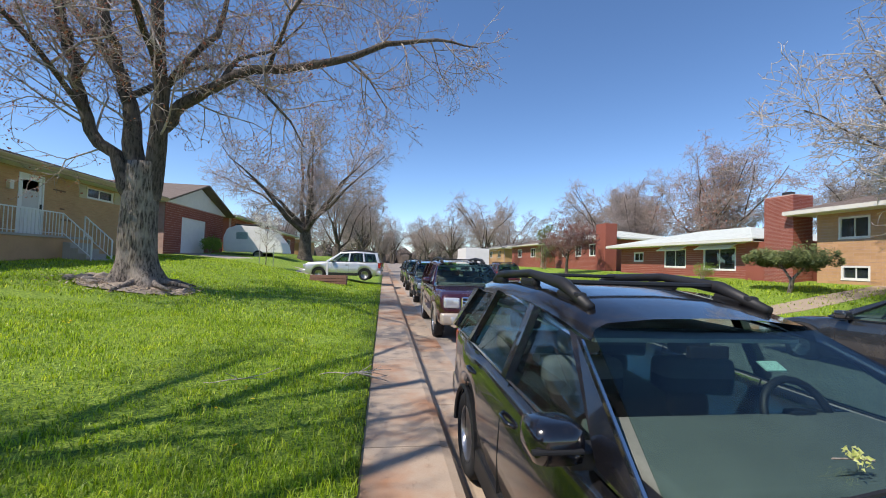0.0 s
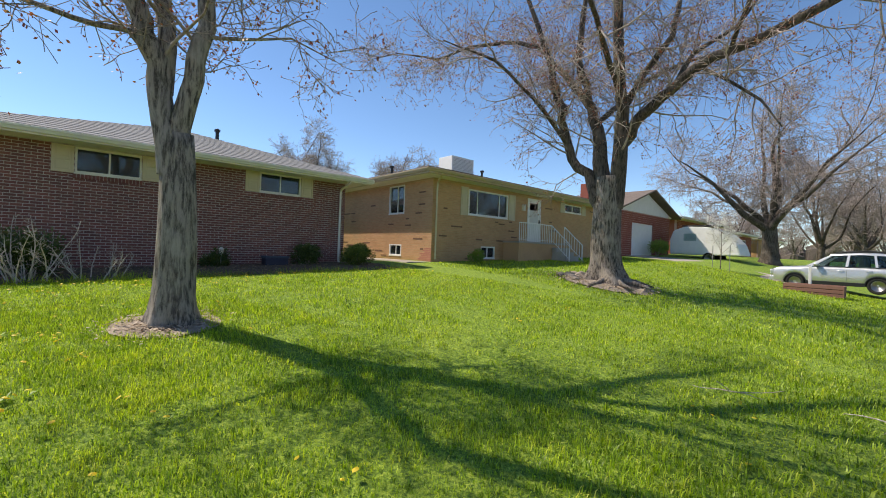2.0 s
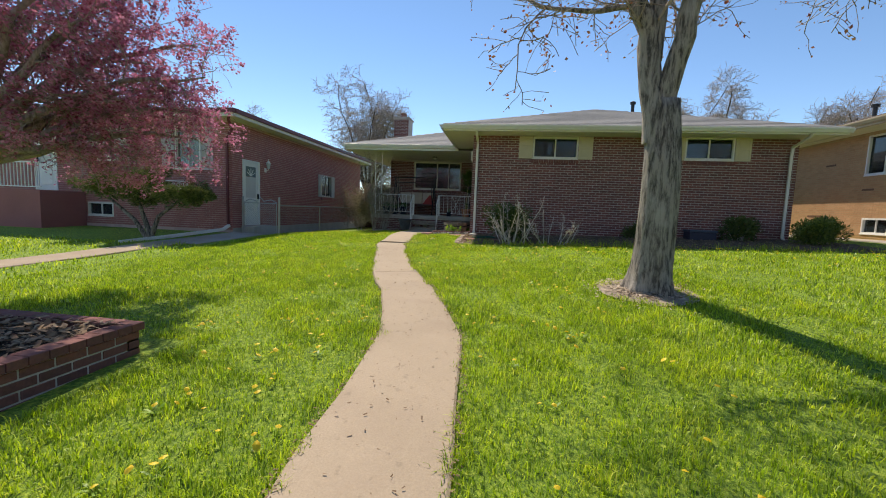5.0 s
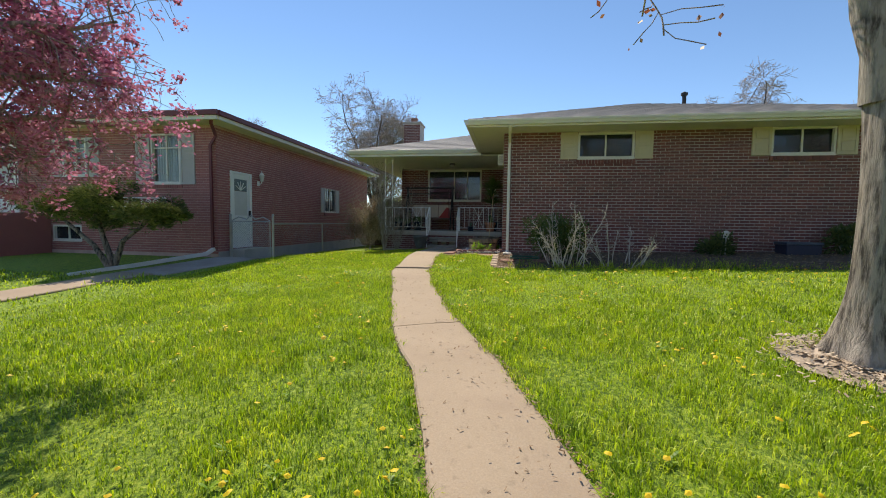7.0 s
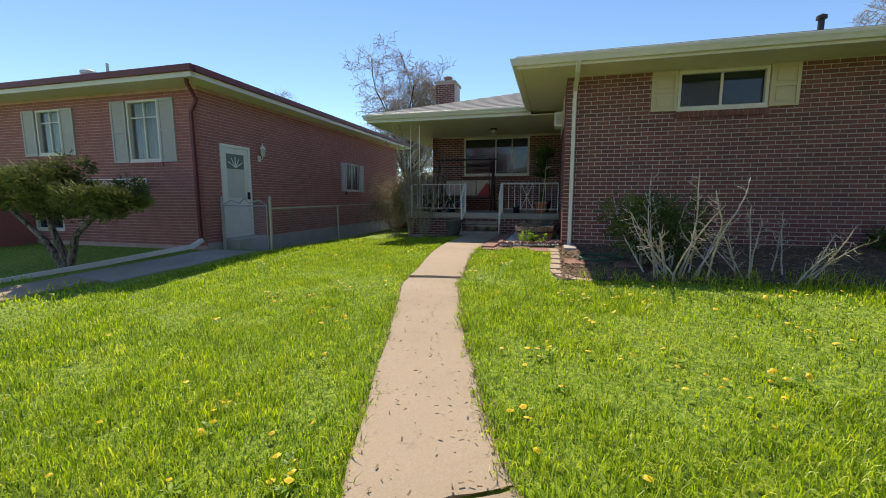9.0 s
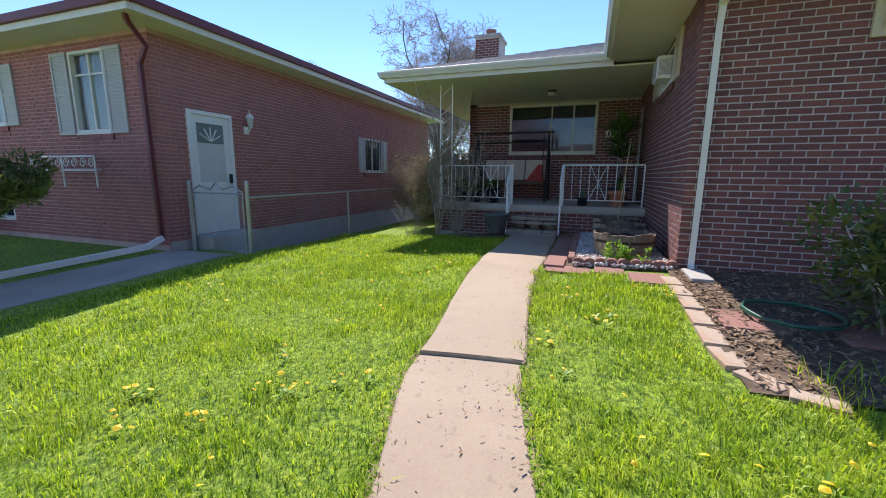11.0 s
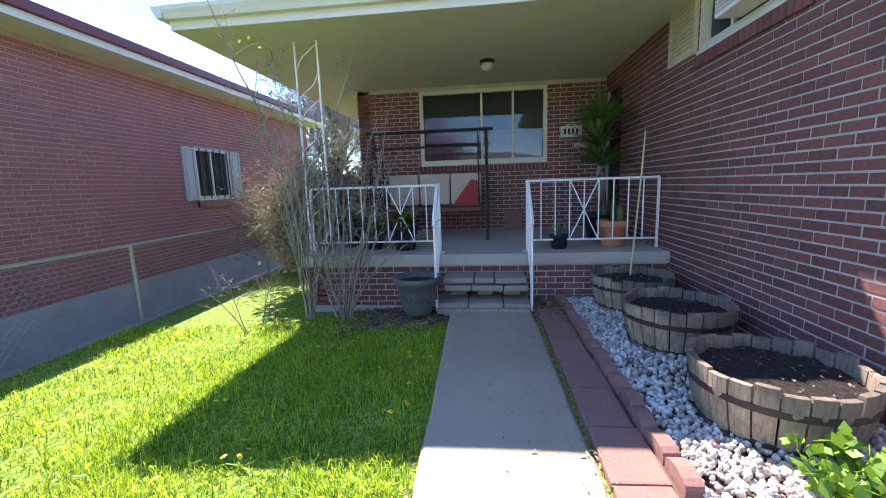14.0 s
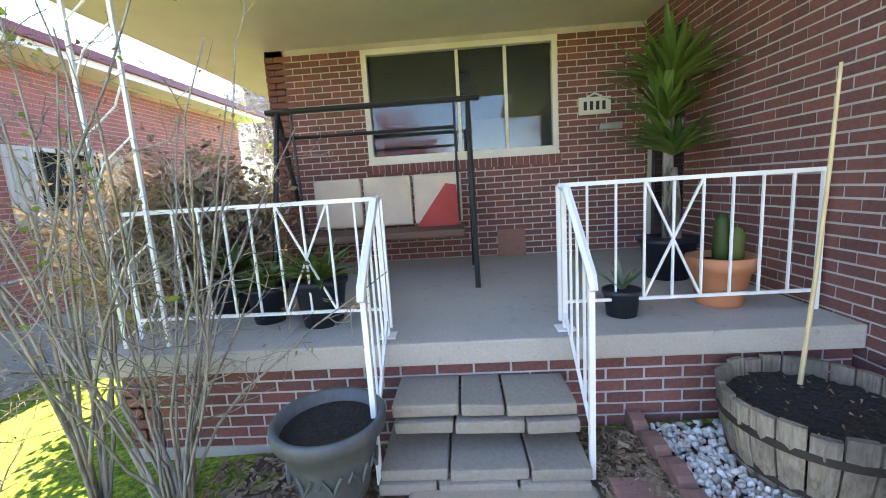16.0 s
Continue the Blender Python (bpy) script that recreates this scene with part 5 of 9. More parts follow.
# pink crabapple by the brick planter
def crabapple():
    rng = random.Random(71)
    at = (-4.8, -8.0, -0.2)
    tree = thing("crabapple_tree", "pink blossoming crabapple tree leaning over the lawn", "tree", at)
    part("trunk", trunk_mesh(rng, (0, 0, -0.2), (-0.1, 0.1, 1.6), 0.16, 0.13, 0.1, 12, 8), BARK, tree, smooth=True)
    crown, got = Tubes(), []
    ends = ((-7.0, -5.75, 2.75), (-6.6, -5.4, 3.3), (-7.2, -6.5, 2.7), (-6.1, -5.5, 3.9), (-5.3, -5.5, 3.7), (-6.6, -6.2, 4.2), (-7.2, -7.2, 3.4), (-5.6, -6.3, 4.9),
            (-4.2, -6.2, 3.9), (-4.4, -9.2, 4.2), (-6.4, -8.8, 3.9), (-3.2, -8.1, 3.8), (-6.3, -5.9, 3.0), (-5.5, -5.9, 3.1), (-4.9, -7.4, 5.1), (-6.7, -7.0, 4.6), (-6.7, -5.3, 2.35), (-6.8, -5.55, 2.0), (-6.7, -6.4, 1.75), (-6.5, -5.2, 2.8))
    for x, y, z in [(x + 0.45, y - 0.1, z) for x, y, z in ends]:
        a, c = Vector((-0.1, 0.1, 1.5)), Vector((x - at[0], y - at[1], z - at[2]))
        b = a.lerp(c, 0.55) + Vector((rng.gauss(0, 0.12), rng.gauss(0, 0.12), 0.25 + 0.12 * (c - a).length))
        pts = [(a * (1 - t) ** 2 + b * (2 * t * (1 - t)) + c * t * t) + Vector((rng.gauss(0, 0.03), rng.gauss(0, 0.03), rng.gauss(0, 0.03))) for t in [k / 9 for k in range(10)]]
        rad = taper(0.075, 0.012, 9)
        crown.add(pts, rad, 6)
        sprout(rng, crown, pts, rad, [20, 8], [0.85, 0.4], (-0.04, -0.08), (got, 1.0), 0, 0.9, 0.22, 0.005, 0.3)
    cr = crown.ob("crown", TWIG, tree, "dark twigs")
    tagged(bud_mesh(rng, [p for p in got if rng.random() < 0.42], 0.021, "blossom", BLOSSOM, cr, "clusters of pink blossom", 26, 0.038), kind="stuff")
    return tree


crabapple()


def sapling():
    rng = random.Random(77)
    tree = thing("sapling", "slim white-blossomed sapling tied between stakes", "tree", (-6.6, 24.0, 0.5))
    part("trunk", tube(bmesh.new(), [(0, 0, -0.1), (0.02, 0, 1.2), (0, 0.02, 2.2)], [0.03, 0.025, 0.015], 6), BARK, tree)
    crown, got = Tubes(), []
    for k in range(10):
        a = k * 2.4
        pts = wander(rng, Vector((0, 0, 1.0 + k * 0.13)), Vector((math.cos(a), math.sin(a), 1.2)), 1.2, 5, 0.15, 0.05)
        rad = taper(0.012, 0.004, 5)
        crown.add(pts, rad, 4)
        sprout(rng, crown, pts, rad, [7, 4], [0.4, 0.2], (0.02, 0.0), (got, 1.0), 0, 0.9, 0.2, 0.004, 0.2)
    cr = crown.ob("crown", TWIG, tree)
    bud_mesh(rng, got, 0.03, "blossom", WHITE_BLOSSOM, cr, "white blossom", 4, 0.06)
    for dx in (-0.35, 0.4):
        part("stake", tube(bmesh.new(), [(dx, 0, -0.2), (dx, 0, 1.5)], 0.02, 6), STEEL, tree)


sapling()


# ---- shrubs and conifers ----
def needle_mass(rng, clumps, per, size, name, mat, parent, flat=0.6, label=""):
    """Leafy sprays: small blades set round clump centres of (x, y, z, radius)."""
    v, f = [], []
    for cx, cy, cz, cr in clumps:
        for _ in range(per):
            d = Vector((rng.gauss(0, 1), rng.gauss(0, 1), rng.gauss(0, 1) * flat)).normalized()
            p = Vector((cx, cy, cz)) + Vector((d.x * cr, d.y * cr, d.z * cr * flat)) * rng.uniform(0.55, 1.08)
            t = (d + Vector((rng.gauss(0, 0.5), rng.gauss(0, 0.5), rng.gauss(0, 0.5) + 0.4))).normalized()
            s = t.orthogonal().normalized() * size * rng.uniform(0.2, 0.4)
            ln = size * rng.uniform(0.7, 1.6)
            k = len(v)
            for c in (p - s, p + s, p + t * ln):
                v.append((c.x, c.y, c.z))
            f.append((k, k + 1, k + 2))
    return raw(name, v, f, mat, parent, label)


def cloud_pine(at, clumps, trunks, seed, label, scale=1.0, per=900):
    rng = random.Random(seed)
    t = thing("juniper", label, "shrub", at)
    tb = Tubes()
    for line in trunks:
        pts = [Vector(p) for p in line]
        tb.add(pts, taper(0.07 * scale, 0.025 * scale, len(pts) - 1), 7)
    tb.ob("trunk", BARK, t)
    sub = []
    for x, y, z, r in clumps:
        for _ in range(9):
            d = Vector((rng.gauss(0, 1), rng.gauss(0, 1), rng.gauss(0, 0.5))).normalized()
            sub.append((x + d.x * r * 0.7, y + d.y * r * 0.7, z + d.z * r * 0.55, r * rng.uniform(0.35, 0.55)))
    needle_mass(rng, sub, per // 9, 0.06 * scale, "foliage", CONIFER, t, 0.75, "dense clipped green sprays")
    return t


cloud_pine((-10.8, -10.85, ground_h(-10.8, -10.85)), [(0.1, -1.55, 1.35, 0.62), (0, -0.7, 1.55, 0.66), (0.1, 0.25, 1.6, 0.6), (0.0, 1.05, 1.3, 0.62), (0.1, 1.55, 1.2, 0.42), (-0.3, -0.2, 1.25, 0.6)],
           [[(0, 0, -0.1), (0.05, -0.4, 0.5), (0.1, -1.3, 1.2)], [(0, 0, -0.1), (0, 0.3, 0.6), (0, 1.1, 1.15)], [(0, 0.1, -0.1), (0.1, -0.1, 0.7), (0, -0.4, 1.3)]], 81, "spreading clipped juniper in front of red brick", 1.1, 3000)
cloud_pine((17.0, 14.9, 0.55), [(0, 1.5, 1.35, 0.62), (0, 0.6, 1.5, 0.75), (0, -0.4, 1.45, 0.75), (0, -1.3, 1.4, 0.62), (0.5, 0, 1.4, 0.7)],
           [[(0, 0, -0.2), (0, -0.1, 0.5), (0, 0.4, 1.2)], [(0, 0, -0.2), (0, -0.2, 0.6), (0, -0.8, 1.2)]], 83, "flat-topped clipped juniper on a sunny lawn", 1.3, 4200)


def bush(name, label, at, clumps, mat, seed, size=0.06, per=260, flat=0.9):
    rng = random.Random(seed)
    t = thing(name, label, "shrub", at)
    tb = Tubes()
    for x, y, z, r in clumps:
        tb.add([Vector((x * 0.2, y * 0.2, -0.05)), Vector((x * 0.7, y * 0.7, z * 0.6)), Vector((x, y, z))], [0.015, 0.012, 0.006], 5)
    tb.ob("stem", TWIG, t)
    needle_mass(rng, clumps, per, size, "foliage", mat, t, flat)
    return t


rng = random.Random(4)


def ball(r, n, sq=1.0):
    return [(math.cos(a) * r * 0.6 * k, math.sin(a) * r * 0.6 * k, r * (0.45 + 0.5 * rng.random()) * sq, r * 0.5) for a, k in [(rng.uniform(0, 6.28), rng.uniform(0.2, 1)) for _ in range(n)]]


bush("evergreen_bush", "rounded yellow-green evergreen bush by a house corner", (-12.0, 6.3, 0.58), ball(0.54, 18, 1.15), GOLD_SHRUB, 91, 0.05, 420)
bush("shrub", "dark leafy shrub against dark brick", (-12.7, 4.9, 0.55), ball(0.55, 10), SHRUB, 92, 0.06, 220)
bush("shrub", "dark leafy shrub against dark brick", (-12.7, 2.4, 0.5), ball(0.45, 8), SHRUB, 93, 0.06, 200)
bush("shrub", "low yellow-flecked shrub beside a basement window", (-11.6, 11.3, 0.8), ball(0.42, 8), YOUNG, 94, 0.05, 180)
bush("shrub", "green shrub by a brick garage", (-11.8, 29.5, 1.3), ball(0.9, 9), YOUNG, 95, 0.1, 160)
bush("shrub", "low green shrub by a red brick wall", (18.6, 21.5, 0.9), ball(0.7, 8), YOUNG, 96, 0.08, 120)


def spruce(at, h, seed):
    rng = random.Random(seed)
    t = thing("spruce_tree", "dark spruce standing beyond the roofs", "tree", at)
    part("trunk", tube(bmesh.new(), [(0, 0, -0.2), (0, 0, h)], [0.2, 0.03], 7), BARK, t)
    cl = []
    for k in range(26):
        z = h * (0.15 + 0.85 * k / 26)
        r = h * 0.24 * (1 - k / 27)
        for j in range(5):
            a = rng.uniform(0, 6.28)
            cl.append((math.cos(a) * r * 0.75, math.sin(a) * r * 0.75, z - r * 0.1, max(0.15, r * 0.42)))
    needle_mass(rng, cl, 40, 0.22, "foliage", CONIFER, t, 0.5)


spruce((46, 28, 0.5), 9.5, 101)
spruce((52, 25, 0.5), 10.5, 102)


def far_woods():
    """A low belt of bare woods far beyond the houses."""
    rng = random.Random(83)
    v, f = [], []
    for k in range(900):
        if k < 520:
            x, y = rng.uniform(-230, 230), rng.uniform(215, 260)
        else:
            x, y = rng.uniform(-190, -150), rng.uniform(-120, 240)
        h, w = rng.uniform(4, 9), rng.uniform(2.5, 5)
        i = len(v)
        for a in range(6):
            t = a * 1.047 + rng.uniform(-0.3, 0.3)
            v.append((x + w * math.cos(t), y + w * math.sin(t), -0.5))
        for a in range(6):
            t = a * 1.047 + rng.uniform(-0.4, 0.4)
            q = w * rng.uniform(0.6, 1.1)
            v.append((x + q * math.cos(t), y + q * math.sin(t), h * rng.uniform(0.55, 0.85)))
        v.append((x, y, h))
        for a in range(6):
            b = (a + 1) % 6
            f.append((i + a, i + b, i + 6 + b, i + 6 + a))
            f.append((i + 6 + a, i + 6 + b, i + 12))
    tagged(raw("far_woods", v, f, plain("far_woods_brown", (0.10, 0.08, 0.068), 0.95, var=0.4)), "brown leafless woods on the far horizon", "woods", kind="stuff")


far_woods()


# ---- porch ----
RAIL = plain("white_iron_paint", (0.80, 0.79, 0.76), 0.4, var=0.06, grain=30)


def bar(bm, a, b, w):
    return tube(bm, [a, b], w * 0.7, 4)


def rail_panel(label, a, b, top, low, n, cross, posts=()):
    """An iron railing from a to b (x, y): slim balusters with one crossed pair."""
    r = thing("porch_railing", label, "railing", (a[0], a[1], low))
    def at(f, z):
        return (a[0] + (b[0] - a[0]) * f, a[1] + (b[1] - a[1]) * f, z)
    part("handrail", bar(bmesh.new(), at(0, top), at(1, top), 0.024), RAIL, r, wide=True)
    part("bottom_rail", bar(bmesh.new(), at(0, low), at(1, low), 0.018), RAIL, r, wide=True)
    for k in range(n + 1):
        f = k / n
        end = k in (0, n)
        part("post" if end else "baluster", bar(bmesh.new(), at(f, (0.95 if end else low)), at(f, top), 0.024 if end else 0.0125), RAIL, r, wide=True)
    for f0, f1 in ((cross[0] / n, cross[1] / n), (cross[1] / n, cross[0] / n)):
        part("cross_bar", bar(bmesh.new(), at(f0, low), at(f1, top), 0.012), RAIL, r, wide=True)
    return r


rail_panel("white iron porch railing with a crossed pair of bars", (-16.6, -3.73), (-16.6, -2.3), 1.735, 1.06, 9, (3, 5))
rail_panel("white iron porch railing with a crossed pair of bars", (-16.6, -6.3), (-16.6, -4.74), 1.725, 1.07, 10, (6, 8))
for yy, lb in ((-4.73, "white sloping iron stair railing beside the steps"), (-3.74, "white sloping iron stair railing with a worn end")):
    r = thing("stair_railing", lb, "railing", (-16.45, yy, 0.95))
    part("handrail", tube(bmesh.new(), [(-16.5, yy, 1.73), (-16.38, yy, 1.72), (-15.98, yy, 1.36), (-15.95, yy, 1.30)], [0.018, 0.022, 0.022, 0.018], 6), RAIL, r, wide=True)
    part("lower_rail", bar(bmesh.new(), (-16.45, yy, 1.05), (-15.98, yy, 0.62), 0.016), RAIL, r, wide=True)
    part("post", bar(bmesh.new(), (-16.45, yy, 0.95), (-16.45, yy, 1.72), 0.026), RAIL, r, wide=True)
    part("post", bar(bmesh.new(), (-15.99, yy, 0.40), (-15.99, yy, 1.36), 0.026), RAIL, r, wide=True)
    part("foot", boxm(-16.5, -16.4, yy - 0.05, yy + 0.05, 0.951, 0.962, 0.003), RAIL, r, wide=True)
    for f in (0.28, 0.52, 0.76):
        x = -16.45 + 0.47 * f
        part("baluster", bar(bmesh.new(), (x, yy, 1.05 - 0.43 * f), (x, yy, 1.70 - 0.36 * f), 0.012), RAIL, r, wide=True)
# iron corner column
col = thing("porch_column", "slim white iron lattice column under the porch corner", "column", (-16.45, -6.2, 0.95))
for yy in (-6.28, -6.02):
    part("post", bar(bmesh.new(), (-16.45, yy, 0.95), (-16.45, yy, 3.34), 0.02), RAIL, col, wide=True)
for k in range(8):
    za = 1.0 + k * 0.29
    part("scroll", tube(bmesh.new(), [(-16.45, -6.28, za), (-16.45, -6.15 + 0.06 * (-1) ** k, za + 0.14), (-16.45, -6.02, za + 0.28)], 0.006, 5), RAIL, col, wide=True)
# paver steps
steps = thing("porch_steps", "grey concrete paver steps up to the porch", "steps", (-16.0, -4.2, 0.4))


def stone(x0, x1, y0, y1, z0, z1):
    bm = boxm(x0, x1, y0, y1, z0, z1, 0.012)
    for v in bm.verts:
        v.co += Vector(noise.noise_vector(v.co * 9)) * 0.006
    return bm


for row, (x0, x1, za, zb, ya, yb) in enumerate(((-16.36, -15.93, 0.448, 0.505, -4.72, -3.75), (-16.36, -15.91, 0.385, 0.444, -4.73, -3.76), (-16.39, -16.07, 0.668, 0.728, -4.67, -3.78), (-16.38, -16.05, 0.602, 0.664, -4.66, -3.77))):
    wide = (yb - ya) / 3
    for k in range(3):
        j = 0.012 * ((k * 7 + row * 3) % 3 - 1)
        shift = 0.04 * ((row * 5 + k) % 3 - 1)
        a = ya + wide * k + (shift if k else 0)
        b = ya + wide * (k + 1) + (0.04 * ((row * 5 + k + 1) % 3 - 1) if k < 2 else 0)
        ob = part("paver", stone(x0 + j, x1 + j, a + 0.004, b - 0.007, za, zb), PAVER_GREY, steps, wide=True)
        ob.location.z += 0.006 * ((k * 3 + row) % 3 - 1)
part("paver_core", boxm(-16.39, -15.97, -4.66, -3.82, 0.3, 0.444), FOUND, steps, wide=True)
for ya, yb in ((-4.6, -4.42), (-4.3, -4.14), (-4.02, -3.84)):
    part("paver_prop", stone(-16.39, -16.25, ya, yb, 0.50, 0.604), PAVER_GREY, steps, wide=True)


# ---- barrel planters ----
def wood_mat():
    n = Nodes("weathered_oak")
    g = n.noise(16, 6, 0.65, stretch=(4, 4, 0.5))
    c = n.ramp(g, [(0.3, (0.20, 0.15, 0.10)), (0.52, (0.40, 0.31, 0.21)), (0.7, (0.52, 0.43, 0.31))])
    c = n.mix(n.math("MULTIPLY", n.ramp(n.noise(3.2, 4), [(0.42, (1, 1, 1)), (0.6, (0, 0, 0))]), 0.75), c, (0.10, 0.085, 0.07))
    c = n.mix(n.math("MULTIPLY", n.pick(), 0.35), c, (0.16, 0.13, 0.10))
    n.bump(g, 0.8, 0.02)
    return n.done(c, 0.9)


OAK = wood_mat()


def soil_mat():
    n = Nodes("potting_soil")
    g = n.noise(60, 6, 0.75)
    c = n.ramp(g, [(0.35, (0.018, 0.012, 0.009)), (0.6, (0.06, 0.042, 0.03)), (0.78, (0.16, 0.12, 0.09))])
    n.bump(g, 1.0, 0.05)
    return n.done(c, 0.98)


SOIL = soil_mat()
HOOP = plain("rusty_hoop", (0.06, 0.045, 0.035), 0.7, 0.5, var=0.4)


def barrel(at, seed, tilt=0):
    """Half an oak barrel: single staves, hoops and soil."""
    rng = random.Random(seed)
    b = thing("barrel_planter", "weathered half-barrel oak planter filled with dark soil", "planter", at, "barrel planters along the wall")
    n, H = 24, 0.36
    for k in range(n):
        a0, a1 = 2 * math.pi * k / n + 0.012, 2 * math.pi * (k + 1) / n - 0.012
        bm = bmesh.new()
        rows = []
        top = H + rng.uniform(-0.015, 0.02)
        for i in range(5):
            z = top * i / 4
            r = 0.31 + 0.07 * math.sin(math.pi * 0.5 * i / 4) + rng.uniform(-0.002, 0.002)
            rows.append([bm.verts.new((rr * math.cos(a), rr * math.sin(a), z)) for a, rr in ((a0, r), ((a0 + a1) / 2, r * 1.01), (a1, r), (a1, r - 0.028), (a0, r - 0.028))])
        for p, q in zip(rows, rows[1:]):
            for j in range(5):
                bm.faces.new((p[j], p[(j + 1) % 5], q[(j + 1) % 5], q[j]))
        bm.faces.new(rows[-1])
        bm.faces.new(rows[0][::-1])
        part("stave", bm, OAK, b)
    for z, r in ((0.06, 0.331), (0.24, 0.373)):
        bm = bmesh.new()
        lathe(bm, [(r, z), (r + 0.004, z + 0.002), (r + 0.006, z + 0.035), (r + 0.002, z + 0.037)], seg=30)
        part("hoop", bm, HOOP, b, "dark rusted iron hoop")
    bm = bmesh.new()
    bmesh.ops.create_grid(bm, x_segments=26, y_segments=26, size=0.355)
    for v in [v for v in bm.verts if v.co.xy.length > 0.345]:
        bm.verts.remove(v)
    for v in bm.verts:
        v.co.z = 0.295 + 0.02 * noise.noise((v.co.x * 9, v.co.y * 9, seed)) + 0.012 * noise.noise((v.co.x * 30, v.co.y * 30, seed))
    part("soil", bm, SOIL, b, smooth=True)
    vv, ff = [], []
    for _ in range(70):
        a, r = rng.uniform(0, 6.28), 0.34 * math.sqrt(rng.random())
        p = Vector((r * math.cos(a) * 0.9, r * math.sin(a) * 0.9, 0.312))
        d = Vector((rng.gauss(0, 1), rng.gauss(0, 1), rng.gauss(0, 0.3))).normalized() * rng.uniform(0.008, 0.03)
        e = d.orthogonal().normalized() * 0.005
        k = len(vv)
        vv += [tuple(p - e), tuple(p + e), tuple(p + d)]
        ff.append((k, k + 1, k + 2))
    tagged(raw("wood_chip", vv, ff, LITTER, b), kind="stuff")
    return b


barrel((-13.93, -2.77, 0.44), 1)
barrel((-14.99, -2.77, 0.44), 2)
barrel((-15.98, -2.77, 0.43), 3)

# tall cane leaning on the railing
cane = thing("bamboo_cane", "pale bamboo cane leaning upright in a barrel", "cane", (-16.15, -2.72, 0.74))
part("cane", tube(bmesh.new(), [(0, 0, 0), (-0.01, 0.04, 0.5), (-0.03, 0.08, 1.0), (-0.05, 0.11, 1.45)], [0.011, 0.01, 0.009, 0.007], 7), plain("bamboo", (0.62, 0.48, 0.26), 0.5, var=0.2), cane)


def rim_pot(name, label, at, profile, mat, seg=36, soil_z=None, soil_r=None):
    p = thing(name, label, "plant pot", at)
    part("pot", lathe(bmesh.new(), profile, seg=seg), mat, p, smooth=True)
    if soil_z:
        bm = bmesh.new()
        bmesh.ops.create_circle(bm, cap_ends=True, segments=24, radius=soil_r)
        bmesh.ops.translate(bm, verts=bm.verts, vec=(0, 0, soil_z))
        part("soil", bm, SOIL, p)
    return p


POT_GREY = plain("blue_grey_resin", (0.10, 0.105, 0.10), 0.55, var=0.35, scale=6, grain=40, bump=0.3)
TERRACOTTA = plain("terracotta", (0.52, 0.20, 0.10), 0.8, var=0.15, grain=50, bump=0.2)
BLACK_POT = plain("black_plastic", (0.015, 0.02, 0.03), 0.5, var=0.2)
gp = rim_pot("plant_pot", "large grey resin plant pot beside the steps", (-15.93, -4.92, 0.40), [(0.13, 0), (0.15, 0.03), (0.17, 0.12), (0.20, 0.24), (0.22, 0.32), (0.25, 0.335), (0.255, 0.385), (0.245, 0.40), (0.225, 0.395), (0.215, 0.33), (0.19, 0.2)], POT_GREY, 40, 0.34, 0.215)
for k in range(10):
    a = k * 0.628
    part("relief", tube(bmesh.new(), [(0.196 * math.cos(a + t * 0.1), 0.196 * math.sin(a + t * 0.1), 0.18 + 0.035 * math.sin(t * 1.6)) for t in range(6)], 0.009, 5), POT_GREY, gp)
tp = rim_pot("plant_pot", "terracotta pot holding a small green cactus", (-16.78, -2.72, 0.95), [(0.12, 0), (0.125, 0.02), (0.16, 0.22), (0.185, 0.225), (0.19, 0.30), (0.175, 0.305), (0.165, 0.26)], TERRACOTTA, 32, 0.26, 0.168)
bm = bmesh.new()
for dx, dy, h, r in ((0, 0, 0.32, 0.045), (0.05, 0.06, 0.24, 0.04), (-0.05, 0.03, 0.2, 0.035)):
    lathe(bm, [(r * 0.8, 0.24), (r, 0.3), (r, 0.24 + h * 0.8), (r * 0.6, 0.24 + h * 0.95), (0.002, 0.24 + h)], (dx, dy, 0), 14)
part("cactus", bm, SHRUB, tp, smooth=True)
bp = rim_pot("plant_pot", "small black plastic pot with a spiky succulent", (-16.65, -3.36, 0.95), [(0.085, 0), (0.10, 0.13), (0.11, 0.135), (0.11, 0.16), (0.095, 0.155)], BLACK_POT, 24, 0.14, 0.095)


def strap_leaves(rng, n, length, width, z0, up, mat, parent, name="leaf", droop=0.5, centre=(0, 0)):
    for k in range(n):
        a = rng.uniform(0, 6.28)
        d = Vector((math.cos(a), math.sin(a), 0))
        s = Vector((-d.y, d.x, 0))
        ln = length * rng.uniform(0.7, 1.15)
        el = up * rng.uniform(0.5, 1.3)
        vv, ff = [], []
        for i in range(6):
            t = i / 5
            p = Vector((centre[0], centre[1], z0)) + d * (ln * t * math.cos(el)) + Vector((0, 0, ln * (t * math.sin(el) - droop * t * t)))
            w = width * (1 - t ** 2.2) + 0.001
            vv += [tuple(p - s * w), tuple(p + Vector((0, 0, -w * 0.35))), tuple(p + s * w)]
        for i in range(5):
            for j in (0, 1):
                ff.append((i * 3 + j, i * 3 + j + 1, i * 3 + j + 4, i * 3 + j + 3))
        raw(name, vv, ff, mat, parent)


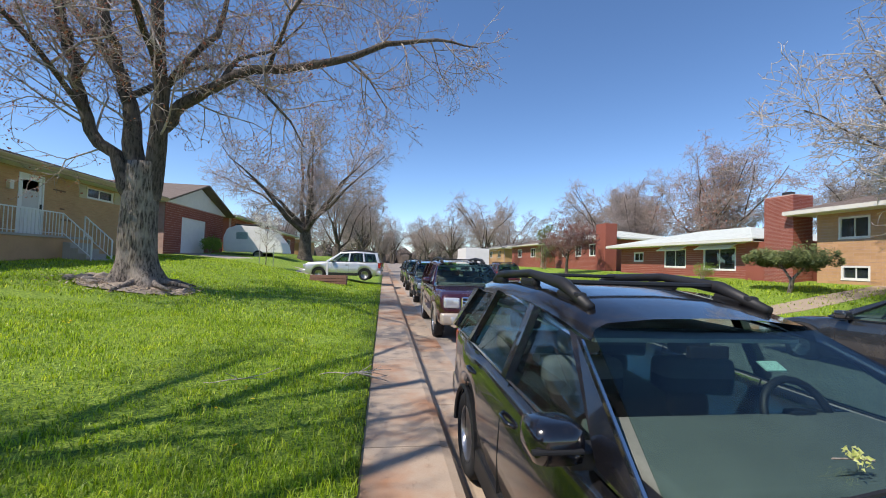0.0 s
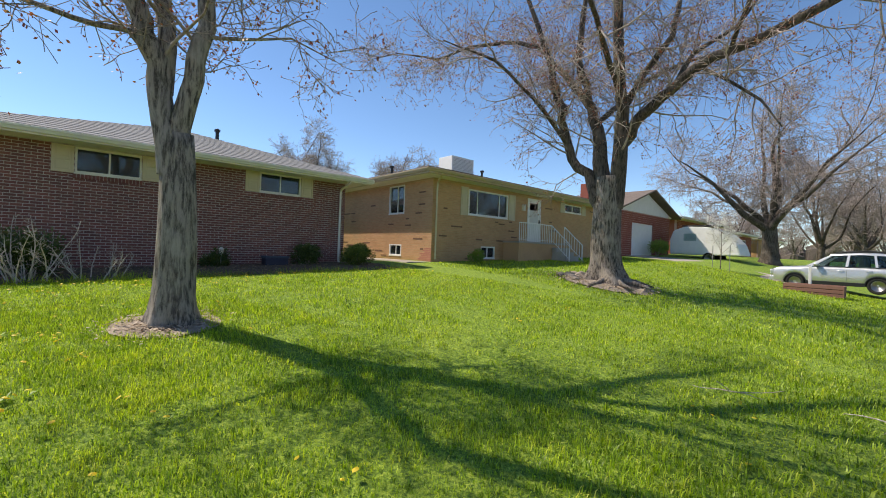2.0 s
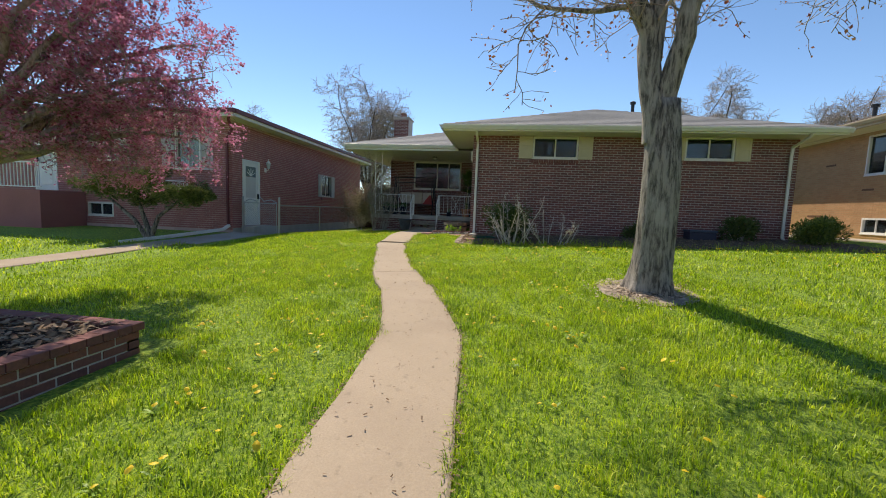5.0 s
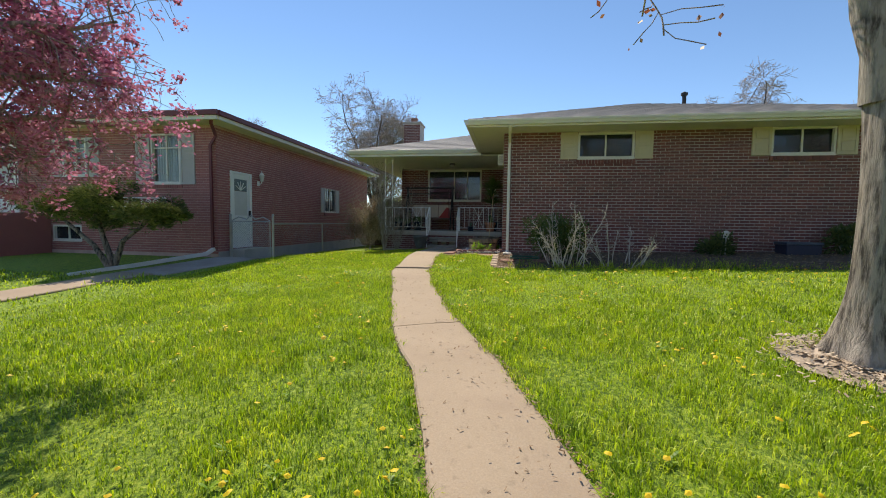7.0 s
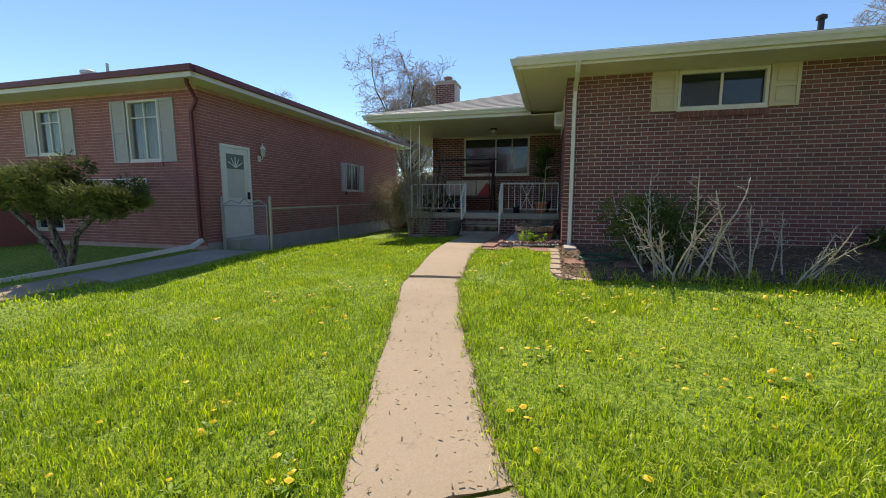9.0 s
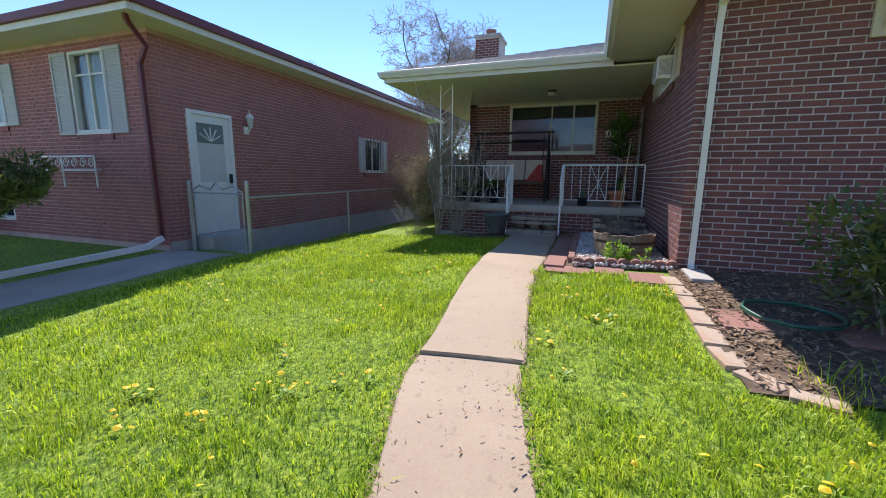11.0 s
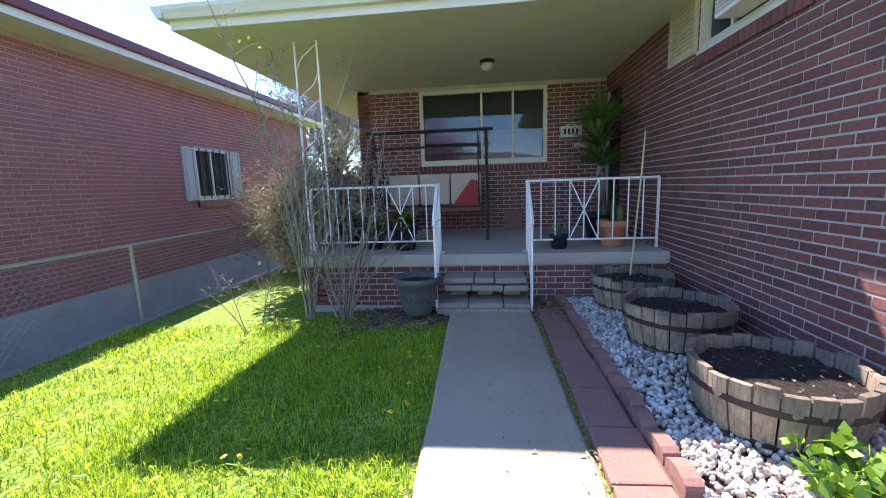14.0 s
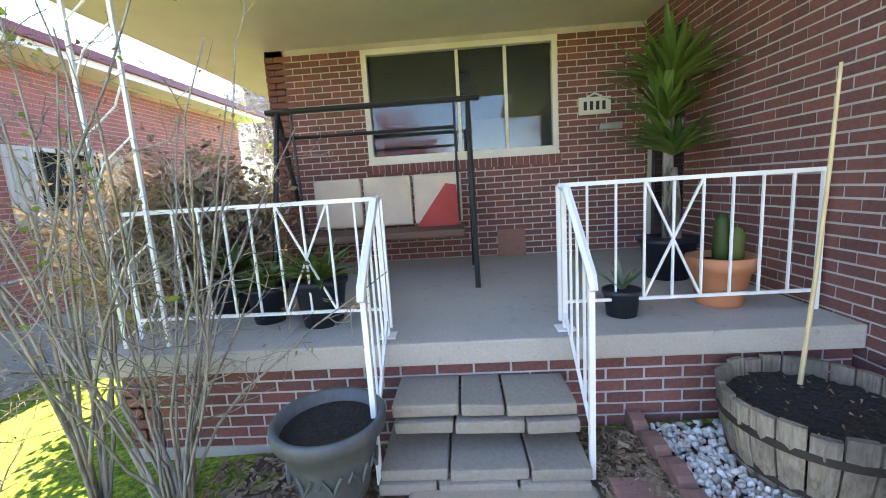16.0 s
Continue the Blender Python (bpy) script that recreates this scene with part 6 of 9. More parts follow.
LEAF = leaf_mat("strap_leaf", [(0.045, 0.10, 0.02), (0.09, 0.17, 0.035), (0.14, 0.22, 0.05)], 0.25, 0.4)
ALOE = leaf_mat("aloe_leaf", [(0.12, 0.20, 0.12), (0.17, 0.26, 0.15)], 0.15, 0.45)
rng = random.Random(3)
strap_leaves(rng, 14, 0.2, 0.014, 0.15, 1.0, ALOE, bp, droop=0.1)
yu = rim_pot("yucca", "tall potted yucca with two leafy heads by the door", (-17.5, -2.68, 0.95), [(0.15, 0), (0.2, 0.28), (0.22, 0.285), (0.22, 0.32), (0.2, 0.315)], BLACK_POT, 24, 0.28, 0.2)
part("trunk", tube(bmesh.new(), [(0, 0, 0.25), (0.02, -0.02, 0.8), (0, 0, 1.5)], [0.045, 0.04, 0.035], 9), BARK, yu, smooth=True)
part("trunk", tube(bmesh.new(), [(0.05, 0.05, 0.25), (0.08, 0.02, 0.6), (0.06, 0.0, 0.85)], [0.035, 0.03, 0.028], 9), BARK, yu, smooth=True)
strap_leaves(rng, 110, 0.60, 0.032, 1.45, 0.85, LEAF, yu, droop=0.3)
strap_leaves(rng, 80, 0.54, 0.032, 0.95, 0.85, LEAF, yu, droop=0.3, centre=(0.06, 0))
strap_leaves(rng, 70, 0.52, 0.03, 1.2, 1.1, LEAF, yu, droop=0.25, centre=(0.03, -0.05))
strap_leaves(rng, 40, 0.50, 0.03, 1.5, 1.25, LEAF, yu, droop=0.1)
for (px, py, s, seed) in ((-16.75, -5.2, 1.0, 5), (-16.85, -5.6, 0.8, 6), (-17.1, -6.0, 1.0, 8)):
    p = rim_pot("plant_pot", "black pot with leafy green plant behind the railing", (px, py, 0.95), [(0.12 * s, 0), (0.16 * s, 0.26 * s), (0.175 * s, 0.265 * s), (0.175 * s, 0.3 * s), (0.155 * s, 0.29 * s)], BLACK_POT, 24, 0.25 * s, 0.155 * s)
    q = random.Random(seed)
    strap_leaves(q, 46, 0.42 * s, 0.035, 0.27 * s, 0.9, LEAF, p, droop=0.35)

# swing seat frame in black iron
sw_seat = thing("garden_swing", "black iron swing seat frame with pale cushions", "swing seat", (-17.9, -5.0, 0.95))
for yy in (-5.85, -4.18):
    part("leg", tube(bmesh.new(), [(-17.45, yy, 0.95), (-17.9, yy, 2.5)], 0.022, 7), BLACK_IRON, sw_seat, wide=True)
    part("leg", tube(bmesh.new(), [(-18.4, yy, 0.95), (-17.9, yy, 2.5)], 0.022, 7), BLACK_IRON, sw_seat, wide=True)
    part("arm", tube(bmesh.new(), [(-17.9, yy + (0.12 if yy < -5 else -0.12), 2.5), (-17.95, yy + (0.12 if yy < -5 else -0.12), 1.45)], 0.012, 6), BLACK_IRON, sw_seat, wide=True)
part("top_bar", tube(bmesh.new(), [(-17.9, -5.95, 2.5), (-17.9, -4.08, 2.5)], 0.026, 7), BLACK_IRON, sw_seat, wide=True)
part("top_bar", tube(bmesh.new(), [(-18.1, -5.95, 2.3), (-18.1, -4.3, 2.3)], 0.018, 7), BLACK_IRON, sw_seat, wide=True)
CUSHION = plain("pale_cushion", (0.55, 0.45, 0.36), 0.9, var=0.15)
for k in range(3):
    part("back_cushion", boxm(-18.32, -18.22, -5.72 + k * 0.49, -5.25 + k * 0.49, 1.42, 1.9, 0.03), CUSHION, sw_seat, wide=True)
part("seat", boxm(-18.25, -17.75, -5.74, -4.26, 1.33, 1.40, 0.02), plain("brown_slats", (0.12, 0.06, 0.04), 0.7), sw_seat, wide=True)
part("red_cloth", prism(bmesh.new(), [(-4.72, 1.40), (-4.3, 1.40), (-4.32, 1.78), (-4.42, 1.8)], 0, -18.21, -18.15), plain("red_cloth", (0.42, 0.06, 0.05), 0.9, var=0.2), sw_seat, "folded red cloth", wide=True)
tile = thing("clay_tile", "square red clay tile leaning on the brick wall", "tile", (-18.8, -3.74, 0.95))
bm = boxm(-0.012, 0.012, -0.155, 0.155, 0, 0.3, 0.005)
bmesh.ops.rotate(bm, verts=bm.verts, cent=(0, 0, 0), matrix=Matrix.Rotation(-0.15, 3, "Y"))
part("tile", bm, FLAG_RED, tile)
# number plaque: plain bars
plq = thing("house_plaque", "cream plaque with raised dark figures on brick", "plaque", (-18.88, -2.8, 2.52))
part("plate", boxm(0, 0.025, -0.17, 0.17, -0.09, 0.09, 0.008), TRIM, plq)
for k in range(4):
    part("figure", boxm(0.025, 0.031, -0.12 + k * 0.065, -0.085 + k * 0.065, -0.045, 0.045, 0.003), DARK, plq)
part("crest", tube(bmesh.new(), [(0.012, -0.08, 0.09), (0.012, 0, 0.13), (0.012, 0.08, 0.09)], 0.012, 6), TRIM, plq)
mb = thing("letter_plate", "small pale metal plate below the house plaque", "plate", (-18.88, -2.63, 2.3))
part("plate", boxm(0, 0.03, -0.12, 0.12, -0.035, 0.035, 0.006), STEEL, mb)
pl = thing("ceiling_lamp", "small glass porch ceiling lamp, unlit", "lamp", (-17.6, -4.15, 3.34))
part("base", lathe(bmesh.new(), [(0.10, 0), (0.10, -0.03), (0.075, -0.04)], seg=24), BLACK_IRON, pl)
part("shade", lathe(bmesh.new(), [(0.08, -0.04), (0.085, -0.08), (0.06, -0.12), (0.01, -0.135)], seg=24), plain("frosted_glass", (0.6, 0.6, 0.58), 0.25), pl, smooth=True)
# window air conditioner
acu = thing("air_conditioner", "white boxy air conditioner in the side window", "air conditioner", (-15.15, -2.25, 2.86))
part("case", boxm(-0.23, 0.23, -0.2, -0.0, 0.03, 0.34, 0.02), WHITE, acu)
for k in range(9):
    part("vent_slat", boxm(-0.2, 0.2, -0.206, -0.2, 0.06 + k * 0.028, 0.075 + k * 0.028), SHUTTER_GREY, acu)
for k in range(12):
    part("vent_slat", boxm(0.23, 0.236, -0.18 + k * 0.014, -0.172 + k * 0.014, 0.08, 0.29), SHUTTER_GREY, acu)

# ---- beds ----
bed = thing("flower_bed", "bare earth and bark mulch bed beside the house", "ground", kind="structure")


def patch(name, x0, x1, y0, y1, lift, mat, parent, n=24, rough=0.02, edge=None):
    bm = bmesh.new()
    g = []
    for j in range(n + 1):
        row = []
        for i in range(n + 1):
            x, y = x0 + (x1 - x0) * i / n, y0 + (y1 - y0) * j / n
            if edge:
                x, y = edge(x, y)
            row.append(bm.verts.new((x, y, ground_h(x, y) + lift + rough * noise.noise((x * 4, y * 4, 2)))))
        g.append(row)
    for j in range(n):
        for i in range(n):
            bm.faces.new((g[j][i], g[j][i + 1], g[j + 1][i + 1], g[j + 1][i]))
    return part(name, bm, mat, parent, smooth=True)


MULCH = plain("mulch_soil", (0.11, 0.075, 0.05), 0.98, var=0.5, scale=9, grain=80, bump=1.0)
patch("soil", -13.25, -10.55, -2.36, 7.2, 0.018, MULCH, bed, 40)
patch("soil", -16.35, -13.1, -3.62, -2.26, 0.012, MULCH, bed)
patch("soil", -16.35, -15.75, -5.5, -3.62, 0.012, MULCH, bed)


def chips(name, label, n, area, size, mat, seed, lift=0.03, flat=0.3, kind="stuff"):
    rng = random.Random(seed)
    v, f = [], []
    for _ in range(n):
        x, y = area(rng)
        z = ground_h(x, y) + lift + rng.uniform(-0.01, 0.015)
        a = rng.uniform(0, 6.28)
        d = Vector((math.cos(a), math.sin(a), rng.gauss(0, 0.25))).normalized()
        s = d.cross(Vector((rng.gauss(0, 0.3), rng.gauss(0, 0.3), 1))).normalized()
        u = s.cross(d)
        ln = size * rng.uniform(0.4, 1.4)
        w = ln * rng.uniform(0.2, 0.4)
        k = len(v)
        for p, q, r in ((-1, -1, 0), (1, -1, 0), (1, 1, 0), (-1, 1, 0)):
            c = Vector((x, y, z)) + d * (ln * p) + s * (w * q) + u * (w * flat * rng.uniform(-1, 1))
            v.append(tuple(c))
        f.append((k, k + 1, k + 2, k + 3))
    return tagged(raw(name, v, f, mat), label, "litter", kind=kind)


chips("bark_mulch", "scattered brown bark chips along the house wall", 9000, lambda r: (r.uniform(-13.2, -10.6), -2.3 + 9.2 * r.random() ** 1.6), 0.022, LITTER, 1)
chips("leaf_litter", "dry leaf litter and twigs by the porch steps", 2600, lambda r: (r.uniform(-16.3, -15.55), r.choice((r.uniform(-5.7, -4.7), r.uniform(-3.72, -3.35)))), 0.02, LITTER, 2)
chips("path_debris", "small dark seed husks scattered on the path", 1100, lambda r: (lambda x: (x, path_y(x) + r.uniform(-0.33, 0.33)))(r.uniform(-15.9, -0.2)), 0.010, LITTER, 3, 0.042)
chips("path_edge_litter", "dry clippings and soil along the path edges", 4200, lambda r: (lambda x: (x, path_y(x) + (float(np.interp(x, EDGE_X, EDGE_N)) + r.gauss(0.01, 0.025)) if r.random() < 0.5 else path_y(x) - float(np.interp(x, EDGE_X, EDGE_S)) - r.gauss(0.01, 0.025)))(r.uniform(-15.9, -0.2)), 0.010, LITTER, 5, 0.036)


def pebbles():
    """Rounded white, grey and pinkish stones, one joined bed."""
    rng = random.Random(12)
    bm = bmesh.new()
    bmesh.ops.create_icosphere(bm, subdivisions=1, radius=1)
    base = [v.co.copy() for v in bm.verts]
    fb = [[v.index for v in f.verts] for f in bm.faces]
    bm.free()
    groups = {}
    for i in range(7600):
        x = rng.uniform(-16.3, -13.12)
        y = rng.uniform(-3.36, -2.3)
        if any((x - bx) ** 2 + (y - by) ** 2 < 0.11 for bx, by in ((-13.93, -2.77), (-14.99, -2.77), (-15.98, -2.77))):
            continue
        r = rng.uniform(0.010, 0.024)
        m = Matrix.LocRotScale((x, y, ground_h(x, y) + 0.035 + rng.uniform(-0.012, 0.02)), Euler((rng.uniform(0, 6), rng.uniform(0, 6), rng.uniform(0, 6))), (r * rng.uniform(0.8, 1.5), r * rng.uniform(0.7, 1.2), r * rng.uniform(0.5, 0.8)))
        v, f = groups.setdefault(0, ([], []))
        k = len(v)
        v += [tuple(m @ c) for c in base]
        f += [tuple(k + j for j in q) for q in fb]
    n = Nodes("river_stone")
    c = n.ramp(n.pick(), [(0.0, (0.24, 0.19, 0.16)), (0.2, (0.50, 0.45, 0.40)), (0.45, (0.80, 0.75, 0.67)), (0.62, (0.48, 0.33, 0.26)), (0.8, (0.72, 0.65, 0.57)), (1.0, (0.36, 0.32, 0.29))])
    n.bump(n.noise(120, 3), 0.2, 0.004)
    tagged(raw("pebbles", *groups[0], n.done(c, 0.7), smooth=True), "white and grey river pebbles round the barrels", "gravel", kind="stuff")


pebbles()


def edging_stone(bm, w, d, h):
    """A scalloped edging brick."""
    prof = [(-w / 2, -0.06), (w / 2, -0.06), (w / 2, h * 0.55)] + [(w / 2 * math.cos(a), h * 0.55 + h * 0.45 * math.sin(a)) for a in (0.4, 0.9, 1.57, 2.24, 2.74)] + [(-w / 2, h * 0.55)]
    prism(bm, prof, 1, -d / 2, d / 2)
    return bm


edging = thing("bed_edging", "red scalloped brick edging round the pebble bed", "edging", (-14.9, -3.4, 0.42))
for k in range(15):
    x = -16.35 + k * 0.205
    ob = part("edging_brick", edging_stone(bmesh.new(), 0.19, 0.075, 0.085), FLAG_RED, edging)
    ob.location = (x + 14.9, -0.0 + 0.006 * (k % 3), ground_h(x, -3.4) - 0.42 + 0.01)
    ob.rotation_euler = (0, 0, 0.05 * ((k * 5) % 3 - 1))
for k in range(9):
    y = -3.3 + k * 0.125
    ob = part("edging_brick", edging_stone(bmesh.new(), 0.12, 0.075, 0.10), FLAG_RED, edging)
    x = -13.22 + 0.02 * (k % 2)
    ob.location = (x + 14.9, y + 3.4, ground_h(x, y) - 0.42 + 0.01)
    ob.rotation_euler = (0, 0, 1.57 + 0.12 * ((k * 5) % 3 - 1))
flags = thing("flagstones", "row of worn red flagstones beside the path", "paving", (-14.5, -3.55, 0.42), kind="structure")
for k in range(7):
    x0 = -15.95 + k * 0.42
    part("flagstone", stone(x0, x0 + 0.405, -3.69, -3.45 + 0.01 * (k % 2), ground_h(x0, -3.6) - 0.03, ground_h(x0, -3.6) + 0.045), FLAG_RED, flags, wide=True)
for x0, x1, y0, y1 in ((-13.15, -12.8, -3.66, -3.15), (-13.12, -12.82, -3.12, -2.8), (-12.95, -12.5, -2.77, -2.42), (-11.85, -11.42, -2.25, -1.85), (-11.75, -11.3, -1.6, -1.25)):
    part("flagstone", stone(x0, x1, y0, y1, ground_h(x0, y0) - 0.03, ground_h(x0, y0) + 0.025), FLAG_RED, flags, wide=True)
kerbs = thing("bed_edging", "pale concrete edging blocks curving round the mulch bed", "edging", (-12.2, 0, 0.4))
pts = [(-12.85, -2.40), (-12.5, -2.38), (-12.15, -2.36), (-11.8, -2.36), (-11.45, -2.36), (-11.1, -2.37), (-10.8, -2.33), (-10.6, -2.18), (-10.52, -1.95)]
for (xa, ya), (xb, yb) in zip(pts, pts[1:]):
    ln = math.hypot(xb - xa, yb - ya)
    ob = part("edging_block", boxm(-ln / 2 + 0.006, ln / 2 - 0.006, -0.075, 0.075, -0.08, 0.022, 0.008), WALK_CONC, kerbs)
    xm, ym = (xa + xb) / 2, (ya + yb) / 2
    ob.location = (xm + 12.2, ym, ground_h(xm, ym) - 0.4 + 0.005)
    ob.rotation_euler = (0, 0, math.atan2(yb - ya, xb - xa))
# splash block under the downpipe and green hose
sb = thing("splash_block", "grey concrete splash block under the downpipe", "block", (-12.95, -2.12, 0.44))
part("block", boxm(-0.2, 0.3, -0.1, 0.1, 0, 0.09, 0.015), FOUND, sb)
hose = thing("garden_hose", "coiled green garden hose lying on mulch", "hose", (-11.75, -1.75, 0.49))
part("hose", tube(bmesh.new(), [(0.28 * math.cos(t * 0.45) * (1 + 0.02 * t % 0.3), 0.3 * math.sin(t * 0.45), 0.02 + 0.004 * (t % 5)) for t in range(42)], 0.012, 6), plain("green_hose", (0.02, 0.10, 0.06), 0.45), hose, smooth=True)


def leafy_weed(at, seed, n=16, size=0.28):
    w = thing("weed", "broad-leaved green weed beside a barrel", "plant", at)
    q = random.Random(seed)
    strap_leaves(q, n, size, 0.04, 0.0, 1.1, YOUNG, w, droop=0.3)
    return w


leafy_weed((-14.4, -2.42, 0.45), 2, 14, 0.3)
leafy_weed((-14.35, -2.5, 0.5), 4, 10, 0.25)


# ---- dry shrubs ----
def dry_shrub(name, label, at, n, height, spread, r, seed, mat, counts=(6, 4), lengths=(0.5, 0.2), lean=(0, 0), buds=None, wob=0.12):
    rng = random.Random(seed)
    t = thing(name, label, "shrub", at)
    tb, got = Tubes(), []
    for k in range(n):
        a = rng.uniform(0, 6.28)
        p = Vector((math.cos(a) * spread * 0.35 * rng.random(), math.sin(a) * spread * 0.35 * rng.random(), -0.05))
        d = Vector((math.cos(a) * spread * rng.random() + lean[0], math.sin(a) * spread * rng.random() + lean[1], 1))
        ln = height * rng.uniform(0.55, 1.1)
        pts = wander(rng, p, d, ln, 7, wob, 0.02)
        rad = taper(r, r * 0.35, 7)
        tb.add(pts, rad, 5)
        sprout(rng, tb, pts, rad, list(counts), list(lengths), (0.03, 0.0), (got, 0.6), 0, 0.8, 0.2, r * 0.3, 0.3)
    tb.ob("stem", mat, t, "bare dry stems")
    if buds:
        tagged(bud_mesh(rng, got, buds[1], "leaf", buds[0], t, "", buds[2], 0.02), kind="stuff")
    return t


dry_shrub("weed", "bright green leafy weed in front of a barrel", (-13.43, -2.77, 0.46), 10, 0.3, 0.6, 0.005, 31, WEED, (5, 3), (0.09, 0.05), (0, 0), (WEED, 0.03, 2))
PALE_STEM = bark_mat("silvered_stem", (0.36, 0.3, 0.25), (0.6, 0.54, 0.47), (0.7, 0.65, 0.58))
dry_shrub("dry_shrub", "pale leafless shrub with bristling silvery stems", (-10.8, -1.05, 0.46), 19, 1.2, 1.25, 0.013, 5, PALE_STEM, (11, 2), (0.17, 0.05), wob=0.09)
dry_shrub("dry_shrub", "pale leafless shrub with bristling silvery stems", (-10.85, -0.1, 0.47), 12, 0.95, 1.25, 0.012, 6, PALE_STEM, (10, 2), (0.16, 0.05), wob=0.09)
CHIP = leaf_mat("pale_chip", [(0.42, 0.33, 0.24), (0.58, 0.48, 0.37), (0.30, 0.22, 0.15)], 0.05, 0.95)
for cx, cy, rr, n in ((-6.5, 0.62, 0.42, 600), (-6.2, 11.4, 0.95, 1100)):
    def ring(r, cx=cx, cy=cy, rr=rr):
        a = r.uniform(0, 6.28)
        d = rr * (0.55 + abs(r.gauss(0, 0.45)))
        return cx + d * math.cos(a), cy + d * math.sin(a)
    chips("bark_chips", "pale bark flakes and bare earth round a trunk", n, ring, 0.03, CHIP, 60 + n, 0.035)
bush("shrub", "dark green shrub under dry stems", (-11.5, -1.25, 0.45), ball(0.66, 14, 1.1), SHRUB, 97, 0.055, 300)
dry_shrub("dry_shrub", "tall dry lilac stems crowding the porch corner", (-16.0, -5.75, 0.38), 24, 2.0, 0.36, 0.009, 7, LILAC, (4, 3), (0.5, 0.25), (0, 0), (LITTER, 0.014, 1))
dry_shrub("dry_shrub", "tall dry lilac stems crowding the porch corner", (-16.0, -6.15, 0.36), 12, 3.0, 0.18, 0.011, 8, LILAC, (5, 3), (0.45, 0.22), (0, 0), (YOUNG, 0.018, 1))
dry_shrub("dry_shrub", "low spreading dry stems beside the porch", (-15.75, -6.6, 0.34), 6, 0.6, 0.7, 0.006, 9, TWIG_PALE, (5, 3), (0.4, 0.2))
dry_shrub("dry_hedge", "dense brown dry vine over a garden fence", (-17.6, -6.65, 0.33), 150, 1.6, 0.26, 0.011, 10, TWIG_PALE, (10, 6), (0.5, 0.25), (0, 0), (DRY_VINE, 0.032, 3))
dry_shrub("dry_hedge", "dense brown dry vine over a garden fence", (-19.4, -8.0, 0.3), 90, 1.75, 0.9, 0.010, 13, TWIG_PALE, (8, 4), (0.6, 0.3), (0, 0), (DRY_VINE, 0.03, 2))
dry_shrub("dry_shrub", "bare garden shrub behind the side fence", (-22.5, -7.6, 0.3), 16, 3.4, 0.45, 0.02, 14, TWIG, (8, 5), (0.9, 0.4), (0, 0), (YOUNG, 0.035, 1))
WOOD = plain("grey_fence_wood", (0.12, 0.085, 0.06), 0.9, var=0.35, scale=5, grain=40, bump=0.5)
fence = thing("wood_fence", "dark weathered board fence between the houses", "fence", (-20.5, -7.9, 0.3))
for k in range(9):
    y = -8.4 + k * 0.15
    part("board", boxm(-20.52, -20.49, y, y + 0.142, 0.1, 1.72 + 0.02 * (k % 3), 0.004), WOOD, fence, wide=True)
for z in (0.5, 1.4):
    part("rail", boxm(-20.56, -20.52, -8.4, -7.0, z, z + 0.09), WOOD, fence, wide=True)
garage_far = thing("garage", "low far garage wall behind the gardens", "garage", (-46, -6, 0.3))
part("wall", boxm(-50, -46, -14, 4, 0, 2.6), MORTAR, garage_far, wide=True)
part("roof", prism(bmesh.new(), [(-50.5, 2.6), (-45.5, 2.6), (-48, 3.6)], 1, -14.4, 4.4), ROOF_GREY, garage_far, wide=True)

# ---- gate, fence and fittings of the red house ----
cl = thing("chain_link_fence", "galvanised chain-link fence along the side drive", "fence", (-13.35, -8.5, 0.1))
for x in (-16.3, -19.3):
    part("post", tube(bmesh.new(), [(x, -8.5, -0.1), (x, -8.5, 1.14)], 0.022, 8), STEEL, cl, wide=True)
part("top_rail", tube(bmesh.new(), [(-13.35, -8.5, 1.12), (-20.4, -8.5, 1.14)], 0.019, 8), STEEL, cl, wide=True)


def mesh_wires(xa, xb, ya, yb, z0, z1, pitch, r):
    tb = Tubes()
    ln = math.hypot(xb - xa, yb - ya)
    ux, uy = (xb - xa) / ln, (yb - ya) / ln
    h = z1 - z0
    n = int((ln + h) / pitch)
    for k in range(n):
        for s in (1, -1):
            s0 = k * pitch - (h if s > 0 else 0)
            a, b = max(0, s0), min(ln, s0 + h)
            if b <= a:
                continue
            za, zb = (z0 + (a - s0), z0 + (b - s0)) if s > 0 else (z1 - (a - s0), z1 - (b - s0))
            tb.add([Vector((xa + ux * a, ya + uy * a, za)), Vector((xa + ux * b, ya + uy * b, zb))], [r, r], 3)
    return tb


w = mesh_wires(-13.35, -20.4, -8.5, -8.5, 0.02, 1.09, 0.085, 0.0013)
raw("wire_mesh", w.v, w.f, STEEL, cl, wide=True)
gate = thing("garden_gate", "arched chain-link garden gate between steel posts", "gate", (-13.37, -9.1, 0.1))
for y in (-9.82, -8.52):
    part("post", tube(bmesh.new(), [(-13.37, y, -0.1), (-13.37, y, 1.33)], 0.032, 10), STEEL, gate, wide=True)
    part("cap", lathe(bmesh.new(), [(0.036, 0), (0.036, 0.03), (0.02, 0.06), (0.002, 0.07)], (-13.37, y, 1.33), 12), STEEL, gate, wide=True)
part("gate_frame", tube(bmesh.new(), [(-13.35, -9.76, 0.1), (-13.35, -9.76, 1.2), (-13.35, -9.55, 1.3), (-13.35, -9.3, 1.24), (-13.35, -9.17, 1.36), (-13.35, -9.05, 1.24), (-13.35, -8.79, 1.3), (-13.35, -8.6, 1.2), (-13.35, -8.6, 0.1), (-13.35, -9.76, 0.1)], 0.016, 7), STEEL, gate, wide=True)
part("gate_rail", tube(bmesh.new(), [(-13.35, -9.76, 1.18), (-13.35, -8.6, 1.18)], 0.014, 7), STEEL, gate, wide=True)
